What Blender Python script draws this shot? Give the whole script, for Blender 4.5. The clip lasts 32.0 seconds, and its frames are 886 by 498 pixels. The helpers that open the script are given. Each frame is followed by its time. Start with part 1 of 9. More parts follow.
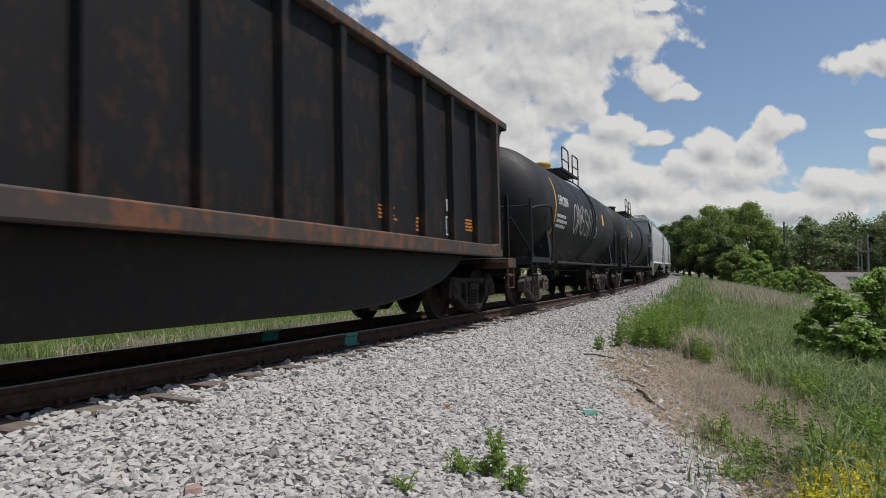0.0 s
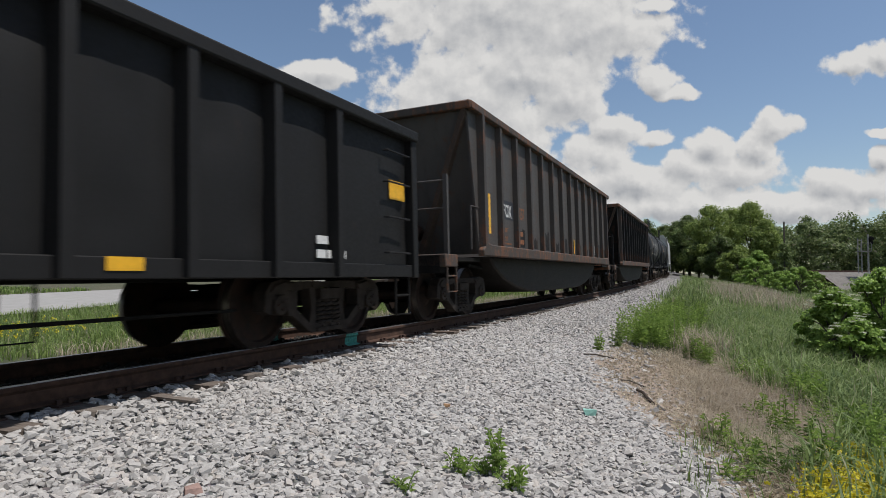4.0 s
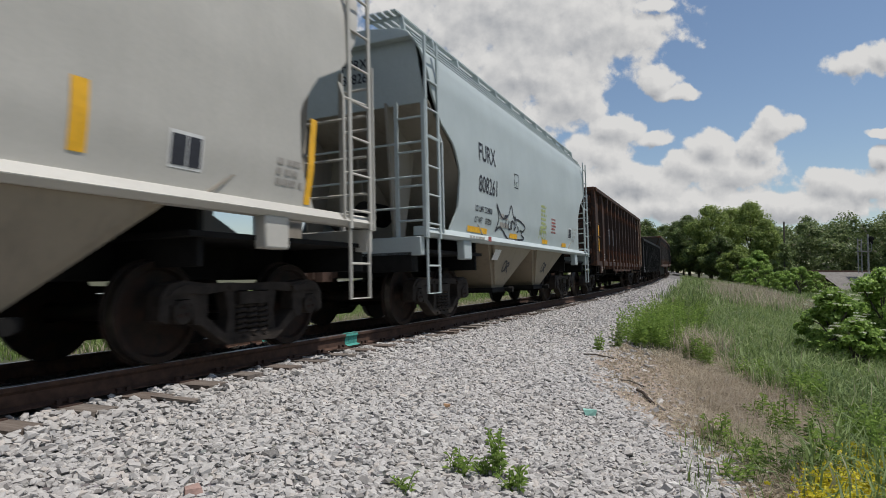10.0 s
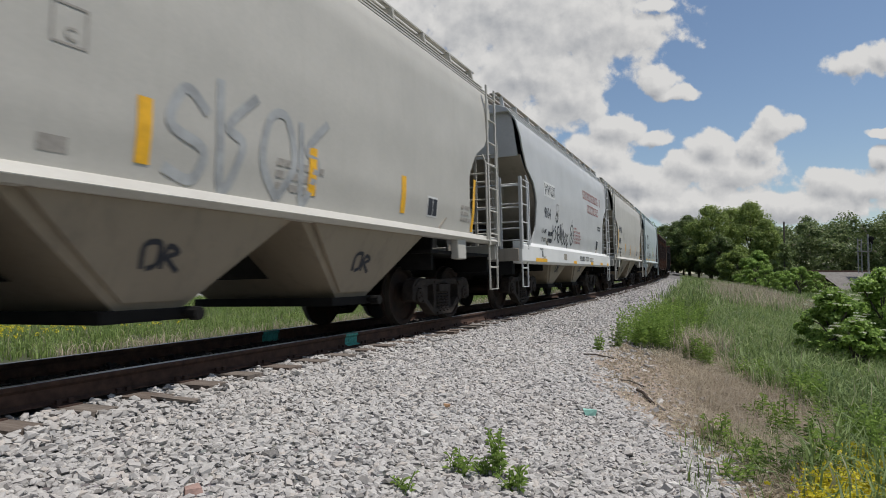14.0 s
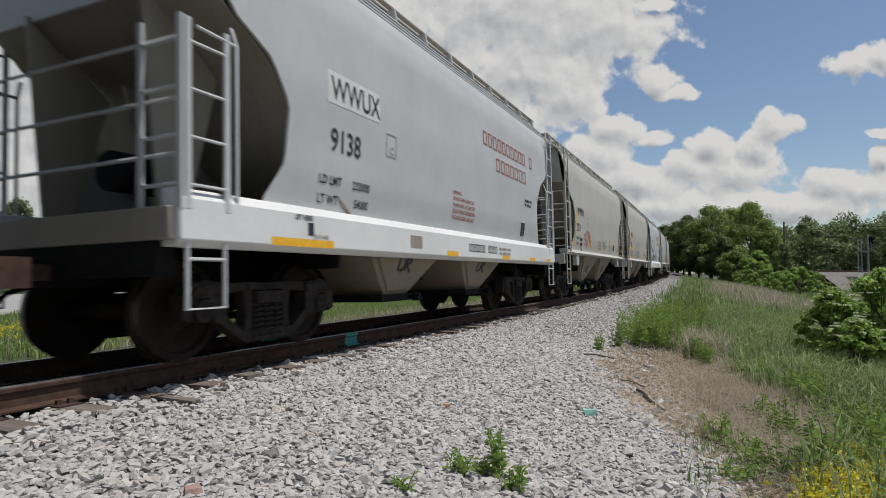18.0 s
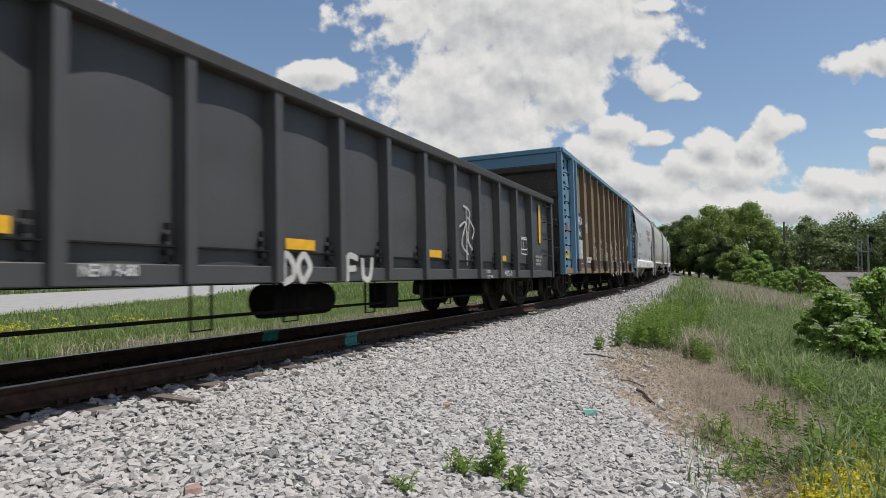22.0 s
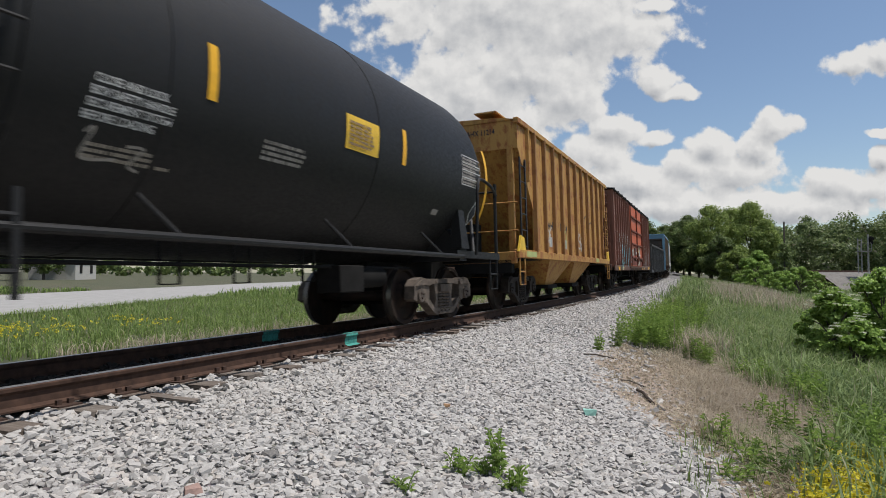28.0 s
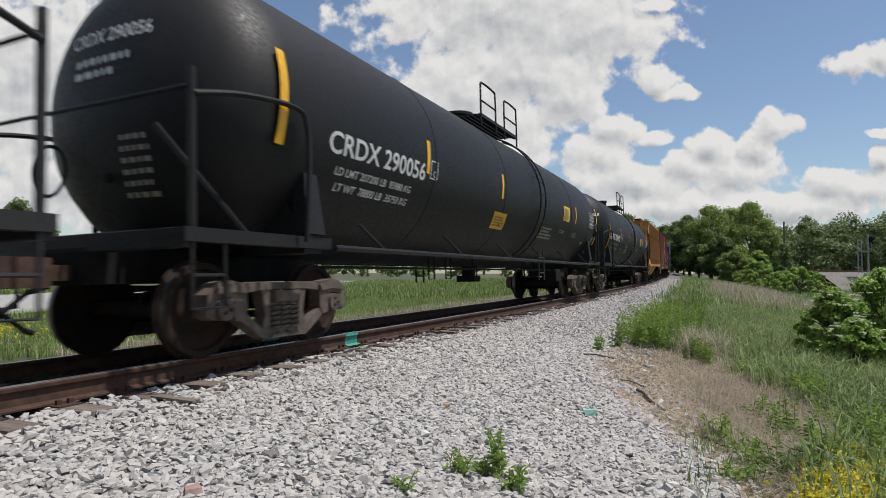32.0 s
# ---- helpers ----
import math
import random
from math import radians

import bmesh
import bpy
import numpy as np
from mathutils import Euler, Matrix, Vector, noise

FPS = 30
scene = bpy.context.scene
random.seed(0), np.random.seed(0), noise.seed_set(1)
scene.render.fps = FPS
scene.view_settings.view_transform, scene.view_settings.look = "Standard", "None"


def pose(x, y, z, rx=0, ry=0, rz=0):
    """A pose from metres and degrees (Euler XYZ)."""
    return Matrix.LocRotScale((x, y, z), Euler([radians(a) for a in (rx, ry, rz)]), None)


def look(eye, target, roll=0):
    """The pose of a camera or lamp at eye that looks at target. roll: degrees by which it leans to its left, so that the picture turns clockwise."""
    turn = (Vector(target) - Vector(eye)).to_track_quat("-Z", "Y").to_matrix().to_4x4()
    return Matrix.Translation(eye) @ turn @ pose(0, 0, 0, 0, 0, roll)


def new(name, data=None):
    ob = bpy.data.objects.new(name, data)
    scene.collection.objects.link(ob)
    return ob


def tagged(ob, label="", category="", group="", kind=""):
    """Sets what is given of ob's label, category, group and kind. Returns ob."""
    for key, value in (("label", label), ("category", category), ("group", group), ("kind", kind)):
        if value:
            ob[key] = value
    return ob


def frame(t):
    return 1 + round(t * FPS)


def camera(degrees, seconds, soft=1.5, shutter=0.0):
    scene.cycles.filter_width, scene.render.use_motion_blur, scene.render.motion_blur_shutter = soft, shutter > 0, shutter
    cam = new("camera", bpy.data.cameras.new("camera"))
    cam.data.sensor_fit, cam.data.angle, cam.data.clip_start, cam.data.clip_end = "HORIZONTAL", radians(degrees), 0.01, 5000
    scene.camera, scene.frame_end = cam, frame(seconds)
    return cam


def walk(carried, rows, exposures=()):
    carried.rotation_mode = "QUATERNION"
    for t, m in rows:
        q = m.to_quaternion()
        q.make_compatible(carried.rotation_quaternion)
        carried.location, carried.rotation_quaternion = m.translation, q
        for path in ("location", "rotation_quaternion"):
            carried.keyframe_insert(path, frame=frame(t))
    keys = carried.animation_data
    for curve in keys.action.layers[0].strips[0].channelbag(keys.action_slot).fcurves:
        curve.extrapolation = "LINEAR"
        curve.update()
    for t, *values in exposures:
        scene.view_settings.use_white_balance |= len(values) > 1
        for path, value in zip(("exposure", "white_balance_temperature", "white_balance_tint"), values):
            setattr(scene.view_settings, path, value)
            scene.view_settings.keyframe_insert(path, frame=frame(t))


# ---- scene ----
# The camera stands still beside a gently curving railway track.
# World axes: the track runs along +y through the origin, rail tops at z = 0.
cam = camera(72.06, 32.0, soft=0.9, shutter=0.22)
CAM_POSE = pose(5.371, 0.0, 0.844) @ pose(0, 0, 0, 0, 0, 24.99) @ pose(0, 0, 0, 92.268, 0, 0) @ pose(0, 0, 0, 0, 0, 0.278)
walk(cam, [(0.0, CAM_POSE), (32.0, CAM_POSE)], exposures=[(0.0, -0.30), (3.5, -0.25), (6.0, -0.42), (7.0, -0.42), (8.5, -0.28), (11.0, -0.28), (12.0, -0.23), (13.5, -0.28), (17.0, -0.33), (18.5, -0.36), (20.0, -0.50), (21.0, -0.38), (22.0, -0.14), (23.0, -0.18), (25.0, -0.36), (28.0, -0.14), (32.0, -0.12)])

BEND = 0.0008      # curvature of the track, to the left
RISE = 1.1e-4      # the track climbs a little further on
CANT = radians(1.745)


def along(s):
    """Centre of the track at the distance s: x, y, z and the heading (to the left)."""
    th = BEND * s
    x = -(1 - math.cos(th)) / BEND
    y = math.sin(th) / BEND
    z = RISE * s * s if s > 0 else 0.0
    return x, y, z, th


def beside(s, o, z=0.0):
    """A point o metres to the right of the track's centre."""
    x, y, h, th = along(s)
    return Vector((x + o * math.cos(th), y + o * math.sin(th), z + h))


def rolled(t):
    """How far the train has gone at t seconds, counted from 16 s."""
    q = t - 16.0
    if q > 4:
        return 29.959 + 7.48 * (q - 4)
    return 7.5656 * q - 0.01519 * q * q - 0.000942 * q ** 3


# ---- light ----
SUN_TO = Vector((0.37, 0.12, 1.0)).normalized()
sun = new("sun", bpy.data.lights.new("sun", "SUN"))
sun.data.energy, sun.data.angle, sun.data.color = 5.0, radians(0.53), (1.0, 0.958, 0.912)
sun.matrix_world = look(SUN_TO * 50, (0, 0, 0))


# ---- sky: blue Nishita sky with fair-weather cumulus clouds ----
def build_sky():
    world = bpy.data.worlds.new("sky")
    scene.world = world
    world.use_nodes = True
    n, l = world.node_tree.nodes, world.node_tree.links
    sky = n.new("ShaderNodeTexSky")
    sky.sky_type, sky.sun_disc = "NISHITA", False
    sky.sun_elevation = math.asin(SUN_TO.z)
    sky.sun_rotation = math.atan2(SUN_TO.x, SUN_TO.y)
    sky.air_density, sky.dust_density, sky.ozone_density = 1.0, 0.6, 1.6
    tc = n.new("ShaderNodeTexCoord")

    def val(v, sock):
        if isinstance(v, bpy.types.NodeSocket):
            l.new(v, sock)
        else:
            sock.default_value = v

    def math_(op, a, b=0.0, c=0.0, clamp=False):
        m = n.new("ShaderNodeMath")
        m.operation, m.use_clamp = op, clamp
        val(a, m.inputs[0]), val(b, m.inputs[1]), val(c, m.inputs[2])
        return m.outputs[0]

    def vec(op, a, b=(0, 0, 0)):
        m = n.new("ShaderNodeVectorMath")
        m.operation = op
        val(a, m.inputs[0]), val(b, m.inputs[1])
        return m.outputs["Value"] if op in ("DOT_PRODUCT", "LENGTH") else m.outputs["Vector"]

    def smooth(v, lo, hi):
        m = n.new("ShaderNodeMapRange")
        m.interpolation_type = "SMOOTHSTEP"
        val(v, m.inputs["Value"])
        m.inputs["From Min"].default_value, m.inputs["From Max"].default_value = lo, hi
        return m.outputs["Result"]

    def noise_of(p, scale, detail, rough=0.55):
        t = n.new("ShaderNodeTexNoise")
        l.new(p, t.inputs["Vector"])
        t.inputs["Scale"].default_value, t.inputs["Detail"].default_value, t.inputs["Roughness"].default_value = scale, detail, rough
        return t

    d = vec("NORMALIZE", tc.outputs["Generated"])
    yaw, tilt = radians(24.99), radians(2.268)
    ahead = (-math.sin(yaw) * math.cos(tilt), math.cos(yaw) * math.cos(tilt), math.sin(tilt))
    right = (math.cos(yaw), math.sin(yaw), 0.0)
    up = Vector(right).cross(Vector(ahead))
    depth = math_("MAXIMUM", vec("DOT_PRODUCT", d, ahead), 0.05)
    comb = n.new("ShaderNodeCombineXYZ")
    l.new(math_("DIVIDE", vec("DOT_PRODUCT", d, right), depth), comb.inputs[0])
    l.new(math_("DIVIDE", vec("DOT_PRODUCT", d, up), depth), comb.inputs[1])
    p = comb.outputs[0]

    # cloud heaps over the track: centre, half width and half height, in tangents of the view angle
    heaps = [(0.11, 0.385, 0.24, 0.075), (0.25, 0.36, 0.12, 0.055), (0.135, 0.29, 0.14, 0.06), (0.03, 0.235, 0.13, 0.08), (0.20, 0.245, 0.06, 0.05), (0.07, 0.165, 0.10, 0.05),
             (-0.205, 0.285, 0.06, 0.026), (-0.19, 0.228, 0.06, 0.02), (0.345, 0.40, 0.04, 0.012), (0.352, 0.272, 0.036, 0.026), (0.375, 0.255, 0.03, 0.012),
             (0.675, 0.300, 0.055, 0.022), (0.72, 0.318, 0.04, 0.024), (0.72, 0.196, 0.022, 0.010), (0.28, 0.197, 0.042, 0.026), (0.345, 0.187, 0.03, 0.011),
             (0.255, 0.155, 0.065, 0.030), (0.315, 0.115, 0.11, 0.036), (0.445, 0.175, 0.042, 0.026), (0.415, 0.140, 0.055, 0.028), (0.55, 0.205, 0.034, 0.026),
             (0.515, 0.172, 0.038, 0.026), (0.47, 0.125, 0.085, 0.034), (0.635, 0.108, 0.055, 0.026), (0.70, 0.105, 0.06, 0.030), (0.725, 0.15, 0.025, 0.022),
             (0.50, 0.075, 0.26, 0.028), (0.36, 0.068, 0.12, 0.026), (-0.68, 0.27, 0.14, 0.16), (-0.60, 0.10, 0.2, 0.06), (-0.05, 0.09, 0.2, 0.06)]

    def density(q):
        warp = vec("SUBTRACT", noise_of(q, 13.0, 3.0).outputs["Color"], (0.5, 0.5, 0.5))
        sc = n.new("ShaderNodeVectorMath")
        sc.operation = "SCALE"
        l.new(warp, sc.inputs[0])
        sc.inputs["Scale"].default_value = 0.045
        w = vec("ADD", q, sc.outputs["Vector"])
        best = None
        for cx, cy, rx, ry in heaps:
            e = math_("SUBTRACT", 1.0, vec("LENGTH", vec("MULTIPLY", vec("SUBTRACT", w, (cx, cy, 0)), (1 / rx, 1 / ry, 0))))
            best = e if best is None else math_("SMOOTH_MAX", best, e, 0.25)
        fine = noise_of(q, 22.0, 8.0, 0.54).outputs["Fac"]
        return math_("ADD", math_("MAXIMUM", best, -1.2), math_("MULTIPLY", math_("SUBTRACT", fine, 0.40), 1.9))

    here = density(p)
    above = density(vec("ADD", p, (0.006, 0.016, 0)))
    # the rest of the sky carries the same kind of clouds
    wide = noise_of(d, 2.6, 8.0, 0.58).outputs["Fac"]
    away = smooth(vec("DOT_PRODUCT", d, ahead), 0.78, 0.6)
    other = math_("MULTIPLY", smooth(wide, 0.52, 0.6), away)
    cover = math_("MAXIMUM", math_("MULTIPLY", smooth(here, -0.05, 0.3), math_("SUBTRACT", 1.0, away)), other)
    hz = n.new("ShaderNodeSeparateXYZ")
    l.new(d, hz.inputs[0])
    cover = math_("MULTIPLY", cover, smooth(hz.outputs[2], -0.01, 0.03))
    lit = math_("ADD", math_("MULTIPLY", math_("SUBTRACT", here, above), 0.8), 0.84)
    lit = math_("SUBTRACT", lit, math_("MULTIPLY", smooth(here, 0.35, 1.2), 0.36), clamp=True)
    tone = n.new("ShaderNodeMix")
    tone.data_type = "RGBA"
    l.new(lit, tone.inputs[0])
    tone.inputs[6].default_value, tone.inputs[7].default_value = (0.46, 0.485, 0.53, 1), (1.0, 0.99, 0.975, 1)
    cloud = n.new("ShaderNodeBackground")
    l.new(tone.outputs[2], cloud.inputs["Color"])
    cloud.inputs["Strength"].default_value = 0.83
    blue = n["Background"]
    blue.inputs["Strength"].default_value = 0.12
    l.new(sky.outputs["Color"], blue.inputs["Color"])
    mx = n.new("ShaderNodeMixShader")
    l.new(cover, mx.inputs[0])
    l.new(blue.outputs[0], mx.inputs[1])
    l.new(cloud.outputs[0], mx.inputs[2])
    l.new(mx.outputs[0], n["World Output"].inputs["Surface"])


build_sky()


# ---- mesh kit ----
class Kit:
    """Collects simple solids into one mesh."""

    def __init__(self):
        self.v, self.f = [], []

    def add(self, verts, faces):
        n = len(self.v)
        self.v += [tuple(p) for p in verts]
        self.f += [tuple(i + n for i in q) for q in faces]
        return self

    def hexa(self, p):
        return self.add(p, [(0, 3, 2, 1), (4, 5, 6, 7), (0, 1, 5, 4), (1, 2, 6, 5), (2, 3, 7, 6), (3, 0, 4, 7)])

    def box(self, x0, x1, y0, y1, z0, z1):
        return self.hexa([(x0, y0, z0), (x1, y0, z0), (x1, y1, z0), (x0, y1, z0), (x0, y0, z1), (x1, y0, z1), (x1, y1, z1), (x0, y1, z1)])

    def prism(self, poly, a0, a1, axis="y"):
        """Extrude a polygon: axis y takes (x, z) pairs, axis x takes (y, z), axis z takes (x, y)."""
        at = {"y": lambda p, a: (p[0], a, p[1]), "x": lambda p, a: (a, p[0], p[1]), "z": lambda p, a: (p[0], p[1], a)}[axis]
        n = len(poly)
        return self.add([at(p, a0) for p in poly] + [at(p, a1) for p in poly],
                        [tuple(range(n)), tuple(range(2 * n - 1, n - 1, -1))] + [(i, i + n, (i + 1) % n + n, (i + 1) % n) for i in range(n)])

    def loft(self, rings, closed=True, caps=True):
        n = len(rings[0])
        fs = []
        for k in range(len(rings) - 1):
            for i in range(n if closed else n - 1):
                j = (i + 1) % n
                fs.append((k * n + i, k * n + j, (k + 1) * n + j, (k + 1) * n + i))
        if caps:
            fs += [tuple(range(n - 1, -1, -1)), tuple(range((len(rings) - 1) * n, len(rings) * n))]
        return self.add([p for r in rings for p in r], fs)

    def ring(self, c, w, r, n):
        w = Vector(w).normalized()
        a = w.orthogonal().normalized()
        b = w.cross(a)
        return [Vector(c) + r * (math.cos(2 * math.pi * i / n) * a + math.sin(2 * math.pi * i / n) * b) for i in range(n)]

    def cyl(self, a, b, r, n=12, r2=None):
        w = Vector(b) - Vector(a)
        return self.loft([self.ring(a, w, r, n), self.ring(b, w, r if r2 is None else r2, n)])

    def pipe(self, pts, r, n=6):
        pts = [Vector(p) for p in pts]
        rings, ref = [], None
        for i, p in enumerate(pts):
            w = (pts[min(i + 1, len(pts) - 1)] - pts[max(i - 1, 0)]).normalized()
            if ref is None or abs(ref.dot(w)) > 0.95:
                ref = w.orthogonal().normalized()
            a = (ref - w * ref.dot(w)).normalized()
            ref = a
            b = w.cross(a)
            rings.append([p + r * (math.cos(2 * math.pi * k / n) * a + math.sin(2 * math.pi * k / n) * b) for k in range(n)])
        return self.loft(rings)

    def spin(self, profile, n=28, axis="x"):
        """Turn a closed profile of (distance along the axis, radius) round an axis."""
        m = len(profile)
        vs, fs = [], []
        for k in range(n):
            c, s = math.cos(2 * math.pi * k / n), math.sin(2 * math.pi * k / n)
            for h, r in profile:
                vs.append({"x": (h, r * c, r * s), "y": (r * c, h, r * s), "z": (r * c, r * s, h)}[axis])
        for k in range(n):
            q = (k + 1) % n
            for i in range(m - 1):
                fs.append((k * m + i, k * m + i + 1, q * m + i + 1, q * m + i))
        return self.add(vs, fs)

    def mesh(self, name, mat, smooth=True):
        me = bpy.data.meshes.new(name)
        me.from_pydata(self.v, [], self.f)
        me.materials.append(mat)
        bm = bmesh.new()
        bm.from_mesh(me)
        bmesh.ops.recalc_face_normals(bm, faces=bm.faces)
        bm.to_mesh(me)
        bm.free()
        if smooth:
            me.polygons.foreach_set("use_smooth", [True] * len(me.polygons))
            me.set_sharp_from_angle(angle=radians(32))
        return me


def part(name, kit, mat, parent, label="", at=None, bevel=0.0, smooth=True):
    """Link a kit (or a ready mesh) as one mesh object under a thing or a part."""
    me = kit if isinstance(kit, bpy.types.Mesh) else kit.mesh(name, mat, smooth)
    ob = new(name, me)
    ob.parent = parent
    if at is not None:
        ob.matrix_basis = at
    if bevel:
        md = ob.modifiers.new("bevel", "BEVEL")
        md.width, md.segments, md.limit_method, md.angle_limit = bevel, 2, "ANGLE", radians(40)
        md.harden_normals = False
    return tagged(ob, label)


def thing(name, label, category, group="", at=None):
    ob = new(name)
    ob.empty_display_size = 0.3
    if at is not None:
        ob.matrix_basis = at
    return tagged(ob, label, category, group)


def sheet(name, xs, ys, height, mat):
    """A grid sheet over xs and ys with height(x, y)."""
    vs = [(x, y, height(x, y)) for y in ys for x in xs]
    n = len(xs)
    fs = [(j * n + i, j * n + i + 1, (j + 1) * n + i + 1, (j + 1) * n + i) for j in range(len(ys) - 1) for i in range(n - 1)]
    me = bpy.data.meshes.new(name)
    me.from_pydata(vs, [], fs)
    me.materials.append(mat)
    me.polygons.foreach_set("use_smooth", [True] * len(fs))
    return new(name, me)


# ---- materials ----
class Mat:
    def __init__(self, name, rough=0.6, metal=0.0, spec=0.5):
        self.m = bpy.data.materials.new(name)
        self.m.use_nodes = True
        self.n, self.l = self.m.node_tree.nodes, self.m.node_tree.links
        self.b = self.n["Principled BSDF"]
        self.b.inputs["Roughness"].default_value = rough
        self.b.inputs["Metallic"].default_value = metal
        self.b.inputs["Specular IOR Level"].default_value = spec
        self.tc = self.n.new("ShaderNodeTexCoord")

    def coord(self, scale=(1, 1, 1), kind="Object"):
        mp = self.n.new("ShaderNodeMapping")
        mp.inputs["Scale"].default_value = scale
        self.l.new(self.tc.outputs[kind], mp.inputs["Vector"])
        return mp.outputs["Vector"]

    def noise(self, scale, detail=4.0, rough=0.6, stretch=(1, 1, 1), kind="Object"):
        t = self.n.new("ShaderNodeTexNoise")
        t.inputs["Scale"].default_value = scale
        t.inputs["Detail"].default_value = detail
        t.inputs["Roughness"].default_value = rough
        self.l.new(self.coord(stretch, kind), t.inputs["Vector"])
        return t.outputs["Fac"]

    def ramp(self, fac, stops):
        r = self.n.new("ShaderNodeValToRGB")
        e = r.color_ramp.elements
        while len(e) < len(stops):
            e.new(0.5)
        for k, (p, c) in enumerate(stops):
            e[k].position = p
            e[k].color = (c, c, c, 1) if isinstance(c, (int, float)) else (*c, 1)
        self.l.new(fac, r.inputs["Fac"])
        return r.outputs["Color"]

    def mix(self, fac, a, b, mode="MIX"):
        x = self.n.new("ShaderNodeMix")
        x.data_type, x.blend_type = "RGBA", mode
        for k, v in ((0, fac), (6, a), (7, b)):
            if isinstance(v, bpy.types.NodeSocket):
                self.l.new(v, x.inputs[k])
            else:
                x.inputs[k].default_value = v if k == 0 else (*v, 1)
        return x.outputs[2]

    def color(self, c):
        if isinstance(c, bpy.types.NodeSocket):
            self.l.new(c, self.b.inputs["Base Color"])
        else:
            self.b.inputs["Base Color"].default_value = (*c, 1)
        return self

    def bump(self, fac, strength=0.3, dist=0.01):
        u = self.n.new("ShaderNodeBump")
        u.inputs["Strength"].default_value = strength
        u.inputs["Distance"].default_value = dist
        self.l.new(fac, u.inputs["Height"])
        self.l.new(u.outputs["Normal"], self.b.inputs["Normal"])
        return self

    def random(self):
        return self.n.new("ShaderNodeObjectInfo").outputs["Random"]

    def island(self):
        return self.n.new("ShaderNodeNewGeometry").outputs["Random Per Island"]


def scaled(c, k):
    return tuple(min(1.0, x * k) for x in c)


def paint(name, col, rough=0.5, rust=0.25, dirt=0.35, rust_col=(0.13, 0.05, 0.022), dirt_col=(0.09, 0.075, 0.06), seed=0.0, spec=0.0):
    """Weathered railway paint: blotches, streaks running down, rust in patches."""
    a = Mat(name, rough, spec=spec or (0.2 if max(col) < 0.05 else 0.4))
    big = a.noise(0.9 + seed, 5, 0.65)
    streak = a.noise(3.2, 6, 0.7, (1.6, 1.6, 0.12))
    fine = a.noise(26, 4, 0.7)
    c = a.mix(a.ramp(big, [(0.3, 0.0), (0.75, 0.55)]), col, scaled(col, 0.72))
    c = a.mix(a.ramp(streak, [(0.5, 0.0), (0.8, dirt)]), c, dirt_col)
    c = a.mix(a.ramp(fine, [(0.35, 0.18), (0.65, 0.0)]), c, scaled(col, 0.55))
    patch = a.mix(0.5, a.noise(2.3 + seed, 8, 0.75), a.noise(9, 6, 0.75, (1, 1, 0.3)))
    c = a.mix(a.ramp(patch, [(0.62 - 0.2 * rust, 0.0), (0.68 - 0.2 * rust, min(1.0, rust * 1.6))]), c, rust_col)
    a.color(c)
    a.l.new(a.ramp(fine, [(0.3, max(0.0, rough - 0.12)), (0.7, min(1.0, rough + 0.2))]), a.b.inputs["Roughness"])
    a.bump(a.noise(14, 5, 0.6), 0.12, 0.01)
    return a.m


def plain(name, col, rough=0.6, metal=0.0, var=0.25, scale=8.0):
    a = Mat(name, rough, metal, 0.2 if max(col) < 0.05 else 0.4)
    a.color(a.mix(a.ramp(a.noise(scale, 5, 0.65), [(0.3, 0.0), (0.7, 1.0)]), scaled(col, 1 - var), scaled(col, 1 + var)))
    a.bump(a.noise(scale * 5, 4), 0.15, 0.005)
    return a.m


M_GRIME = plain("underframe_grime", (0.009, 0.0085, 0.008), 0.9, 0.0, 0.5, 5)
M_RUST = plain("rusted_steel", (0.055, 0.03, 0.021), 0.9, 0.0, 0.45, 9)
M_TREAD = plain("worn_wheel_steel", (0.16, 0.145, 0.13), 0.4, 0.85, 0.25, 10)
M_RAILTOP = plain("polished_rail_head", (0.36, 0.34, 0.32), 0.4, 1.0, 0.15, 10)
M_BLACK = paint("black_car_paint", (0.022, 0.022, 0.023), 0.45, 0.12, 0.25)
M_WHITE = plain("white_lettering", (0.62, 0.62, 0.6), 0.6, 0, 0.15, 20)
M_YELLOW = plain("yellow_reflector", (0.75, 0.4, 0.02), 0.45, 0, 0.15, 12)
M_ORANGE = plain("orange_lettering", (0.55, 0.2, 0.04), 0.6, 0, 0.15, 20)
M_DARKTXT = plain("dark_lettering", (0.035, 0.037, 0.045), 0.6, 0, 0.2, 20)


# ---- ground ----
def along_line(s, pts):
    """A value that goes straight from station to station."""
    if s <= pts[0][0]:
        return pts[0][1]
    for (a, p), (b, q) in zip(pts, pts[1:]):
        if s <= b:
            return p + (q - p) * (s - a) / (b - a)
    return pts[-1][1]


def toe(s):
    """Where the ballast ends on the camera's side."""
    return along_line(s, ((2.0, 6.2), (4.4, 5.45), (5.0, 5.3), (5.6, 4.95), (6.4, 4.45), (7.0, 4.1), (8.9, 3.62), (11.0, 3.6), (24.0, 3.4), (60.0, 3.1)))


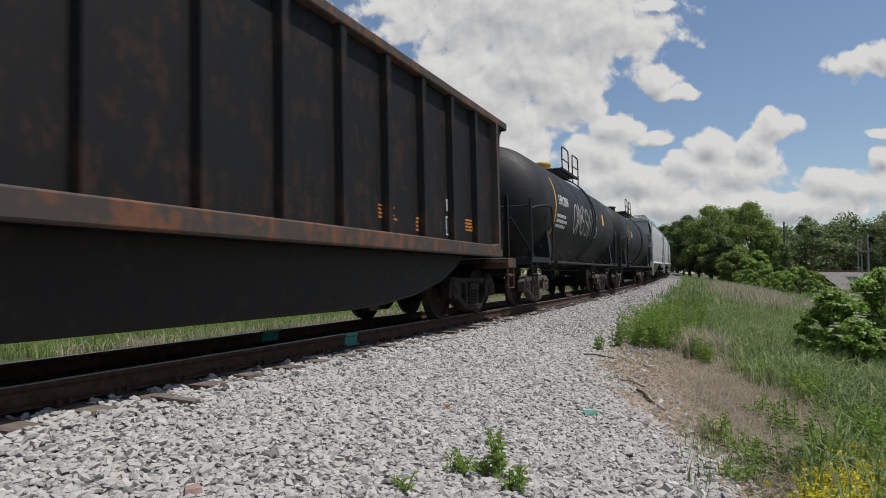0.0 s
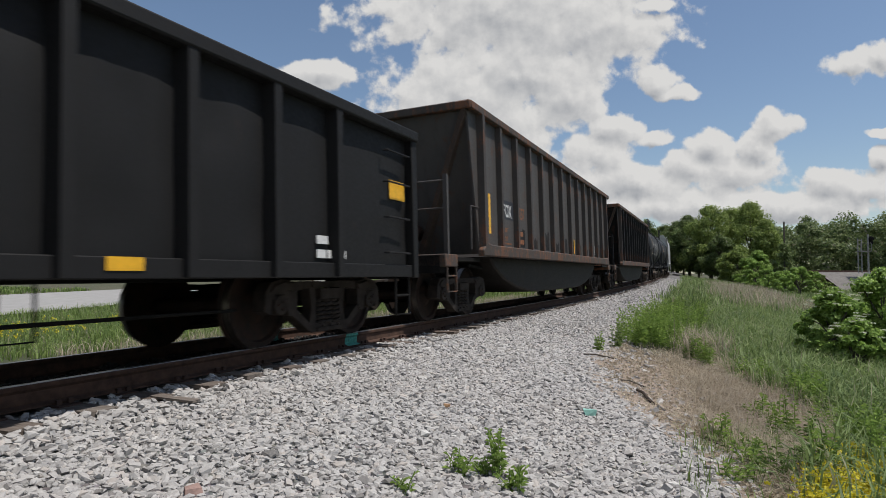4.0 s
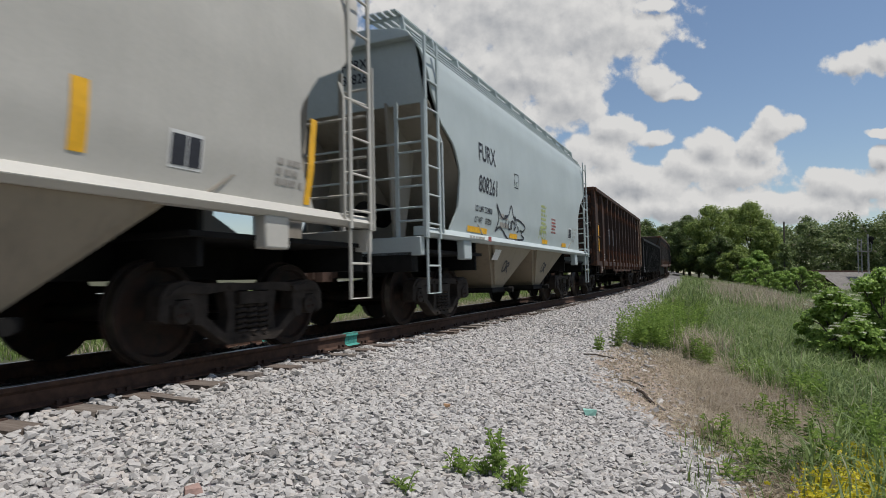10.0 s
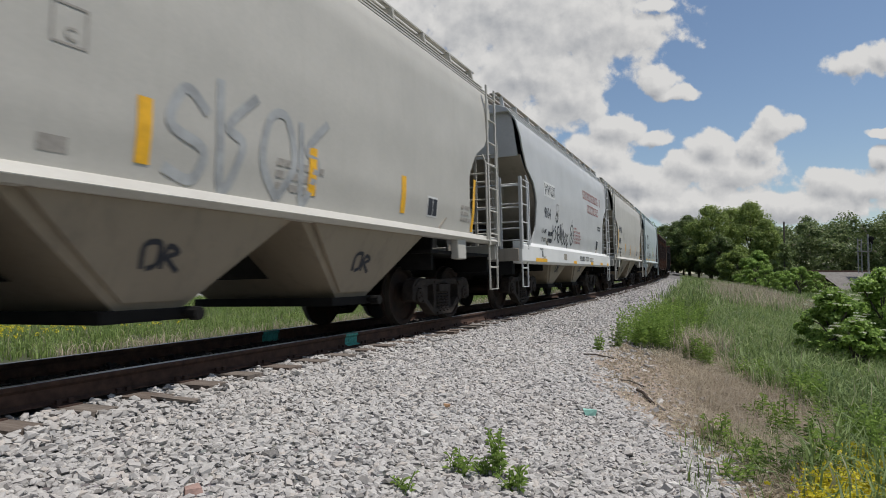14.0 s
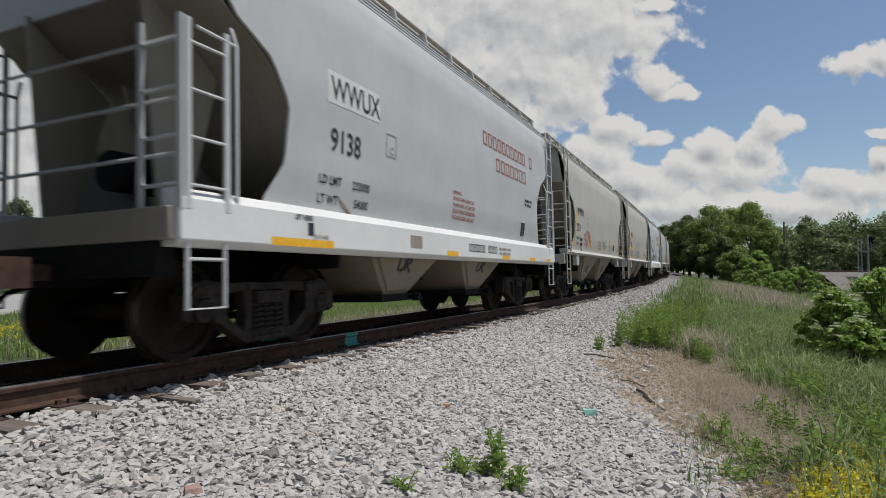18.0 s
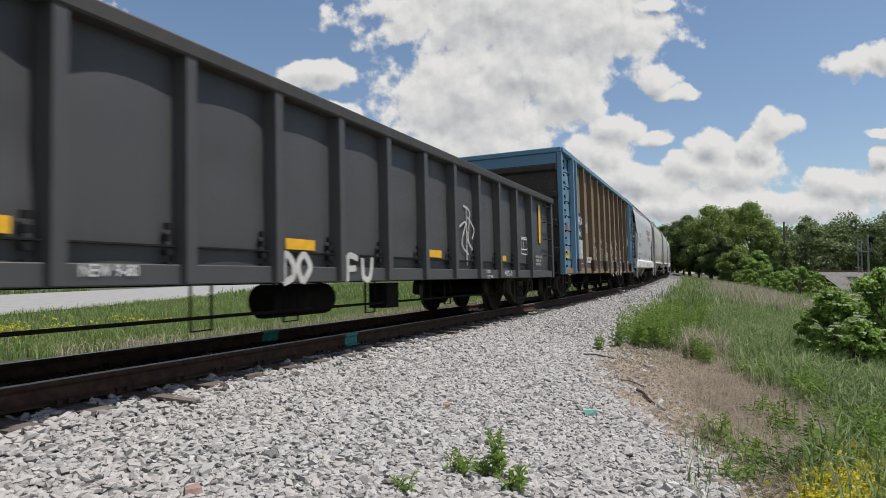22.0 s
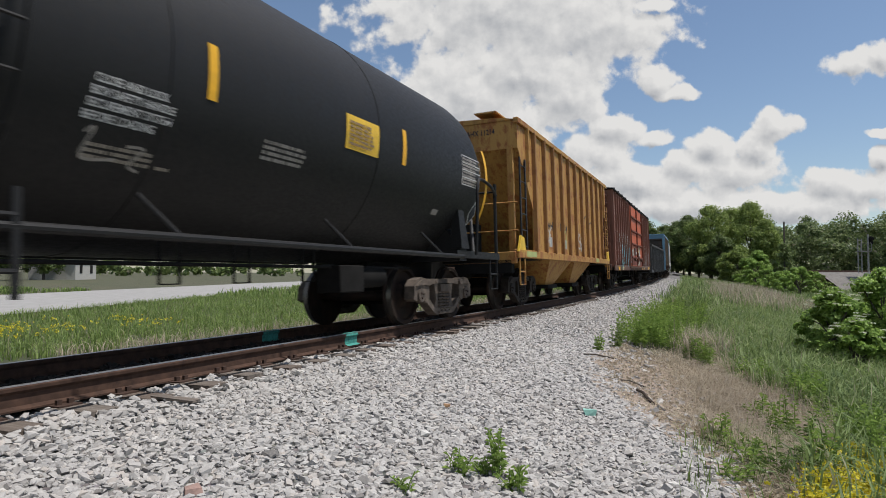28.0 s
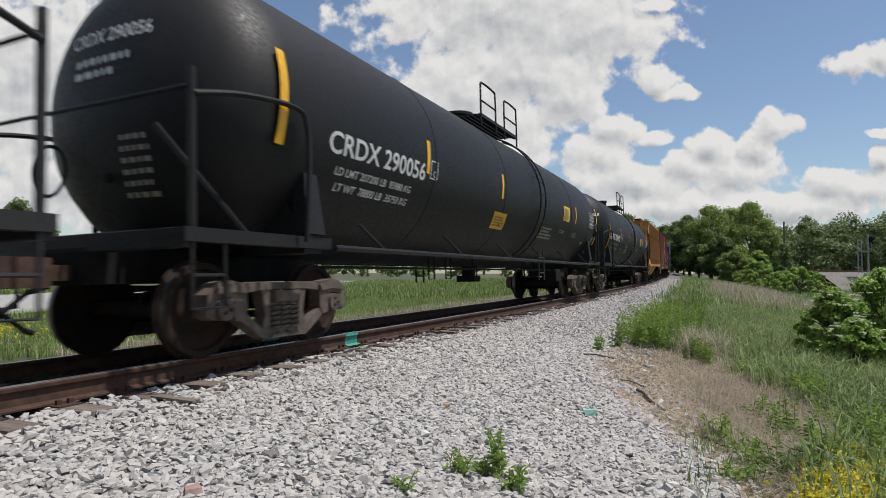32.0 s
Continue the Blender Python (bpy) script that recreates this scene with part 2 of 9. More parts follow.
def level(o, s):
    """Height of the ground o metres beside the track's centre."""
    rise = RISE * s * s if s > 0 else 0.0
    rise = min(rise, 1.6)
    if o < -1.5:
        z = -0.22 - min(-o - 1.5, 1.6) * 0.22 - max(0.0, min(-o - 3.1, 6.0)) * 0.03
        return z + rise * max(0.0, 1 + (o + 1.5) / 40)
    if o <= 1.5:
        return -0.215 + rise
    e = toe(s)
    z = -0.215 - (min(o, e) - 1.5) * 0.1
    if o > e:
        q = o - e
        z -= 0.16 * min(q, 1.0) + 0.11 * max(0.0, min(q - 1.0, 7.0))
        z += 0.012 * max(0.0, min(o - 14, 60))
    return z + rise * max(0.0, 1 - max(0, o - 4) / 25)


def ground_height(x, y):
    s = y
    o = x + BEND * y * y / 2 if abs(y) < 250 else x + BEND * 250 * 250 / 2
    return level(o, max(-60.0, min(y, 120.0)))


def steps(a, b, d):
    n = max(1, int(round((b - a) / d)))
    return [a + (b - a) * i / n for i in range(n + 1)]


def dirt_material():
    a = Mat("soil_and_dry_grass", 0.95)
    n1 = a.noise(0.35, 6, 0.65)
    n2 = a.noise(6.0, 6, 0.7)
    c = a.mix(a.ramp(n1, [(0.35, 0.0), (0.65, 1.0)]), (0.05, 0.066, 0.025), (0.10, 0.09, 0.05))
    c = a.mix(a.ramp(n2, [(0.3, 0.6), (0.7, 0.0)]), c, (0.045, 0.04, 0.025))
    return a.color(c).bump(a.noise(22, 6), 0.6, 0.03).m


def ballast_material(name, base, var):
    a = Mat(name, 0.9)
    cell = a.n.new("ShaderNodeTexVoronoi")
    cell.inputs["Scale"].default_value = 19
    a.l.new(a.coord(), cell.inputs["Vector"])
    c = a.mix(a.ramp(cell.outputs["Distance"], [(0.1, 0.0), (0.75, 1.0)]), base, scaled(base, 0.35))
    tint = a.mix(0.35, c, cell.outputs["Color"], "MULTIPLY")
    a.color(a.mix(var, c, tint))
    return a.bump(cell.outputs["Distance"], -0.9, 0.03).m


M_SOIL = dirt_material()
M_BALLAST = ballast_material("limestone_ballast", (0.24, 0.232, 0.222), 0.4)


def grade(lo, hi, d0, growth):
    """Steps that widen with distance from zero."""
    out, x, d = [0.0], 0.0, d0
    while x < hi:
        x += d
        d *= growth
        out.append(min(x, hi))
    x, d = 0.0, d0
    while x > lo:
        x -= d
        d *= growth
        out.insert(0, max(x, lo))
    return out


ground = tagged(sheet("ground", grade(-1600, 1600, 0.4, 1.07), grade(-400, 2500, 0.8, 1.05), ground_height, M_SOIL),
                "grassy soil ground beside the railway", "ground", kind="structure")


def strip(name, s_list, offsets, lift, mat):
    vs, n = [], len(offsets(s_list[0]))
    for s in s_list:
        for o in offsets(s):
            p = beside(s, o)
            vs.append((p.x, p.y, level(o, s) + lift))
    fs = [(j * n + i, j * n + i + 1, (j + 1) * n + i + 1, (j + 1) * n + i) for j in range(len(s_list) - 1) for i in range(n - 1)]
    me = bpy.data.meshes.new(name)
    me.from_pydata(vs, [], fs)
    me.materials.append(mat)
    me.polygons.foreach_set("use_smooth", [True] * len(fs))
    return new(name, me)


ballast = tagged(strip("ballast_bed", steps(-40, 130, 0.7), lambda s: [-3.2 + (toe(s) + 3.2) * i / 24 for i in range(25)], 0.02, M_BALLAST),
                 "pale grey crushed limestone ballast bed", "ballast", kind="structure")


M_RAILRUST = plain("rail_rust", (0.06, 0.032, 0.021), 0.95, 0.0, 0.45, 9)


def rail_profile(side):
    c = side * 0.7525
    half = [(0.07, -0.175), (0.07, -0.162), (0.014, -0.145), (0.01, -0.06), (0.035, -0.036), (0.037, -0.012), (0.03, -0.002)]
    return [(c + x, z) for x, z in half] + [(c - x, z) for x, z in reversed(half)]


def rail(side, label):
    ob = thing("rail", label, "rail", "rails of the track")
    k, t = Kit(), Kit()
    rows = steps(-40, 130, 1.0)
    prof = rail_profile(side)
    rings = []
    for s in rows:
        ring = []
        for o, z in prof:
            ring.append(beside(s, o * math.cos(CANT) - z * math.sin(CANT), z * math.cos(CANT) + o * math.sin(CANT)))
        rings.append(ring)
    k.loft(rings)
    part("rail_web", k, M_RAILRUST, ob, "rust-brown rail web and foot")
    top = []
    c = side * 0.7525
    for s in rows:
        top.append([beside(s, c + x, z + c * math.sin(CANT)) for x, z in ((-0.031, -0.006), (0.031, -0.006), (0.028, 0.002), (-0.028, 0.002))])
    t.loft(top)
    part("rail_head", t, M_RAILTOP, ob, "polished steel running surface")
    return ob


rail(1, "rusty steel rail with a polished head")
rail(-1, "rusty steel rail with a polished head")


def tie_material():
    a = Mat("weathered_tie_wood", 0.9)
    g = a.noise(7, 6, 0.7, (0.25, 3, 3))
    c = a.mix(a.ramp(g, [(0.3, 0.0), (0.7, 1.0)]), (0.07, 0.057, 0.048), (0.24, 0.21, 0.18))
    c = a.mix(a.ramp(a.random(), [(0.0, 0.0), (1.0, 0.6)]), c, (0.08, 0.045, 0.03))
    return a.color(c).bump(g, 0.6, 0.02).m


M_TIE = tie_material()
tie_mesh = Kit().box(-1.3, 1.3, -0.11, 0.11, -0.36, -0.178).mesh("tie", M_TIE)
plate_mesh = Kit().box(-0.18, 0.18, -0.09, 0.09, -0.18, -0.166).mesh("tie_plate", M_RUST)
spike_mesh = Kit().box(-0.014, 0.014, -0.02, 0.02, -0.17, -0.13).mesh("rail_spike", M_RUST)
rng = random.Random(4)
TIES = []
s = -6.0
while s < 110:
    p = beside(s, rng.uniform(-0.03, 0.03))
    m = pose(p.x, p.y, p.z) @ pose(0, 0, 0, 0, 0, math.degrees(along(s)[3]) + rng.uniform(-1, 1)) @ pose(0, 0, rng.uniform(-0.012, 0.006), 0, -1.745, 0)
    TIES.append(s)
    tie = new("railway_tie", tie_mesh)
    tie.matrix_basis = m
    tagged(tie, "weathered grey-brown timber railway tie in ballast", "railway tie", "ties of the track")
    for sd in (-0.7525, 0.7525):
        tp = part("tie_plate", plate_mesh, None, tie, at=pose(sd, 0, 0))
        if s < 14 and sd > 0:
            for dx, dy in ((0.095, -0.04), (0.095, 0.05), (-0.095, 0.0)):
                part("rail_spike", spike_mesh, None, tp, at=pose(dx, dy, 0))
    s += 0.53 + rng.uniform(-0.02, 0.02)


# ---- railway trucks and small car parts ----
def wheel_profile(side):
    g = side * 0.7175
    w = -side
    # from the flange back to the front face
    return [(g - side * 0.0, 0.10), (g + w * 0.03, 0.11), (g + w * 0.035, 0.39), (g + w * 0.035, 0.482), (g + w * 0.005, 0.484), (g + side * 0.005, 0.462),
            (g + side * 0.02, 0.457), (g + side * 0.10, 0.452), (g + side * 0.102, 0.395), (g + side * 0.06, 0.375), (g + side * 0.03, 0.2), (g + side * 0.08, 0.13), (g + side * 0.09, 0.10)]


def wheelset_meshes():
    body, tread = Kit(), Kit()
    for sd in (-1, 1):
        body.spin(wheel_profile(sd), 36)
        g = sd * 0.7175
        tread.spin([(g + sd * 0.012, 0.458), (g + sd * 0.02, 0.459), (g + sd * 0.099, 0.455)], 36)
        body.cyl((sd * 0.80, 0, 0), (sd * 1.06, 0, 0), 0.10, 16)
        body.cyl((sd * 1.06, 0, 0), (sd * 1.115, 0, 0), 0.085, 12)
        for i in range(3):
            a = i * 2.094
            body.cyl((sd * 1.11, 0.045 * math.cos(a), 0.045 * math.sin(a)), (sd * 1.135, 0.045 * math.cos(a), 0.045 * math.sin(a)), 0.018, 6)
    body.cyl((-0.8, 0, 0), (0.8, 0, 0), 0.085, 14)
    n = len(body.f)
    body.add(tread.v, tread.f)
    me = body.mesh("wheelset", M_WHEEL)
    me.materials.append(M_TREAD)
    for q in me.polygons[n:]:
        q.material_index = 1
    return me


def wheel_material():
    a = Mat("rusty_wheel_steel", 0.8, spec=0.2)
    n = a.noise(5, 5, 0.7)
    c = a.mix(a.ramp(n, [(0.35, 0.0), (0.65, 1.0)]), (0.012, 0.0105, 0.0095), (0.035, 0.02, 0.014))
    return a.color(c).bump(a.noise(30, 4), 0.2, 0.01).m


M_WHEEL = wheel_material()
WHEEL_ME = wheelset_meshes()


def side_frame_mesh(name, mat):
    """Cast side frame: pedestals over both bearings, chords round two windows, spring seat in the middle."""
    k = Kit()
    for sd in (-1, 1):
        y = lambda v: sd * v
        # pedestal, swept over the bearing
        k.prism([(y(0.60), 0.70), (y(0.86), 0.735), (y(1.02), 0.70), (y(1.11), 0.60), (y(1.13), 0.40), (y(1.03), 0.36), (y(1.01), 0.52), (y(0.96), 0.57), (y(0.82), 0.57), (y(0.77), 0.52), (y(0.75), 0.34), (y(0.66), 0.33), (y(0.60), 0.42)], 0.93, 1.10, "x")
        k.prism([(y(0.58), 0.665), (y(0.84), 0.70), (y(0.98), 0.665), (y(1.05), 0.60), (y(0.8), 0.62), (y(0.62), 0.60)], 1.08, 1.125, "x")
        # upper and lower chords, which leave the windows open
        k.prism([(y(0.0), 0.70), (y(0.30), 0.71), (y(0.64), 0.705), (y(0.64), 0.60), (y(0.36), 0.63), (y(0.0), 0.63)], 0.93, 1.085, "x")
        k.prism([(y(0.0), 0.12), (y(0.33), 0.12), (y(0.42), 0.17), (y(0.70), 0.35), (y(0.68), 0.46), (y(0.60), 0.40), (y(0.38), 0.235), (y(0.0), 0.21)], 0.93, 1.09, "x")
        # columns beside the springs
        k.prism([(y(0.235), 0.18), (y(0.36), 0.2), (y(0.31), 0.40), (y(0.36), 0.64), (y(0.235), 0.64)], 0.935, 1.075, "x")
        # bearing adapter and end cap in the jaw
        k.prism([(y(0.79), 0.50), (y(0.99), 0.50), (y(1.0), 0.56), (y(0.78), 0.56)], 0.95, 1.1, "x")
        k.cyl((1.0, y(0.889), 0.457), (1.12, y(0.889), 0.457), 0.105, 16)
    k.box(0.9, 1.11, -0.25, 0.25, 0.13, 0.17)
    k.box(0.86, 1.12, -0.2, 0.2, 0.5, 0.62)
    k.cyl((1.085, -0.3, 0.66), (1.1, -0.3, 0.66), 0.03, 8)
    return k.mesh(name, mat)


def spring_mesh(name, mat):
    k = Kit()
    for y in (-0.15, 0.0, 0.15):
        pts = []
        for i in range(49):
            a = i / 8 * 2 * math.pi
            pts.append((1.035 + 0.062 * math.cos(a), y + 0.066 * math.sin(a), 0.18 + 0.31 * i / 48))
        k.pipe(pts, 0.02, 6)
        k.cyl((1.035, y, 0.17), (1.035, y, 0.5), 0.035, 8)
    return k.mesh(name, mat)


def truck_meshes():
    k = Kit()
    k.prism([(-1.0, 0.50), (1.0, 0.50), (1.0, 0.60), (0.55, 0.68), (-0.55, 0.68), (-1.0, 0.60)], -0.18, 0.18, "y")
    k.cyl((0, 0, 0.66), (0, 0, 0.72), 0.19, 18)
    for y in (-0.40, 0.40):
        k.box(-0.82, 0.82, y - 0.04, y + 0.04, 0.3, 0.38)
        for sd in (-1, 1):
            k.box(sd * 0.75 - 0.06, sd * 0.75 + 0.06, y + (0.03 if y > 0 else -0.09), y + (0.09 if y > 0 else -0.03), 0.24, 0.46)
    return k.mesh("truck", M_GRIME)


TRUCK_ME = truck_meshes()
# cast steel with the shade below wide car bodies in its colour
M_FRAME = plain("shaded_cast_steel", (0.03, 0.024, 0.02), 0.85, 0.0, 0.5, 7)
FRAME_ME = side_frame_mesh("side_frame", M_FRAME)
SPRING_ME = spring_mesh("spring_set", M_FRAME)
# lighter dusty copy, sunlight in its colour, for trucks that tanks leave unshaded
M_FRAME_SUNLIT = plain("sunlit_dusty_cast_steel", (0.095, 0.075, 0.06), 0.85, 0.0, 0.5, 7)
SUNLIT_FRAME_ME, SUNLIT_SPRING_ME = side_frame_mesh("side_frame", M_FRAME_SUNLIT), spring_mesh("spring_set", M_FRAME_SUNLIT)
TURN = pose(0, 0, 0, 0, 0, 180)
WHEELSETS = []


def add_trucks(car, tc):
    for y in (-tc, tc):
        truck = part("truck", TRUCK_ME, None, car, "cast steel two-axle truck", pose(0, y, 0))
        for turn in (pose(0, 0, 0), TURN):
            tank = car.name.startswith("tank")
            part("side_frame", SUNLIT_FRAME_ME if tank else FRAME_ME, None, truck, at=turn)
            part("spring_set", SUNLIT_SPRING_ME if tank else SPRING_ME, None, truck, at=turn)
        for dy in (-0.889, 0.889):
            ws = part("wheelset", WHEEL_ME, None, truck, "wheelset with shiny treads", pose(0, dy, 0.457))
            WHEELSETS.append((ws, dy))


def coupler_mesh():
    k = Kit()
    k.box(-0.09, 0.09, -0.25, 0.28, 0.76, 0.9)
    k.prism([(-0.14, 0.2), (0.12, 0.2), (0.16, 0.42), (0.08, 0.56), (0.0, 0.5), (0.03, 0.4), (-0.06, 0.36), (-0.1, 0.55), (-0.17, 0.5)], 0.7, 0.96, "z")
    return k.mesh("coupler", M_RUST)


def hose_mesh():
    k = Kit()
    pts = [(0.35, -0.1, 0.72), (0.36, 0.1, 0.66), (0.35, 0.3, 0.5), (0.28, 0.5, 0.36), (0.18, 0.62, 0.33)]
    k.pipe(pts, 0.026, 7)
    return k.mesh("air_hose", M_GRIME)


COUPLER_ME, HOSE_ME = coupler_mesh(), hose_mesh()


def ends_kit(car, half):
    for m in (pose(0, half, 0), pose(0, -half, 0, 0, 0, 180)):
        part("coupler", COUPLER_ME, None, car, "rusty knuckle coupler", m)
        part("air_hose", HOSE_ME, None, car, "black rubber brake hose", m)


LADDER_ME = {}


def ladder(car, width, z0, z1, n, mat, at, r=0.016, stile=0.03, name="ladder"):
    """A ladder in the plane x = 0 of its own space, running along y: a stile, with the other stile and the rungs on it."""
    key = (width, z0, z1, r, stile, mat.name)
    if key not in LADDER_ME:
        LADDER_ME[key] = (Kit().box(-stile / 2, stile / 2, -width / 2 - stile, -width / 2 + stile, z0, z1).mesh(name, mat),
                          Kit().box(-stile / 2, stile / 2, width / 2 - stile, width / 2 + stile, z0, z1).mesh("stile", mat),
                          Kit().cyl((0.0, -width / 2, 0), (0.0, width / 2, 0), r, 6).mesh("rung", mat))
    a, b, c = LADDER_ME[key]
    ob = part(name, a, None, car, at=at)
    part("stile", b, None, ob)
    for i in range(n):
        part("rung", c, None, ob, at=pose(0, 0, z0 + (z1 - z0) * (i + 0.5) / n))
    return ob


def grab_kit(width, out=0.07, r=0.014):
    k = Kit()
    return k.pipe([(0, -width / 2, 0), (out, -width / 2, 0), (out, width / 2, 0), (0, width / 2, 0)], r, 6)


def step_kit(width, drop, r=0.02):
    k = Kit()
    k.pipe([(0, -width / 2, 0), (0, -width / 2, -drop), (0, width / 2, -drop), (0, width / 2, 0)], r, 6)
    return k.pipe([(0, -width / 2, -drop * 0.5), (0, width / 2, -drop * 0.5)], r * 0.8, 6)


def new_car(name, label, rear, front, tc_in):
    """A car between the places rear and front of the train; tc_in: how far its trucks stand in from its ends."""
    half = (front - rear) / 2
    car = thing(name, label, "freight car", "cars of the freight train")
    tc = half - tc_in
    add_trucks(car, tc)
    ends_kit(car, half)
    CARS.append((car, (front + rear) / 2, tc))
    return car, half, tc


CARS = []


def underframe(car, half, z=1.0, w=0.32, mat=None):
    k = Kit()
    k.box(-w, w, -half, half, z - 0.35, z)
    for y in (-half + 0.1, half - 0.1):
        k.box(-1.35, 1.35, y - 0.1, y + 0.1, z - 0.28, z)
    return part("underframe", k, mat or M_GRIME, car)


# lettering and marks on the sides
TEXT_CACHE = {}


def text_mesh(body, size, squeeze=1.0, bold=0.016):
    key = (body, size, squeeze, bold)
    if key in TEXT_CACHE:
        return TEXT_CACHE[key]
    cu = bpy.data.curves.new("letters", "FONT")
    cu.body, cu.size, cu.resolution_u, cu.offset = body, size, 3, size * bold
    ob = bpy.data.objects.new("letters", cu)
    scene.collection.objects.link(ob)
    dg = bpy.context.evaluated_depsgraph_get()
    me = bpy.data.meshes.new_from_object(ob.evaluated_get(dg))
    vs = [(v.co.x * squeeze, v.co.y) for v in me.vertices]
    fs = [tuple(p.vertices) for p in me.polygons]
    bpy.data.objects.remove(ob)
    bpy.data.curves.remove(cu)
    bpy.data.meshes.remove(me)
    TEXT_CACHE[key] = (vs, fs)
    return vs, fs


def on_side(name, vs, fs, mat, car, side, lift=0.004, label="", cut=0.0):
    """Lay flat (y, z) shapes on a car's side: side(z) gives the surface's x."""
    bm = bmesh.new()
    bv = [bm.verts.new((0.0, y, z)) for y, z in vs]
    for f in fs:
        if len(set(f)) > 2:
            try:
                bm.faces.new([bv[i] for i in f])
            except ValueError:
                pass
    zz = [z for _, z in vs]
    if not cut and abs(side(min(zz)) - side(max(zz))) + abs(side((min(zz) + max(zz)) / 2) - side(min(zz))) > 0.004:
        cut = 0.1
    if cut:
        z0, z1 = min(z for _, z in vs), max(z for _, z in vs)
        z = z0 + cut
        while z < z1:
            bmesh.ops.bisect_plane(bm, geom=bm.verts[:] + bm.edges[:] + bm.faces[:], plane_co=(0, 0, z), plane_no=(0, 0, 1))
            z += cut
    for v in bm.verts:
        v.co.x = side(v.co.z) + lift
    for f in bm.faces:
        f.normal_update()
        if f.normal.x < 0:
            f.normal_flip()
    me = bpy.data.meshes.new(name)
    bm.to_mesh(me)
    bm.free()
    me.materials.append(mat)
    return part(name, me, None, car, label)


def letters(car, body, y, z, size, mat, side, squeeze=1.0, cut=0.0, label=""):
    vs, fs = text_mesh(body, size, squeeze)
    return on_side("lettering", [(a + y, b + z) for a, b in vs], fs, mat, car, side, 0.005, label, cut)


def patch(car, name, y0, y1, z0, z1, mat, side, lift=0.003, cut=0.0, label=""):
    return on_side(name, [(y0, z0), (y1, z0), (y1, z1), (y0, z1)], [(0, 1, 2, 3)], mat, car, side, lift, label, cut)


def bars(car, y, z, width, height, rows, mat, side, seed=1, name="small_lettering", lift=0.005):
    """Rows of small writing that cannot be read."""
    r = random.Random(seed)
    vs, fs = [], []
    h = height / rows
    for i in range(rows):
        a, zz = 0.0, z + height - (i + 1) * h
        end = width * r.uniform(0.7, 1.0)
        while a < end:
            w = r.uniform(0.5, 1.6) * h
            n = len(vs)
            vs += [(y + a, zz), (y + min(a + w, end), zz), (y + min(a + w, end), zz + h * 0.6), (y + a, zz + h * 0.6)]
            fs.append((n, n + 1, n + 2, n + 3))
            a += w + h * r.choice((0.15, 0.15, 0.5))
    return tagged(on_side(name, vs, fs, mat, car, side, lift), kind="stuff")


def blocks(car, y, z, width, height, count, mat, side, skip=(), lift=0.005):
    """A name in letter-sized open frames."""
    w = width / count
    t, e, h = w * 0.16, w * 0.76, min(w * 0.16, height * 0.12)
    for i in range(count):
        if i in skip:
            continue
        vs, fs = [], []
        for a, b, c, d in ((0, t, 0, height), (e - t, e, 0, height), (t, e - t, height - h, height), (t, e - t, 0, h)):
            k = len(vs)
            a, b = a + y + i * w, b + y + i * w
            vs += [(a, z + c), (b, z + c), (b, z + d), (a, z + d)]
            fs.append((k, k + 1, k + 2, k + 3))
        on_side("letter_block", vs, fs, mat, car, side, lift, "plain frame of the company name")


def smooth_line(pts, n=6):
    out = []
    for i in range(len(pts) - 1):
        p0, p1, p2, p3 = pts[max(i - 1, 0)], pts[i], pts[i + 1], pts[min(i + 2, len(pts) - 1)]
        for k in range(n):
            t = k / n
            out.append(tuple(0.5 * (2 * b + (c - a) * t + (2 * a - 5 * b + 4 * c - d) * t * t + (3 * b - a - 3 * c + d) * t ** 3) for a, b, c, d in zip(p0, p1, p2, p3)))
    return out + [pts[-1]]


def stroke(car, lines, y, z, k, width, mat, side, lift=0.006, name="graffiti", label="", curve=True):
    """Painted strokes along lines of (y, z) points, scaled by k."""
    vs, fs = [], []
    for pts in lines:
        pts = smooth_line([(y + a * k, z + b * k) for a, b in pts]) if curve else [(y + a * k, z + b * k) for a, b in pts]
        base = len(vs)
        for i, (a, b) in enumerate(pts):
            p, q = pts[max(i - 1, 0)], pts[min(i + 1, len(pts) - 1)]
            dy, dz = q[0] - p[0], q[1] - p[1]
            m = math.hypot(dy, dz) or 1.0
            vs += [(a - dz / m * width / 2, b + dy / m * width / 2), (a + dz / m * width / 2, b - dy / m * width / 2)]
        for i in range(len(pts) - 1):
            fs.append((base + 2 * i, base + 2 * i + 1, base + 2 * i + 3, base + 2 * i + 2))
    return tagged(on_side(name, vs, fs, mat, car, side, lift), label, kind="stuff")


def tag_lines(seed, n):
    """Angular tag-like strokes, n of them in a row."""
    r = random.Random(seed)
    out, x = [], 0.0
    for i in range(n):
        h = r.uniform(0.7, 1.0)
        kind = r.randrange(4)
        if kind == 0:
            out.append([(x, 0), (x + 0.1, h), (x + 0.3, 0.3), (x + 0.42, h * 0.9), (x + 0.5, 0.05)])
        elif kind == 1:
            out.append([(x + 0.45, h * 0.8), (x + 0.2, h), (x + 0.05, h * 0.6), (x + 0.4, h * 0.4), (x + 0.3, 0.05), (x, 0.12)])
        elif kind == 2:
            out.append([(x + 0.25, 0), (x, 0.35), (x + 0.1, 0.8), (x + 0.35, 0.85), (x + 0.48, 0.4), (x + 0.25, 0.02)])
        else:
            out.append([(x, h), (x + 0.06, 0.0), (x + 0.3, 0.45), (x + 0.12, 0.6), (x + 0.48, 0.95)])
        x += 0.58
    return out


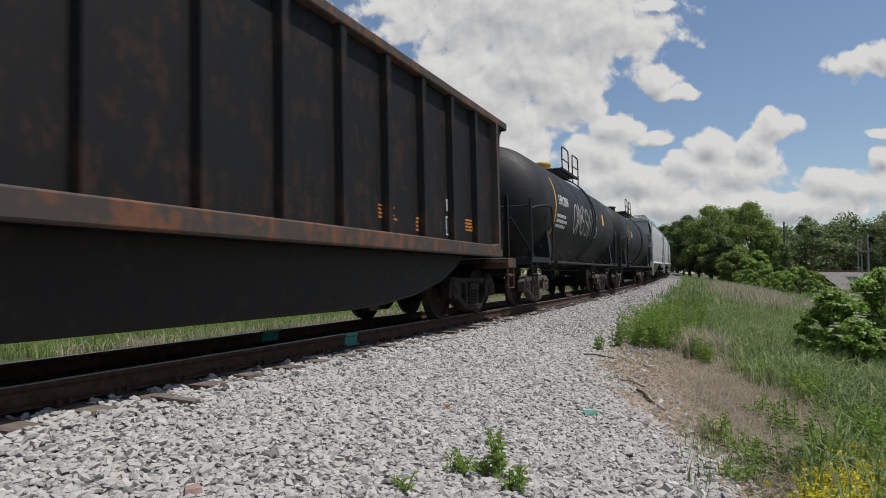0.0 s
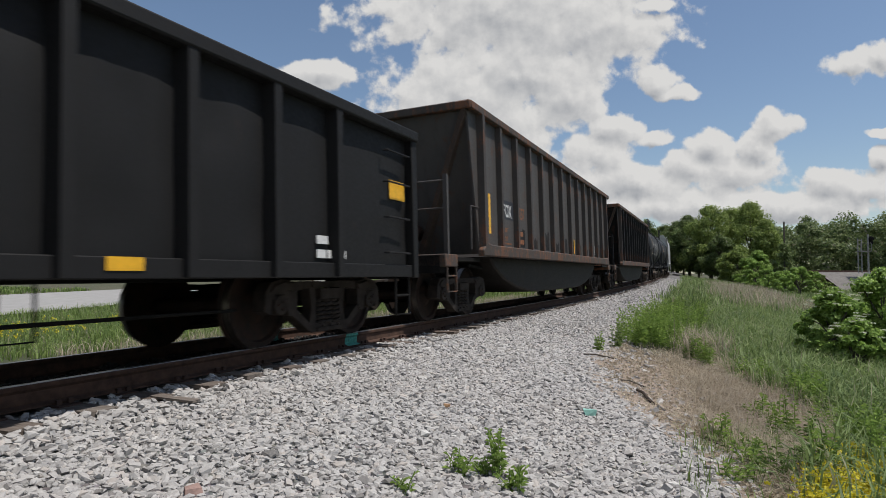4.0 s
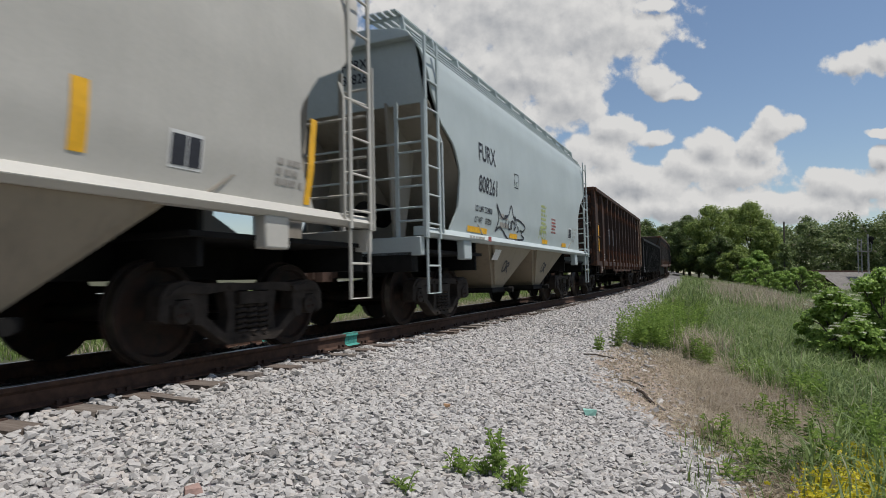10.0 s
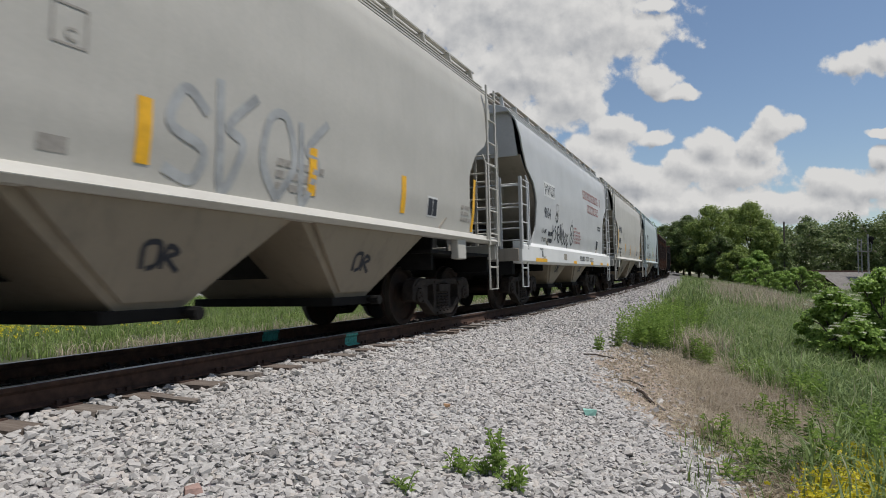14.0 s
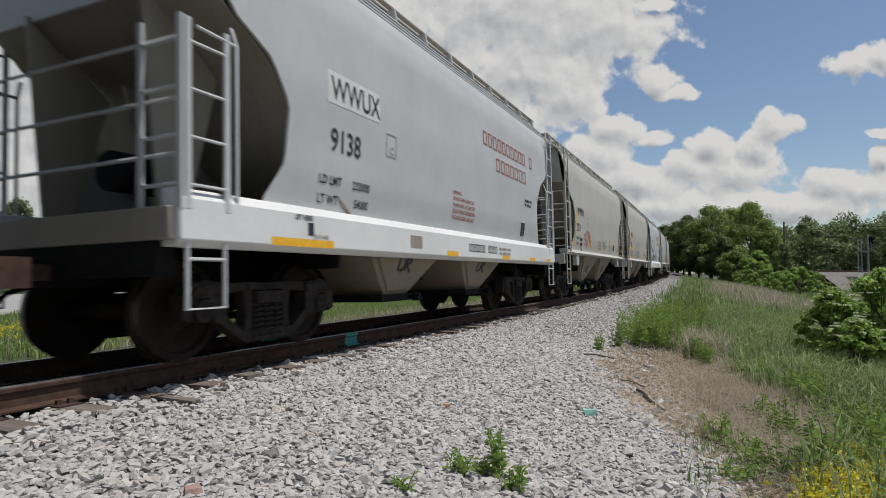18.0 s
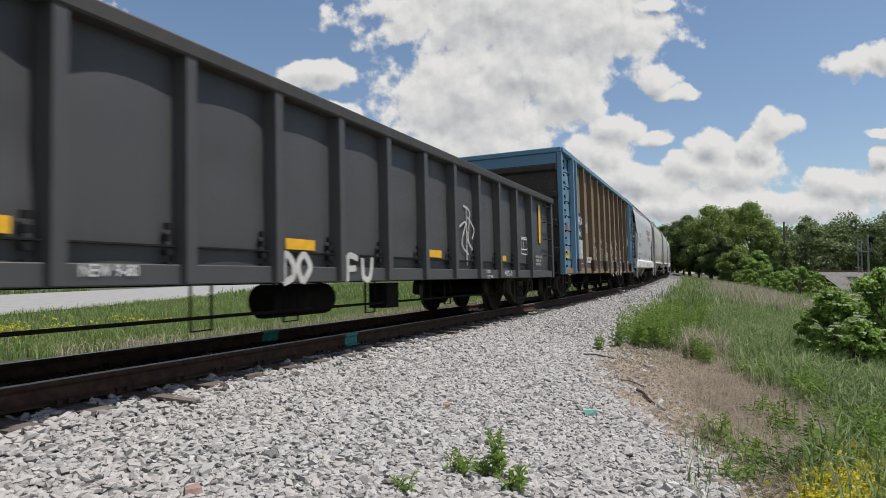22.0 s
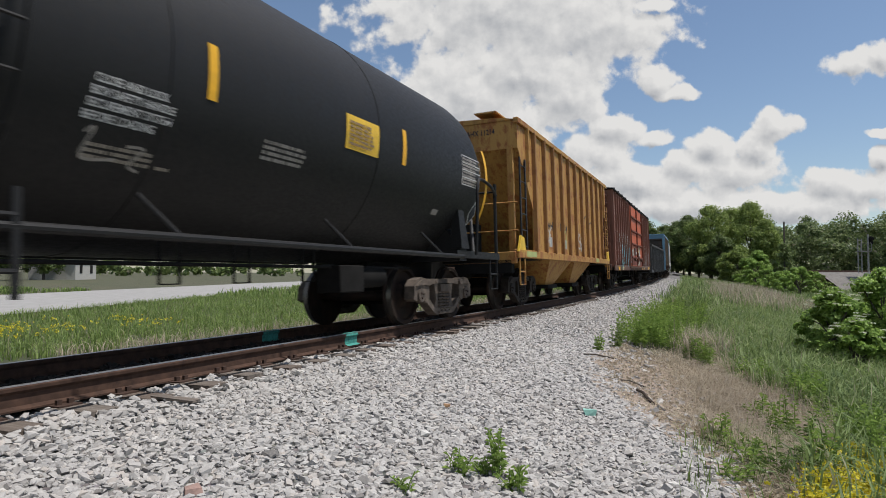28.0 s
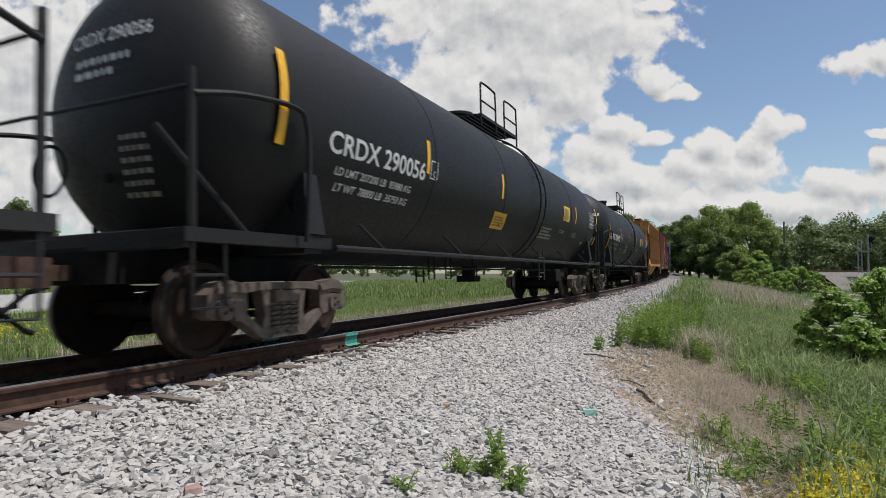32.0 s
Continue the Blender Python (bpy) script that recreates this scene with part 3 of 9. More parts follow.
def mark_c(car, y, z, k, mat, side):
    """The framed letter C."""
    on_side("clearance_mark", [(y, z), (y + 0.9 * k, z), (y + 0.9 * k, z + k), (y, z + k), (y + 0.06 * k, z + 0.06 * k), (y + 0.84 * k, z + 0.06 * k), (y + 0.84 * k, z + 0.94 * k), (y + 0.06 * k, z + 0.94 * k)],
            [(0, 1, 5, 4), (1, 2, 6, 5), (2, 3, 7, 6), (3, 0, 4, 7)], mat, car, side)
    letters(car, "C", y + 0.32 * k, z + 0.14 * k, 0.45 * k, mat, side)


def placard(car, y, z, w, h, side, mat=None):
    """A black service stencil panel in a white frame."""
    patch(car, "stencil_panel", y, y + w, z, z + h, M_WHITE, side, 0.003)
    for a, b, c, d in ((0.06, 0.5, 0.08, 0.9), (0.55, 0.94, 0.08, 0.9)):
        patch(car, "stencil_field", y + a * w, y + b * w, z + c * h, z + d * h, mat or M_DARKTXT, side, 0.006)


def stripe(car, y, z0, z1, side, w=0.1, slant=0.0, cut=0.0, mat=None):
    return on_side("reflector_stripe", [(y, z0), (y + w, z0), (y + w + slant, z1), (y + slant, z1)], [(0, 1, 2, 3)], mat or M_YELLOW, car, side, 0.006, "yellow reflective stripe", cut)


def flat(x):
    return lambda z: x


def side_ladder(car, x, y, z0, z1, n, mat, width=0.42):
    for sgn in (1, -1):
        ladder(car, width, z0, z1, n, mat, pose(sgn * x, sgn * y, 0))


def sill_steps(car, half, z, mat, drop=0.5, inset=0.35, x=1.5):
    me = step_kit(0.36, drop).mesh("sill_step", mat)
    for sx in (-1, 1):
        for sy in (-1, 1):
            part("sill_step", me, None, car, at=pose(sx * x, sy * (half - inset), z))


def grabs(car, x, y, zs, mat, width=0.5):
    me = grab_kit(width).mesh("grab_iron", mat)
    for z in zs:
        for sgn in (1, -1):
            part("grab_iron", me, None, car, at=pose(sgn * x, sgn * y, z, 0, 0, 0 if sgn > 0 else 180))
            part("grab_iron", me, None, car, at=pose(sgn * x, -sgn * y, z, 0, 0, 0 if sgn > 0 else 180))


def brake_gear(car, half, z, mat=None):
    """Brake rigging, air tank and pipes hung under the middle of the car."""
    mat = mat or M_GRIME
    k = Kit()
    k.cyl((0.55, -1.2, z - 0.2), (0.55, 0.0, z - 0.2), 0.2, 14)
    part("air_tank", k, mat, car)
    k = Kit()
    k.box(0.7, 1.0, 0.9, 1.25, z - 0.38, z - 0.02)
    part("brake_valve", k, mat, car)
    k = Kit()
    k.pipe([(0.95, -half + 2.8, z - 0.3), (0.95, half - 2.8, z - 0.3)], 0.018, 5)
    for y in (-2.6, -1.3, 0.4, 2.2, 3.0):
        k.pipe([(0.95, y, z), (0.95, y, z - 0.42), (0.95, y + 0.25, z - 0.42), (0.95, y + 0.25, z)], 0.015, 5)
    part("brake_rod", k, mat, car)


def rib_row(car, mat, ys, x0, x1, z0, z1, w=0.085, name="side_rib"):
    """Hat-shaped posts on both sides, on one shared mesh."""
    k = Kit()
    k.prism([(x0, -w), (x1, -w * 0.62), (x1, w * 0.62), (x0, w)], z0, z1, "z")
    me = k.mesh(name, mat)
    for y in ys:
        part(name, me, None, car, at=pose(0, y, 0))
        part(name, me, None, car, at=pose(0, y, 0, 0, 0, 180))


def bowed_sheet(sd, w, a, b, z0, z1, ys, seed):
    """Side plate pressed outward between its posts by years of loads, with small dents."""
    r = random.Random(seed)
    edges = sorted([a] + [y for y in ys if a < y < b] + [b])
    bow = [r.uniform(0.6, 1.15) for _ in edges]
    dents = [(r.uniform(a, b), r.uniform(z0, z1), r.uniform(0.1, 0.35), r.uniform(-0.035, 0.01)) for _ in range(48)]
    cols = []
    for i in range(len(edges) - 1):
        cols += [(edges[i] + (edges[i + 1] - edges[i]) * q / 8, q / 8, bow[i]) for q in range(8)]
    cols.append((b, 0.0, 1.0))
    n = 13
    vs = []
    for y, q, k in cols:
        for j in range(n):
            z = z0 + (z1 - z0) * j / (n - 1)
            f = math.sin(math.pi * q) ** 0.7 * math.sin(math.pi * (0.08 + 0.84 * j / (n - 1))) ** 0.6
            x = w - 0.045 + 0.042 * min(1.0, k * f)
            for cy, cz, cr, d in dents:
                x += d * math.exp(-((y - cy) ** 2 + (z - cz) ** 2) / (cr * cr))
            vs.append((sd * min(x, w), y, z))
    m = len(vs)
    vs += [(sd * (w - 0.08), v[1], v[2]) for v in vs]
    fs = [(c * n + j, (c + 1) * n + j, (c + 1) * n + j + 1, c * n + j + 1) for c in range(len(cols) - 1) for j in range(n - 1)]
    fs += [(p + m, s_ + m, r_ + m, q + m) for p, q, r_, s_ in fs]
    return Kit().add(vs, fs)


def gondola(name, label, rear, front, z0, z1, ribs, mat, end_mat=None, tc_in=1.42, rib_drop=0.0, end_bay=0.0, bay_mat=None, end_ribs=4, belly=0.0, chord_mat=None, rib_mat=None, w=1.5, rib_ys=None, end_top=None):
    car, half, tc = new_car(name, label, rear, front, tc_in)
    end_mat = end_mat or mat
    chord_mat = chord_mat or mat
    underframe(car, half, z0 + 0.33)
    brake_gear(car, half, z0 - 0.02)
    sill_steps(car, half, z0, M_GRIME)
    inner = half - 0.12 - end_bay
    ys = rib_ys or [-inner + 2 * inner * i / ribs for i in range(ribs + 1)]
    for sd in (-1, 1):
        x0, x1 = min(sd * w, sd * (w - 0.05)), max(sd * w, sd * (w - 0.05))
        spans = [(-half + 0.02, half - 0.02, mat)] if not bay_mat else [(-half + 0.02, -inner, bay_mat), (-inner, inner, mat), (inner, half - 0.02, bay_mat)]
        for a, b, m in spans:
            part("side_sheet", bowed_sheet(sd, w, a, b, z0, z1 - 0.05, ys, int(half * 100)), m, car)
        e0, e1 = min(sd * (w - 0.1), sd * (w + 0.11)), max(sd * (w - 0.1), sd * (w + 0.11))
        part("top_chord", Kit().box(e0, e1, -half, half, z1 - 0.14, z1), chord_mat, car, bevel=0.02)
        part("side_sill", Kit().box(min(sd * w, sd * (w + 0.04)), max(sd * w, sd * (w + 0.04)), -half + 0.03, half - 0.03, z0 - 0.01, z0 + 0.15), mat, car, bevel=0.01)
        if belly:
            part("side_sill_skirt", Kit().prism([(-inner + 2.6, z0), (inner - 2.6, z0), (inner - 3.3, z0 - belly), (-inner + 3.3, z0 - belly)], x0, x1, "x"), mat, car)
    rib_row(car, rib_mat or mat, ys, w - 0.06, w + 0.095, z0 - rib_drop, z1 - 0.13)
    for sd in (-1, 1):
        y = sd * (half - 0.06)
        part("end_sheet", Kit().box(-w + 0.05, w - 0.05, y - 0.03, y + 0.03, z0, z1 - 0.04), end_mat, car)
        part("end_chord", Kit().box(-w - 0.05, w + 0.05, y - 0.09, y + 0.09, z1 - 0.13, z1 + 0.012), chord_mat, car, bevel=0.02)
        if end_top:
            part("end_top_sheet", Kit().box(-w + 0.08, w - 0.08, y - 0.045, y + 0.045, z1 - 0.62, z1 - 0.13), end_top, car, "blue upper end sheet", bevel=0.01)
        for sx in (-1, 1):
            part("corner_post", Kit().box(sx * w - 0.07, sx * w + 0.07, y - 0.07, y + 0.07, z0 - 0.02, z1 - 0.13), bay_mat or mat, car, bevel=0.015)
        for i in range(end_ribs):
            z = z0 + 0.25 + (z1 - z0 - 0.4) * (i + 0.5) / end_ribs
            kk = Kit()
            kk.prism([(sd * (half - 0.04), z - 0.12), (sd * (half + 0.09), z - 0.06), (sd * (half + 0.09), z + 0.06), (sd * (half - 0.04), z + 0.12)], -w + 0.1, w - 0.1, "x")
            part("end_rib", kk, end_mat, car)
    part("floor", Kit().box(-w + 0.06, w - 0.06, -half + 0.1, half - 0.1, z0 + 0.3, z0 + 0.36), end_mat, car)
    return car, half, ys


M_BRACE = paint("rusty_brace_paint", (0.05, 0.034, 0.025), 0.8, 0.5, 0.3, (0.085, 0.045, 0.028))


def bathtub_hopper(label, rear, front, mat, sill_mat, num, txt_mat):
    """An open-top coal car with sloping ends and a tub between its trucks."""
    car, half, tc = new_car("open_hopper_car", label, rear, front, 1.55)
    w = 1.5
    underframe(car, half, 1.08, 0.3)
    for sd in (-1, 1):
        x0, x1 = min(sd * w, sd * (w - 0.04)), max(sd * w, sd * (w - 0.04))
        part("side_sheet", Kit().prism([(-6.68, 1.2), (6.68, 1.2), (7.12, 3.66), (-7.12, 3.66)], x0, x1, "x"), mat, car)
        part("top_chord", Kit().box(min(sd * 1.42, sd * 1.62), max(sd * 1.42, sd * 1.62), -7.18, 7.18, 3.6, 3.74), sill_mat, car, bevel=0.02)
        sill = Kit().prism([(-6.75, 1.09), (-6.75, 1.2), (-6.55, 1.34), (-6.3, 1.3), (6.3, 1.3), (6.55, 1.34), (6.75, 1.2), (6.75, 1.09)], min(sd * 1.5, sd * 1.62), max(sd * 1.5, sd * 1.62), "x")
        part("side_sill", sill, sill_mat, car, "rusty side sill", bevel=0.02)
    ys = [-6.6 + 13.2 * i / 13 for i in range(14)]
    rib_row(car, M_TFRIB, [ys[0], ys[-1]], w, w + 0.12, 1.26, 3.62)
    rib_row(car, M_TFRIB if num == "3137" else mat, ys[1:-1], w, w + 0.1, 1.28, 3.62)
    # darker repainted lower parts of the panels
    if num == "3137":
        rp = random.Random(12)
        for a, b in zip(ys[2:], ys[3:]):
            a, b = a + 0.1 + rp.uniform(0, 0.25), b - 0.1 - rp.uniform(0, 0.3)
            zt = 1.34 + rp.uniform(0.2, 0.45)
            n, pts = 7, [(b, 1.34), (a, 1.34)]
            pts += [(a + (b - a) * k / (n - 1), zt + rp.uniform(-0.05, 0.05)) for k in range(n)]
            on_side("paint_patch", pts, [tuple(range(len(pts)))], M_TF1, car, flat(w), 0.002, "dark repainted patch")
        patch(car, "mark_panel", -5.53, -4.5, 1.86, 2.24, M_DARKTXT, flat(w), 0.002)
    tub = [(-5.6, 1.12), (-5.3, 0.9), (-4.7, 0.66), (-3.8, 0.47), (-2.9, 0.37), (-2.2, 0.34), (2.2, 0.34), (2.9, 0.37), (3.8, 0.47), (4.7, 0.66), (5.3, 0.9), (5.6, 1.12)]
    part("tub", Kit().prism(tub, -1.3, 1.3, "x"), M_TUB, car, "rounded belly tub", bevel=0.04)
    brake = Kit().pipe([(1.0, -5.2, 0.9), (1.0, -6.0, 0.95)], 0.03, 6)
    part("brake_rod", brake, M_GRIME, car)
    for sd in (-1, 1):
        k = Kit()
        k.hexa([(-1.48, sd * 6.3, 1.15), (1.48, sd * 6.3, 1.15), (1.48, sd * 6.2, 1.15), (-1.48, sd * 6.2, 1.15), (-1.48, sd * 7.12, 3.66), (1.48, sd * 7.12, 3.66), (1.48, sd * 7.02, 3.66), (-1.48, sd * 7.02, 3.66)])
        part("end_sheet", k, mat, car)
        part("end_chord", Kit().box(-1.6, 1.6, min(sd * 7.05, sd * 7.22), max(sd * 7.05, sd * 7.22), 3.6, 3.745), sill_mat, car, bevel=0.02)
        for sx in (-1, 1):
            br = Kit()
            a, b = Vector((sx * 1.46, sd * 7.18, 3.6)), Vector((sx * 0.45, sd * 6.95, 1.12))
            br.hexa([a + Vector((-0.05, 0, 0)), a + Vector((0.05, 0, 0)), a + Vector((0.05, -sd * 0.1, 0)), a + Vector((-0.05, -sd * 0.1, 0)),
                     b + Vector((-0.05, 0, 0)), b + Vector((0.05, 0, 0)), b + Vector((0.05, -sd * 0.25, 0)), b + Vector((-0.05, -sd * 0.25, 0))])
            part("end_brace", br, M_BRACE, car, "rust-brown sloping end brace")
        plat = Kit().box(-1.45, 1.45, min(sd * 7.55, sd * half), max(sd * 7.55, sd * half), 0.9, 1.1)
        part("end_sill", plat, sill_mat, car, bevel=0.015)
        part("end_platform", Kit().box(-1.4, 1.4, min(sd * 6.4, sd * 7.55), max(sd * 6.4, sd * 7.55), 1.0, 1.06), M_GRIME, car)
        for sx in (-1, 1):
            part("end_post", Kit().box(sx * 1.36 - 0.035, sx * 1.36 + 0.035, sd * 7.78 - 0.035, sd * 7.78 + 0.035, 1.08, 2.4), mat, car)
        rail_ = Kit().pipe([(-1.36, sd * 7.78, 2.3), (1.36, sd * 7.78, 2.3)], 0.018, 6)
        rail_.pipe([(-1.36, sd * 7.78, 1.85), (1.36, sd * 7.78, 1.85)], 0.016, 6)
        part("hand_rail", rail_, mat, car)
        for sx in (-1, 1):
            kk = Kit().pipe([(sx * 1.5, sd * 6.45, 1.95), (sx * 1.5, sd * 7.05, 1.95), (sx * 1.5, sd * 7.05, 1.2)], 0.018, 6)
            part("hand_rail", kk, mat, car)
    k = Kit().cyl((0.3, -7.35, 1.55), (0.3, -6.75, 1.55), 0.16, 14)
    part("brake_cylinder", k, M_RUST, car)
    sill_steps(car, half, 1.0, sill_mat, 0.5, 0.3, 1.42)
    sd_ = flat(w)
    letters(car, "TFOX", -5.47, 1.91, 0.36, M_WHITE, sd_, 0.72)
    letters(car, num, -4.38, 1.93, 0.35, txt_mat, sd_, 0.72)
    letters(car, "LD LMT", -5.4, 1.6, 0.13, txt_mat, sd_, 0.8)
    letters(car, "LT  WT", -5.4, 1.43, 0.13, txt_mat, sd_, 0.8)
    bars(car, -4.44, 1.4, 0.55, 0.34, 2, txt_mat, sd_, 3)
    bars(car, -5.45, 1.36, 0.7, 0.05, 1, txt_mat, sd_, 5)
    mark_c(car, -2.45, 1.9, 0.24, txt_mat, sd_)
    if num == "3041":
        bars(car, 2.38, 1.48, 0.5, 0.2, 4, txt_mat, sd_, 7)
        bars(car, 3.4, 1.38, 0.45, 0.22, 4, txt_mat, sd_, 8)
        bars(car, 5.2, 1.5, 0.38, 0.22, 4, txt_mat, sd_, 18)
        patch(car, "white_bar", 4.45, 4.52, 1.76, 1.95, M_WHITE, sd_)
    else:
        patch(car, "stencil_field", 3.4, 3.76, 1.52, 1.86, M_DARKTXT, sd_)
        bars(car, 3.44, 1.56, 0.29, 0.25, 4, M_ORANGE, sd_, 8, lift=0.008)
    stripe(car, 6.52, 1.35, 2.25, sd_, 0.1)
    placard(car, 4.42, 1.38, 0.36, 0.3, sd_)
    end = bars(car, -0.5, 0, 0.5, 0.2, 1, M_WHITE, sd_, 9)
    end.matrix_basis = pose(0, -6.72 - 0.22, 2.85, 0, 0, 0) @ pose(0, 0, 0, 0, 0, -90) @ pose(-1.5, 0, 0, 0, 0, 0)
    return car


def ring_rows(prof, ye, zs, thick=0.03):
    return [[(prof(z), -ye(z), z), (prof(z), ye(z), z), (prof(z) - thick, ye(z), z), (prof(z) - thick, -ye(z), z)] for z in zs]


def table(pairs):
    def f(z):
        for (a, p), (b, q) in zip(pairs, pairs[1:]):
            if z <= b:
                t = max(0.0, (z - a) / (b - a))
                t = t * t * (3 - 2 * t) * 0.5 + t * 0.5
                return p + (q - p) * t
        return pairs[-1][1]
    return f


def covered_hopper(label, rear, front, mat, sill_mat, flow, end_mat, marks=None):
    car, half, tc = new_car("covered_hopper_car", label, rear, front, 1.62)
    prof = table([(1.42, 1.46), (1.9, 1.52), (2.8, 1.56), (3.7, 1.54), (4.1, 1.47), (4.3, 1.34)])
    ye = table([(1.42, half - 1.1), (1.9, half - 1.38), (2.45, half - 1.42), (2.8, half - 1.2), (3.15, half - 0.62), (3.6, half - 0.35), (4.3, half - 0.15)])
    zs = [1.42 + 2.88 * i / 26 for i in range(27)]
    for turn in (pose(0, 0, 0), TURN):
        part("side_sheet", Kit().loft(ring_rows(prof, ye, zs)), mat, car, at=turn)
        z0 = 1.0 if flow else 1.33
        sill = Kit().prism([(1.36, z0), (1.5, z0 - 0.0), (1.57, z0 + 0.05), (1.57, 1.38), (1.5, 1.47), (1.36, 1.47)], -half + 0.05, half - 0.05, "y")
        part("side_sill", sill, sill_mat, car, "clean white side sill" if flow else "", at=turn, bevel=0.012)
    # roof with a rounded eave
    roof = [(1.35, 4.29), (1.3, 4.37), (1.12, 4.45), (0.6, 4.52), (0, 4.54)]
    roof = roof + [(-x, z) for x, z in reversed(roof[:-1])]
    part("roof", Kit().prism(roof, -half + 0.12, half - 0.12, "y"), mat, car, bevel=0.01)
    for i in range(3):
        kk = Kit()
        for sx in (-1, 1):
            kk.box(sx * (1.425 - 0.05 * i) - 0.014, sx * (1.425 - 0.05 * i) + 0.014, -half + 0.16, half - 0.16, 4.16 + 0.09 * i, 4.18 + 0.09 * i)
        part("eave_bead", kk, mat, car)
    hatch = Kit().box(-0.28, 0.28, -half + 1.0, half - 1.0, 4.54, 4.62)
    part("hatch_cover", hatch, mat, car, "long trough hatch cover", bevel=0.03)
    for sx in (-1, 1):
        board = Kit()
        for i in range(5):
            board.box(sx * 0.62 + 0.12 * i * sx - 0.04, sx * 0.62 + 0.12 * i * sx + 0.04, -half + 0.05, half - 0.05, 4.68, 4.705)
        n = int(half * 2 / 1.05)
        part("running_board", board, end_mat if flow else mat, car, "raised steel grating walkway")
        for i in range(n + 1):
            y = -half + 0.25 + (2 * half - 0.5) * i / n
            part("walkway_bracket", Kit().prism([(sx * 0.55, 4.68), (sx * 1.16, 4.68), (sx * 1.2, 4.43), (sx * 1.14, 4.43), (sx * 1.09, 4.64), (sx * 0.55, 4.65)], y - 0.02, y + 0.02, "y"), mat, car)
    # slope sheets and end walls in shade under the roof; end_mat's colour includes it
    for sd in (-1, 1):
        Y = lambda v: sd * (half - v)
        k = Kit().hexa([(-1.44, Y(0.34), 3.35), (1.44, Y(0.34), 3.35), (1.44, Y(0.38), 3.35), (-1.44, Y(0.38), 3.35), (-1.34, Y(0.26), 4.32), (1.34, Y(0.26), 4.32), (1.34, Y(0.30), 4.32), (-1.34, Y(0.30), 4.32)])
        part("end_wall", k, mat, car)
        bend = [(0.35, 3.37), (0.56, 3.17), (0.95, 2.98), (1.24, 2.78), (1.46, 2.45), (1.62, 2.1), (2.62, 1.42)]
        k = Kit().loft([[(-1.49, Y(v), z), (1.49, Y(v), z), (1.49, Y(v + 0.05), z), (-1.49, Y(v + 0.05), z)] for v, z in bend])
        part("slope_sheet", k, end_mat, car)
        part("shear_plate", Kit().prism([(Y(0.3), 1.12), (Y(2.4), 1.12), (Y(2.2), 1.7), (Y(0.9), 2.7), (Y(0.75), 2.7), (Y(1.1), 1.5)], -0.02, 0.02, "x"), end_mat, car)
        part("end_floor", Kit().box(-1.4, 1.4, min(Y(0.1), Y(2.7)), max(Y(0.1), Y(2.7)), 1.1, 1.15), M_GRIME, car)
        part("bulkhead", Kit().box(-1.34, 1.34, min(Y(2.5), Y(2.56)), max(Y(2.5), Y(2.56)), 0.85, 1.46), M_GRIME, car)
        part("end_sill", Kit().box(-1.5, 1.5, min(Y(0), Y(0.14)), max(Y(0), Y(0.14)), 1.05, 1.32), end_mat if flow else mat, car, bevel=0.012)
        for sx in (-1, 1):
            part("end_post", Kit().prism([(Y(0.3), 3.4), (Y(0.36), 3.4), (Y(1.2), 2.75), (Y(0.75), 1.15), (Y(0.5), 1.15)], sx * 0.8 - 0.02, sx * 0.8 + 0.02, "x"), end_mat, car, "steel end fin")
            ladder(car, 0.44, 1.3, 2.85 if flow else 3.3, 4, mat, pose(sx * 1.33, Y(0.06), 0, 0, 0, 90), 0.016, 0.028, name="end_ladder")
        rl = Kit()
        for z in (1.75, 2.2, 2.7):
            rl.pipe([(-1.5, Y(0.12), z), (1.5, Y(0.12), z)], 0.017, 6)
        part("end_grab_rail", rl, mat, car)
    brake = Kit().cyl((0.35, -half + 0.35, 1.75), (0.35, -half + 0.95, 1.75), 0.19, 16)
    part("air_tank", brake, M_GRIME, car)
    for k, body in enumerate(marks or ()):
        tag = letters(car, body, 0, 0, 0.22, M_DARKTXT, flat(0), 0.85)
        tag.matrix_basis = pose(0.05, -half + 0.255, 3.98 - 0.22 * k, 0, 0, -90)
    # ladders at the corners: short on the side, tall at the far corner
    for sgn in (1, -1):
        for sy in (-1, 1):
            tall = sy > 0
            up_to = 4.25 if (tall or not flow) else 2.85
            ladder(car, 0.42, 1.3, up_to, 7 if (tall or not flow) else 4, mat, pose(sgn * 1.56, sgn * sy * (half - 0.34), 0), 0.016, 0.028)
            part("corner_rail", Kit().pipe([(1.56, -0.55, 1.4), (1.56, -0.55, 2.78), (1.5, -0.55, 2.95)], 0.02, 6).pipe([(1.56, -0.1, 2.8), (1.56, -0.55, 2.78)], 0.017, 6), mat, car,
                 at=pose(0, sy * (half - 0.12) * sgn, 0) @ (pose(0, 0, 0) if sgn > 0 else TURN) @ pose(0, 0.0 if sy < 0 else 0.0, 0) @ Matrix.Diagonal((1, -1 if sy < 0 else 1, 1, 1)))
    me = step_kit(0.4, 0.8).mesh("sill_step", mat)
    for sx in (-1, 1):
        for sy in (-1, 1):
            part("sill_step", me, None, car, at=pose(sx * 1.54, sy * (half - 0.34), 1.3))
            part("jacking_pad", Kit().box(sx * 1.45 - 0.07, sx * 1.45 + 0.07, sy * (half - 1.75) - 0.17, sy * (half - 1.75) + 0.17, 1.02, 1.34), mat, car, bevel=0.02)
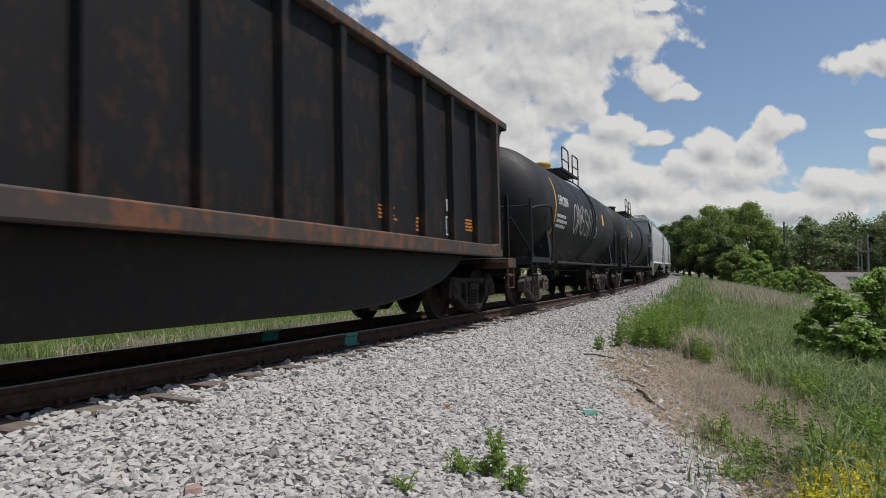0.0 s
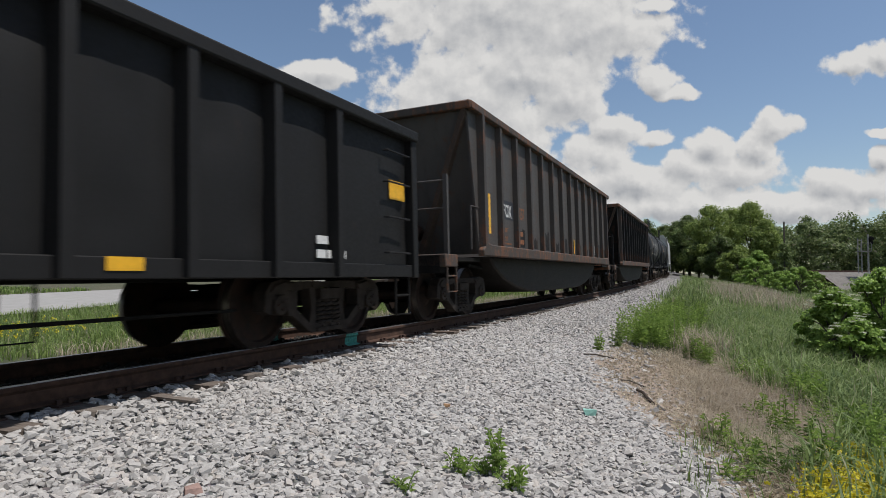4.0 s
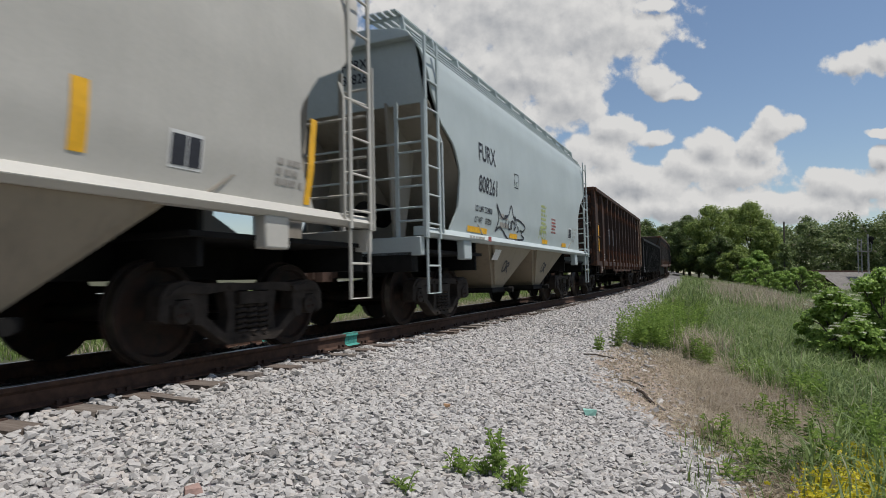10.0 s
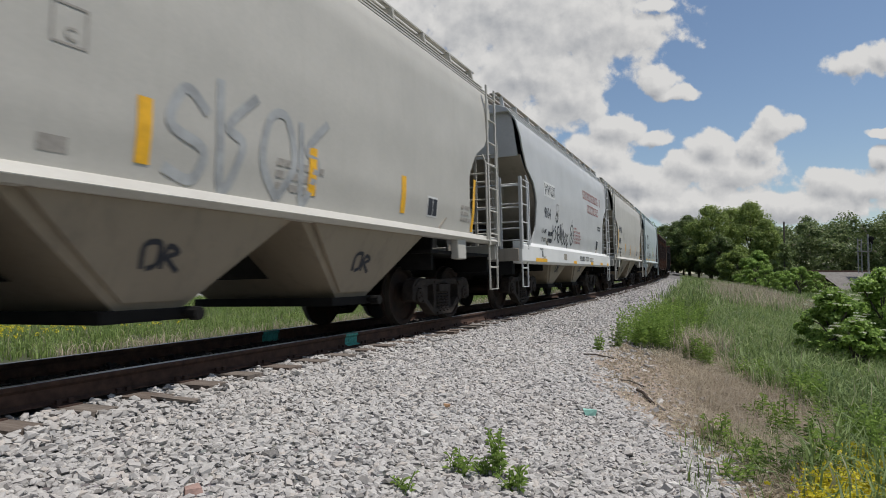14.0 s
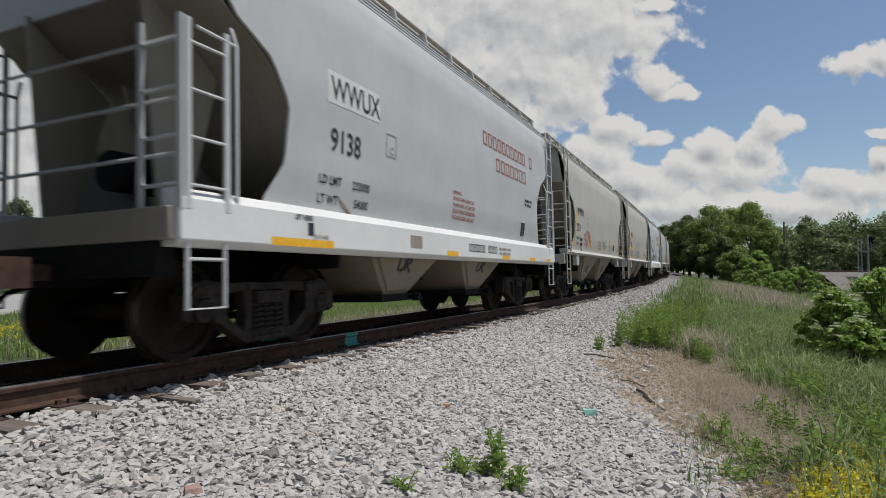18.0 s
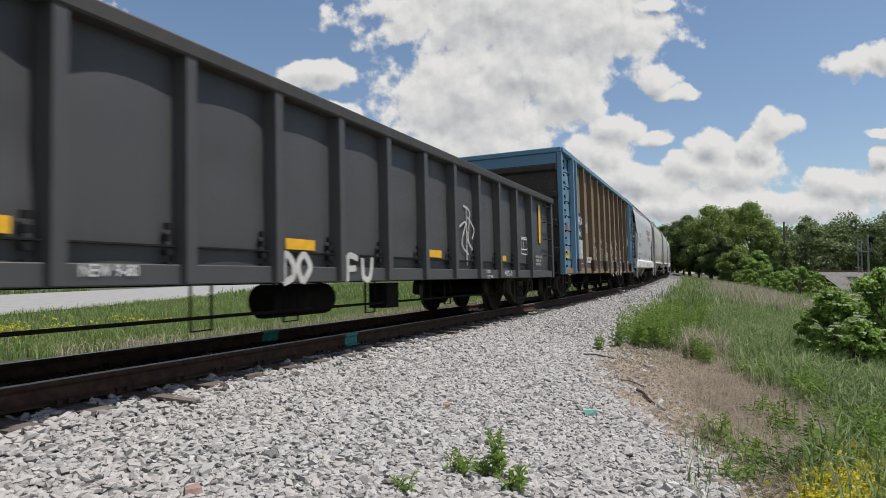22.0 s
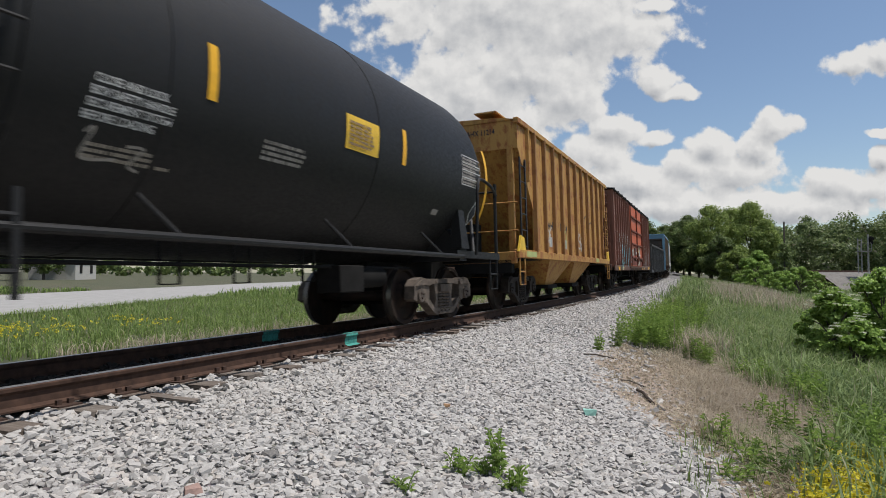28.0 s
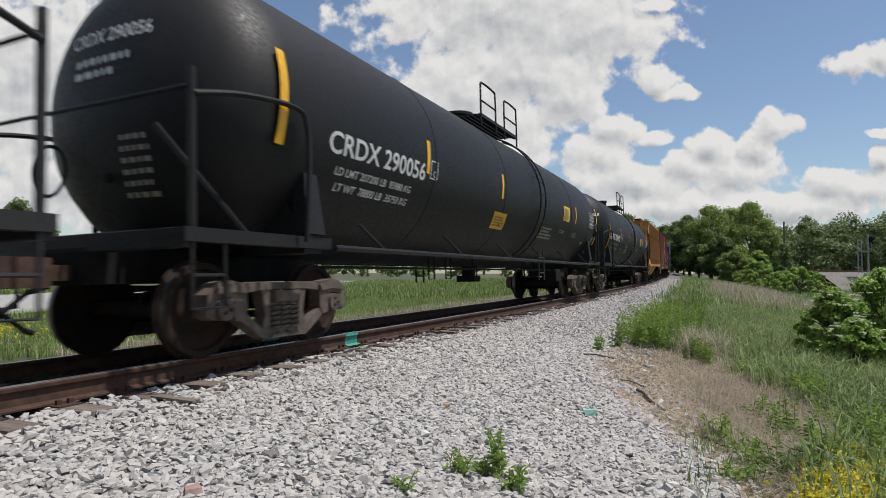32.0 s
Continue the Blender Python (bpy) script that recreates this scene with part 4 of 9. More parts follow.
    # two hopper bays with their outlets
    for sd in (-1, 1):
        c = sd * 1.5
        wide = 1.45
        top, bot = 1.36, 0.5
        k = Kit()
        k.loft([[(-1.4, c - wide, top), (1.4, c - wide, top), (1.4, c + wide, top), (-1.4, c + wide, top)],
                [(-1.05, c - 0.34, bot), (1.05, c - 0.34, bot), (1.05, c + 0.34, bot), (-1.05, c + 0.34, bot)]])
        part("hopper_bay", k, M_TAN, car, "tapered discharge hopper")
        for sx in (-1, 1):
            kk = Kit()
            kk.hexa([(sx * 1.47, c - 1.3, 1.36), (sx * 1.47, c + 1.3, 1.36), (sx * 1.43, c + 1.3, 1.36), (sx * 1.43, c - 1.3, 1.36),
                     (sx * 1.1, c - 0.3, 0.56), (sx * 1.1, c + 0.3, 0.56), (sx * 1.06, c + 0.3, 0.56), (sx * 1.06, c - 0.3, 0.56)])
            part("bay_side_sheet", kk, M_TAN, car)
        g = Kit().box(-1.12, 1.12, c - 0.5, c + 0.5, 0.4, 0.5)
        g.cyl((-1.2, c + 0.3, 0.45), (1.25, c + 0.3, 0.45), 0.035, 8)
        g.cyl((1.18, c + 0.3, 0.45), (1.3, c + 0.3, 0.45), 0.06, 10)
        part("outlet_gate", g, M_GRIME, car)
        if c != 0:
            stroke(car, [[(0.1, 0.1), (0.05, 0.5), (0.35, 0.55), (0.4, 0.2), (0.2, 0.1)], [(0.5, 0.1), (0.55, 0.5), (0.8, 0.4), (0.6, 0.3), (0.9, 0.05)]], c - 0.28, 0.78, 0.45, 0.045, M_DARKTXT,
                   lambda z: 1.1 + (z - 0.56) * 0.4625)
    if not flow:
        underframe(car, half, 1.1, 0.3)
    else:
        underframe(car, half, 1.05, 0.3)
    return car, half, lambda z: prof(max(z, 1.43)), (lambda z: 1.57)


POSTS = []


def box_car(label, rear, front):
    car, half, tc = new_car("box_car", label, rear, front, 2.15)
    z0, z1, w = 1.12, 4.28, 1.48
    underframe(car, half, 1.1)
    brake_gear(car, half, 0.9)
    body = Kit().box(-w, w, -half + 0.04, half - 0.04, z0 - 0.05, z1)
    part("body", body, M_SPBROWN, car)
    roof = [(w + 0.08, z1 - 0.08), (w + 0.09, z1 - 0.01), (0.0, z1 + 0.13), (-w - 0.09, z1 - 0.01), (-w - 0.08, z1 - 0.08)]
    part("roof", Kit().prism(roof, -half - 0.02, half + 0.02, "y"), M_GRIME, car, "dark steel roof with eaves", bevel=0.01)
    for i in range(13):
        y = -half + 0.5 + (2 * half - 1.0) * i / 12
        part("roof_rib", Kit().prism([(w + 0.09, z1 + 0.0), (w + 0.09, z1 + 0.04), (0, z1 + 0.18), (-w - 0.09, z1 + 0.04), (-w - 0.09, z1 + 0.0), (0, z1 + 0.13)], y - 0.05, y + 0.05, "y"), M_GRIME, car)
    d0, d1 = -2.58, 2.6
    posts = [-half + 0.1, -7.32, -6.65, -5.95, -5.25, -4.55, -3.85, -3.2, -2.68, 2.7, 3.4, 4.1, 4.85, 5.6, 6.35, 7.1, half - 0.1]
    POSTS[:] = posts
    rib_row(car, M_SPBROWN, posts, w, w + 0.07, z0 - 0.02, z1 - 0.08, 0.06)
    for sgn in (1, -1):
        part("side_sill", Kit().box(min(sgn * w, sgn * (w + 0.05)), max(sgn * w, sgn * (w + 0.05)), -half + 0.05, half - 0.05, 0.87, 1.1), M_SPSILL, car, bevel=0.012)
        for a, b in ((d0, (d0 + d1) / 2 + 0.02), ((d0 + d1) / 2 + 0.03, d1)):
            door = part("door", Kit().box(min(sgn * (w + 0.03), sgn * (w + 0.09)), max(sgn * (w + 0.03), sgn * (w + 0.09)), a, b, 1.08, z1 - 0.16), M_DOOR, car, "orange-red sliding plug door", bevel=0.012)
            xs = min(sgn * (w + 0.09), sgn * (w + 0.135)), max(sgn * (w + 0.09), sgn * (w + 0.135))
            for z in (1.52, 2.2, 2.85, 3.55):
                part("door_rib", Kit().prism([(xs[0], z - 0.065), (xs[1] + 0.02, z - 0.04), (xs[1] + 0.02, z + 0.03), (xs[0], z + 0.06)] if sgn > 0 else [(xs[1], z - 0.05), (xs[0], z - 0.02), (xs[0], z + 0.02), (xs[1], z + 0.05)], a + 0.06, b - 0.06, "y"), M_DOORRIB, door)
            for y in (a + 0.04, b - 0.04):
                part("door_stile", Kit().box(xs[0], xs[1] - 0.01 if sgn > 0 else xs[1], y - 0.03, y + 0.03, 1.1, z1 - 0.2), M_DOORRIB, door)
            lk = Kit().pipe([(sgn * (w + 0.16), b - 0.25, 1.2), (sgn * (w + 0.16), b - 0.25, z1 - 0.3)], 0.018, 6)
            part("lock_rod", lk, M_DOORRIB, door)
        part("door_track", Kit().box(min(sgn * w, sgn * (w + 0.12)), max(sgn * w, sgn * (w + 0.12)), d0 - 0.6, d1 + 0.9, 1.0, 1.06), M_SPSILL, car)
        part("door_header", Kit().box(min(sgn * w, sgn * (w + 0.12)), max(sgn * w, sgn * (w + 0.12)), d0 - 0.1, d1 + 0.9, z1 - 0.14, z1 - 0.08), M_GRIME, car)
    for sd in (-1, 1):
        for i in range(9):
            z = 1.3 + 0.33 * i
            part("end_rib", Kit().prism([(sd * (half - 0.05), z - 0.1), (sd * (half + 0.05), z - 0.03), (sd * (half + 0.05), z + 0.03), (sd * (half - 0.05), z + 0.1)], -1.3, 1.3, "x"), M_SPBROWN, car)
        part("end_sill", Kit().box(-1.4, 1.4, min(sd * (half - 0.1), sd * (half + 0.04)), max(sd * (half - 0.1), sd * (half + 0.04)), 0.9, 1.12), M_SPSILL, car, bevel=0.012)
        ladder(car, 0.42, 1.2, 2.9, 4, M_SPBROWN, pose(1.15, sd * (half + 0.1), 0, 0, 0, 90), name="end_ladder")
    grabs(car, w, half - 0.42, (1.3, 1.7, 2.1, 2.5, 2.9), M_SPBROWN, 0.55)
    sill_steps(car, half, 0.9, M_GRIME, 0.45, 0.4, w)
    return car, half, flat(w)


def ribbed_hopper(label, rear, front, mat):
    car, half, tc = new_car("covered_hopper_car", label, rear, front, 1.62)
    w = 1.47
    underframe(car, half, 1.08)
    for sgn in (-1, 1):
        x0, x1 = min(sgn * w, sgn * (w - 0.03)), max(sgn * w, sgn * (w - 0.03))
        e = half
        part("side_sheet", Kit().prism([(-e + 1.4, 1.2), (e - 1.4, 1.2), (e - 1.4, 2.3), (e - 0.28, 3.55), (e - 0.28, 4.1), (-e + 0.28, 4.1), (-e + 0.28, 3.55), (-e + 1.4, 2.3)], x0, x1, "x"), mat, car)
        part("top_chord", Kit().box(min(sgn * (w - 0.06), sgn * (w + 0.06)), max(sgn * (w - 0.06), sgn * (w + 0.06)), -e + 0.2, e - 0.2, 4.03, 4.15), mat, car, bevel=0.012)
        part("side_sill", Kit().box(min(sgn * (w - 0.08), sgn * (w + 0.05)), max(sgn * (w - 0.08), sgn * (w + 0.05)), -e + 0.05, e - 0.05, 1.12, 1.3), mat, car, bevel=0.012)
    n = 11
    ys = [-half + 1.47 + (2 * half - 2.94) * i / (n - 1) for i in range(n)]
    rib_row(car, M_NARIB, ys, w, w + 0.08, 1.28, 4.05, 0.07)
    for y in (-half + 0.95, half - 0.95):
        rib_row(car, mat, [y], w, w + 0.07, 2.85, 4.05, 0.06)
    roof = [(w + 0.02, 4.12), (1.0, 4.2), (0, 4.24), (-1.0, 4.2), (-w - 0.02, 4.12)]
    part("roof", Kit().prism(roof, -half + 0.25, half - 0.25, "y"), mat, car)
    part("hatch_cover", Kit().box(-0.3, 0.3, -half + 0.9, half - 0.9, 4.23, 4.33), mat, car, "long trough hatch cover", bevel=0.03)
    for sx in (-1, 1):
        part("running_board", Kit().box(sx * 0.8 - 0.25, sx * 0.8 + 0.25, -half + 0.15, half - 0.15, 4.3, 4.33), mat, car)
    for sd in (-1, 1):
        Y = lambda v: sd * (half - v)
        part("end_wall", Kit().box(-w, w, min(Y(0.28), Y(0.33)), max(Y(0.28), Y(0.33)), 3.5, 4.12), mat, car)
        k = Kit().hexa([(-w, Y(0.3), 3.52), (w, Y(0.3), 3.52), (w, Y(0.36), 3.52), (-w, Y(0.36), 3.52), (-w, Y(2.3), 1.2), (w, Y(2.3), 1.2), (w, Y(2.36), 1.2), (-w, Y(2.36), 1.2)])
        part("slope_sheet", k, mat, car)
        part("end_sill", Kit().box(-1.45, 1.45, min(Y(0), Y(0.14)), max(Y(0), Y(0.14)), 1.0, 1.25), mat, car, bevel=0.012)
        part("end_floor", Kit().box(-1.4, 1.4, min(Y(0.14), Y(2.3)), max(Y(0.14), Y(2.3)), 1.1, 1.14), M_GRIME, car)
        for sx in (-1, 1):
            part("end_post", Kit().box(sx * 1.3 - 0.06, sx * 1.3 + 0.06, Y(0.3) - 0.06, Y(0.3) + 0.06, 1.24, 3.55), mat, car)
            ladder(car, 0.4, 1.2, 3.3, 6, mat if sd > 0 else M_BLACK, pose(sx * 1.5, Y(0.5), 0))
            part("corner_plate", Kit().prism([(Y(0.02), 1.25), (Y(0.55), 1.25), (Y(0.45), 1.55), (Y(0.2), 1.6)], sx * 1.5 - 0.02, sx * 1.5 + 0.02, "x"), M_YELLOWP, car)
        rl = Kit()
        for z in (1.7, 2.3):
            rl.pipe([(-1.5, Y(0.08), z), (1.5, Y(0.08), z)], 0.017, 6)
        part("end_grab_rail", rl, mat, car)
        part("brake_stand", Kit().box(0.1, 0.5, Y(0.4) - 0.12, Y(0.4) + 0.12, 1.14, 1.9), M_GRIME, car)
    for sd in (-1, 1):
        c = sd * 1.5
        k = Kit().loft([[(-1.42, c - 1.4, 1.22), (1.42, c - 1.4, 1.22), (1.42, c + 1.4, 1.22), (-1.42, c + 1.4, 1.22)], [(-1.0, c - 0.45, 0.48), (1.0, c - 0.45, 0.48), (1.0, c + 0.45, 0.48), (-1.0, c + 0.45, 0.48)]])
        part("hopper_bay", k, mat, car, "tapered discharge hopper")
        part("outlet_gate", Kit().box(-1.1, 1.1, c - 0.5, c + 0.5, 0.38, 0.48), M_GRIME, car)
    sill_steps(car, half, 1.1, mat, 0.55, 0.3, 1.5)
    return car, half, flat(w)


def tank_car(label, rear, front, mat, zc=2.53, r=1.56, dome_y=0.0, lad_y=0.3, dome="M"):
    car, half, tc = new_car("tank_car", label, rear, front, 1.72)
    L = half - 0.42
    rings = []
    for d, q in [(0.0, 0.05), (0.03, 0.35), (0.12, 0.62), (0.28, 0.82), (0.5, 0.94), (0.75, 0.99), (0.9, 1.0)]:
        rings.append((-L + d, q))
    rings += [(y, 1.0) for y in (-L * 0.5, -1.2, 1.2, L * 0.5)] + [(-y, q) for y, q in reversed(rings[:7])]
    shell = Kit().loft([[(r * q * math.sin(2 * math.pi * i / 72), y, zc + r * q * math.cos(2 * math.pi * i / 72)) for i in range(72)] for y, q in rings])
    part("tank_shell", shell, mat, car)
    band = Kit().spin([(-0.03, r), (-0.03, r + 0.006), (0.03, r + 0.006), (0.03, r)], 72, "y").mesh("weld_band", mat)
    for y in (-L * 0.52, -1.3, 1.3, L * 0.52):
        part("weld_band", band, None, car, at=pose(0, y, zc))
    side = lambda z: math.sqrt(max(0.02, r * r - (z - zc) ** 2))
    for sd in (-1, 1):
        yb = sd * tc
        k = Kit().prism([(-1.45, 1.0), (1.45, 1.0), (1.45, 1.2), (1.2, 1.55), (0.95, 1.38), (0.5, 1.14), (-0.5, 1.14), (-0.95, 1.38), (-1.2, 1.55), (-1.45, 1.2)], yb - 0.14, yb + 0.14, "y")
        part("bolster_saddle", k, mat, car)
        part("saddle_post", Kit().hexa([(1.3, yb - 0.16, 1.2), (1.5, yb - 0.16, 1.2), (1.5, yb + 0.16, 1.2), (1.3, yb + 0.16, 1.2), (1.3, yb - 0.1, 1.85), (1.42, yb - 0.1, 1.85), (1.42, yb + 0.12, 1.85), (1.3, yb + 0.12, 1.85)]), mat, car)
        part("stub_sill", Kit().box(-0.32, 0.32, min(sd * (tc - 1.2), sd * half), max(sd * (tc - 1.2), sd * half), 0.72, 1.05), M_GRIME, car)
        plat = Kit().box(-1.45, 1.45, min(sd * (half - 0.12), sd * half), max(sd * (half - 0.12), sd * half), 1.0, 1.17)
        part("end_sill", plat, mat, car, bevel=0.012)
        for sx in (-1, 1):
            part("platform_beam", Kit().box(sx * 1.42 - 0.06, sx * 1.42 + 0.06, min(sd * (tc - 0.3), sd * half), max(sd * (tc - 0.3), sd * half), 1.05, 1.17), mat, car)
            rail_ = Kit().pipe([(sx * 1.45, sd * (half - 0.1), 1.1), (sx * 1.45, sd * (half - 0.1), 2.5)], 0.035, 8)
            part("corner_post", rail_, mat, car)
            rail_ = Kit().pipe(smooth_line([(sx * 1.47, sd * (half - 0.1), 2.28), (sx * 1.56, sd * (half - 0.6), 2.38), (sx * 1.61, sd * (half - 1.25), 2.42), (sx * 1.62, sd * (half - 1.42), 2.28), (sx * 1.62, sd * (half - 1.45), 1.9), (sx * 1.58, sd * (half - 1.45), 1.1)], 4), 0.028, 8)
            part("hand_rail", rail_, mat, car)
        part("end_hand_rail", Kit().pipe([(-1.45, sd * (half - 0.1), 2.35), (1.45, sd * (half - 0.1), 2.35)], 0.02, 6), mat, car)
        part("end_strut", Kit().pipe([(0.95, sd * (half - 0.15), 2.1), (1.3, sd * (half - 0.9), 1.15)], 0.035, 6), mat, car)
        deck = part("end_platform", Kit().box(-1.4, 1.4, min(sd * (half - 0.14), sd * (half - 0.22)), max(sd * (half - 0.14), sd * (half - 0.22)), 1.12, 1.16), mat, car, "steel grating end platform")
        me = Kit().box(-1.38, 1.38, -0.03, 0.03, 1.13, 1.16).mesh("platform_slat", mat)
        for i in range(7):
            part("platform_slat", me, None, deck, at=pose(0, sd * (half - 0.34 - 0.14 * i), 0))
    bk = Kit().cyl((0.0, -half + 0.42, 1.75), (0.0, -half + 0.46, 1.75), 0.05, 8)
    bk.spin([(-half + 0.42, 0.26), (-half + 0.44, 0.28), (-half + 0.46, 0.26), (-half + 0.44, 0.24), (-half + 0.42, 0.26)], 24, "y")
    for i in range(len(bk.v) - 120, len(bk.v)):
        x, y, z = bk.v[i]
        bk.v[i] = (x - 0.9, y, z + 1.9)
    part("brake_wheel", bk, M_GRIME, car)
    # running rail along the foot of the tank with its struts
    for sx in (-1, 1):
        part("side_rail", Kit().pipe([(sx * 1.56, -tc + 0.25, 1.06), (sx * 1.56, tc - 0.25, 1.06)], 0.035, 10), mat, car)
        n = 6
        for i in range(n):
            y = -tc + 1.2 + (2 * tc - 2.4) * i / (n - 1)
            part("rail_strut", Kit().pipe([(sx * 1.56, y + 0.12, 1.08), (sx * 1.31, y - 0.06, 1.4)], 0.02, 6), mat, car)
        ladder(car, 0.42, 0.62, 1.3, 2, mat, pose(sx * 1.58, lad_y, 0), 0.018, 0.025)
        up = Kit()
        pts = [(sx * (side(z) + 0.13), z) for z in [1.2 + 0.1 * i for i in range(29)]]
        for dy in (-0.21, 0.21):
            up.pipe([(x, lad_y + dy, z) for x, z in pts], 0.02, 6)
        for i in range(2, 28, 3):
            up.pipe([(pts[i][0], lad_y - 0.21, pts[i][1]), (pts[i][0], lad_y + 0.21, pts[i][1])], 0.014, 6)
        part("shell_ladder", up, mat, car, "curved ladder up the tank")
    # manway and its railed platform on top
    top = zc + r
    mw = Kit().cyl((0, dome_y, top - 0.1), (0, dome_y, top + 0.32), 0.32, 24)
    mw.cyl((0, dome_y, top + 0.32), (0, dome_y, top + 0.4), 0.36, 24)
    part("manway", mw, M_YELLOWP if dome == "Y" else mat, car, "manway with bolted cover", bevel=0.01)
    me = Kit().box(-0.04, 0.04, dome_y - 1.2, dome_y + 1.2, top - 0.02, top + 0.01).mesh("platform_slat", mat)
    for sx in (-1, 1):
        deck = part("top_platform", Kit().box(sx * 0.99 - 0.04, sx * 0.99 + 0.04, dome_y - 1.2, dome_y + 1.2, top - 0.06, top + 0.01), mat, car, "steel grating platform")
        for i in range(4):
            part("platform_slat", me, None, deck, at=pose(sx * (0.55 + 0.11 * i), 0, 0))
    for sx in (-1, 1):
        for y0, y1 in ((dome_y - 1.2, dome_y - 0.3), (dome_y + 0.3, dome_y + 1.2)):
            rr = Kit().pipe(smooth_line([(sx * 1.02, y0, top - 0.25), (sx * 1.02, y0, top + 0.55), (sx * 1.02, y0 + 0.12, top + 0.66), (sx * 1.02, y1 - 0.12, top + 0.66), (sx * 1.02, y1, top + 0.55), (sx * 1.02, y1, top - 0.25)], 3), 0.022, 6)
            rr.pipe([(sx * 1.02, y0, top + 0.28), (sx * 1.02, y1, top + 0.28)], 0.018, 6)
            part("platform_rail", rr, mat, car)
    # valves and rods under the belly
    uv = Kit().cyl((0, 0.4, 0.75), (0, 0.4, 1.15), 0.16, 12)
    uv.box(-0.22, 0.22, 0.2, 0.6, 0.62, 0.76)
    part("outlet_valve", uv, M_GRIME, car)
    part("brake_reservoir", Kit().box(0.68, 1.05, tc - 3.0, tc - 2.45, 0.55, 0.9).cyl((0.85, tc - 2.45, 0.75), (0.85, tc - 1.75, 0.75), 0.15, 14), M_GRIME, car, bevel=0.015)
    rods = Kit().pipe([(0.9, -tc + 0.9, 0.88), (0.9, tc - 0.9, 0.88)], 0.02, 6)
    for y in (-3.6, -2.9, -1.6, 1.7, 2.6, 3.7):
        rods.pipe([(0.9, y, 1.15), (0.9, y, 0.7), (0.9, y + 0.22, 0.7), (0.9, y + 0.22, 1.15)], 0.016, 5)
    part("brake_rod", rods, M_GRIME, car)
    sill_steps(car, half, 1.05, mat, 0.55, 0.28, 1.45)
    return car, half, side


# ---- stones, grass, weeds, bushes, trees ----
def mesh_np(name, verts, faces, mat, smooth=False):
    """A mesh from numpy arrays: verts (n, 3), faces (m, k)."""
    me = bpy.data.meshes.new(name)
    m, k = faces.shape
    me.vertices.add(len(verts))
    me.vertices.foreach_set("co", np.ascontiguousarray(verts, dtype=np.float32).ravel())
    me.loops.add(m * k)
    me.loops.foreach_set("vertex_index", np.ascontiguousarray(faces, dtype=np.int32).ravel())
    me.polygons.add(m)
    me.polygons.foreach_set("loop_start", np.arange(0, m * k, k, dtype=np.int32))
    me.materials.append(mat)
    me.update(calc_edges=True)
    me.polygons.foreach_set("use_smooth", [smooth] * m)
    return me


def rotations(rs, n):
    q = rs.normal(size=(n, 4))
    q /= np.linalg.norm(q, axis=1, keepdims=True)
    w, x, y, z = q.T
    return np.stack([np.stack([1 - 2 * (y * y + z * z), 2 * (x * y - z * w), 2 * (x * z + y * w)], -1),
                     np.stack([2 * (x * y + z * w), 1 - 2 * (x * x + z * z), 2 * (y * z - x * w)], -1),
                     np.stack([2 * (x * z - y * w), 2 * (y * z + x * w), 1 - 2 * (x * x + y * y)], -1)], 1)


STONE_V = np.array([[x, y, z] for z in (-1, 1) for y in (-1, 1) for x in (-1, 1)], dtype=float) * 0.72
STONE_F = np.array([[0, 2, 3, 1], [4, 5, 7, 6], [0, 1, 5, 4], [2, 6, 7, 3], [0, 4, 6, 2], [1, 3, 7, 5]])


def chunky():
    """A twenty-sided lump."""
    g = (1 + 5 ** 0.5) / 2
    v = [(a, b * g, 0) for a in (-1, 1) for b in (-1, 1)] + [(0, a, b * g) for a in (-1, 1) for b in (-1, 1)] + [(b * g, 0, a) for a in (-1, 1) for b in (-1, 1)]
    v = np.array(v, dtype=float) / math.hypot(1, g)
    f = []
    for i, j, k in [(i, j, k) for i in range(12) for j in range(i + 1, 12) for k in range(j + 1, 12)]:
        if max(np.linalg.norm(v[i] - v[j]), np.linalg.norm(v[j] - v[k]), np.linalg.norm(v[i] - v[k])) < 1.2:
            out = np.dot(np.cross(v[j] - v[i], v[k] - v[i]), v[i]) > 0
            f.append((i, j, k) if out else (i, k, j))
    return v, np.array(f)


LUMP_V, LUMP_F = chunky()


def lumps(rs, os_, ss, size, lift=0.0):
    """Crushed stones with many facets, for the ground near the path."""
    n = len(os_)
    base = LUMP_V[None] * rs.uniform(0.72, 1.22, (n, 12, 1)) + rs.uniform(-0.14, 0.14, (n, 12, 3))
    base = base * (size * rs.uniform(0.6, 1.5, n))[:, None, None] * rs.uniform([1.0, 0.7, 0.5], [1.7, 1.1, 0.85], (n, 3))[:, None, :]
    v = np.einsum("nij,nkj->nki", rotations(rs, n), base)
    v[:, :, 2] *= 0.62
    v[:, :, :2] += place(os_, ss)[:, None, :]
    v[:, :, 2] += (np.array([level(o, s) for o, s in zip(os_, ss)]) + lift + rs.uniform(-0.35, 0.5, n) * size)[:, None]
    return v.reshape(-1, 3), (LUMP_F[None] + (np.arange(n) * 12)[:, None, None]).reshape(-1, 3)


def place(os_, ss):
    """World places of offsets and distances, as arrays."""
    th = BEND * ss
    return np.stack([-(1 - np.cos(th)) / BEND + os_ * np.cos(th), np.sin(th) / BEND + os_ * np.sin(th)], -1)


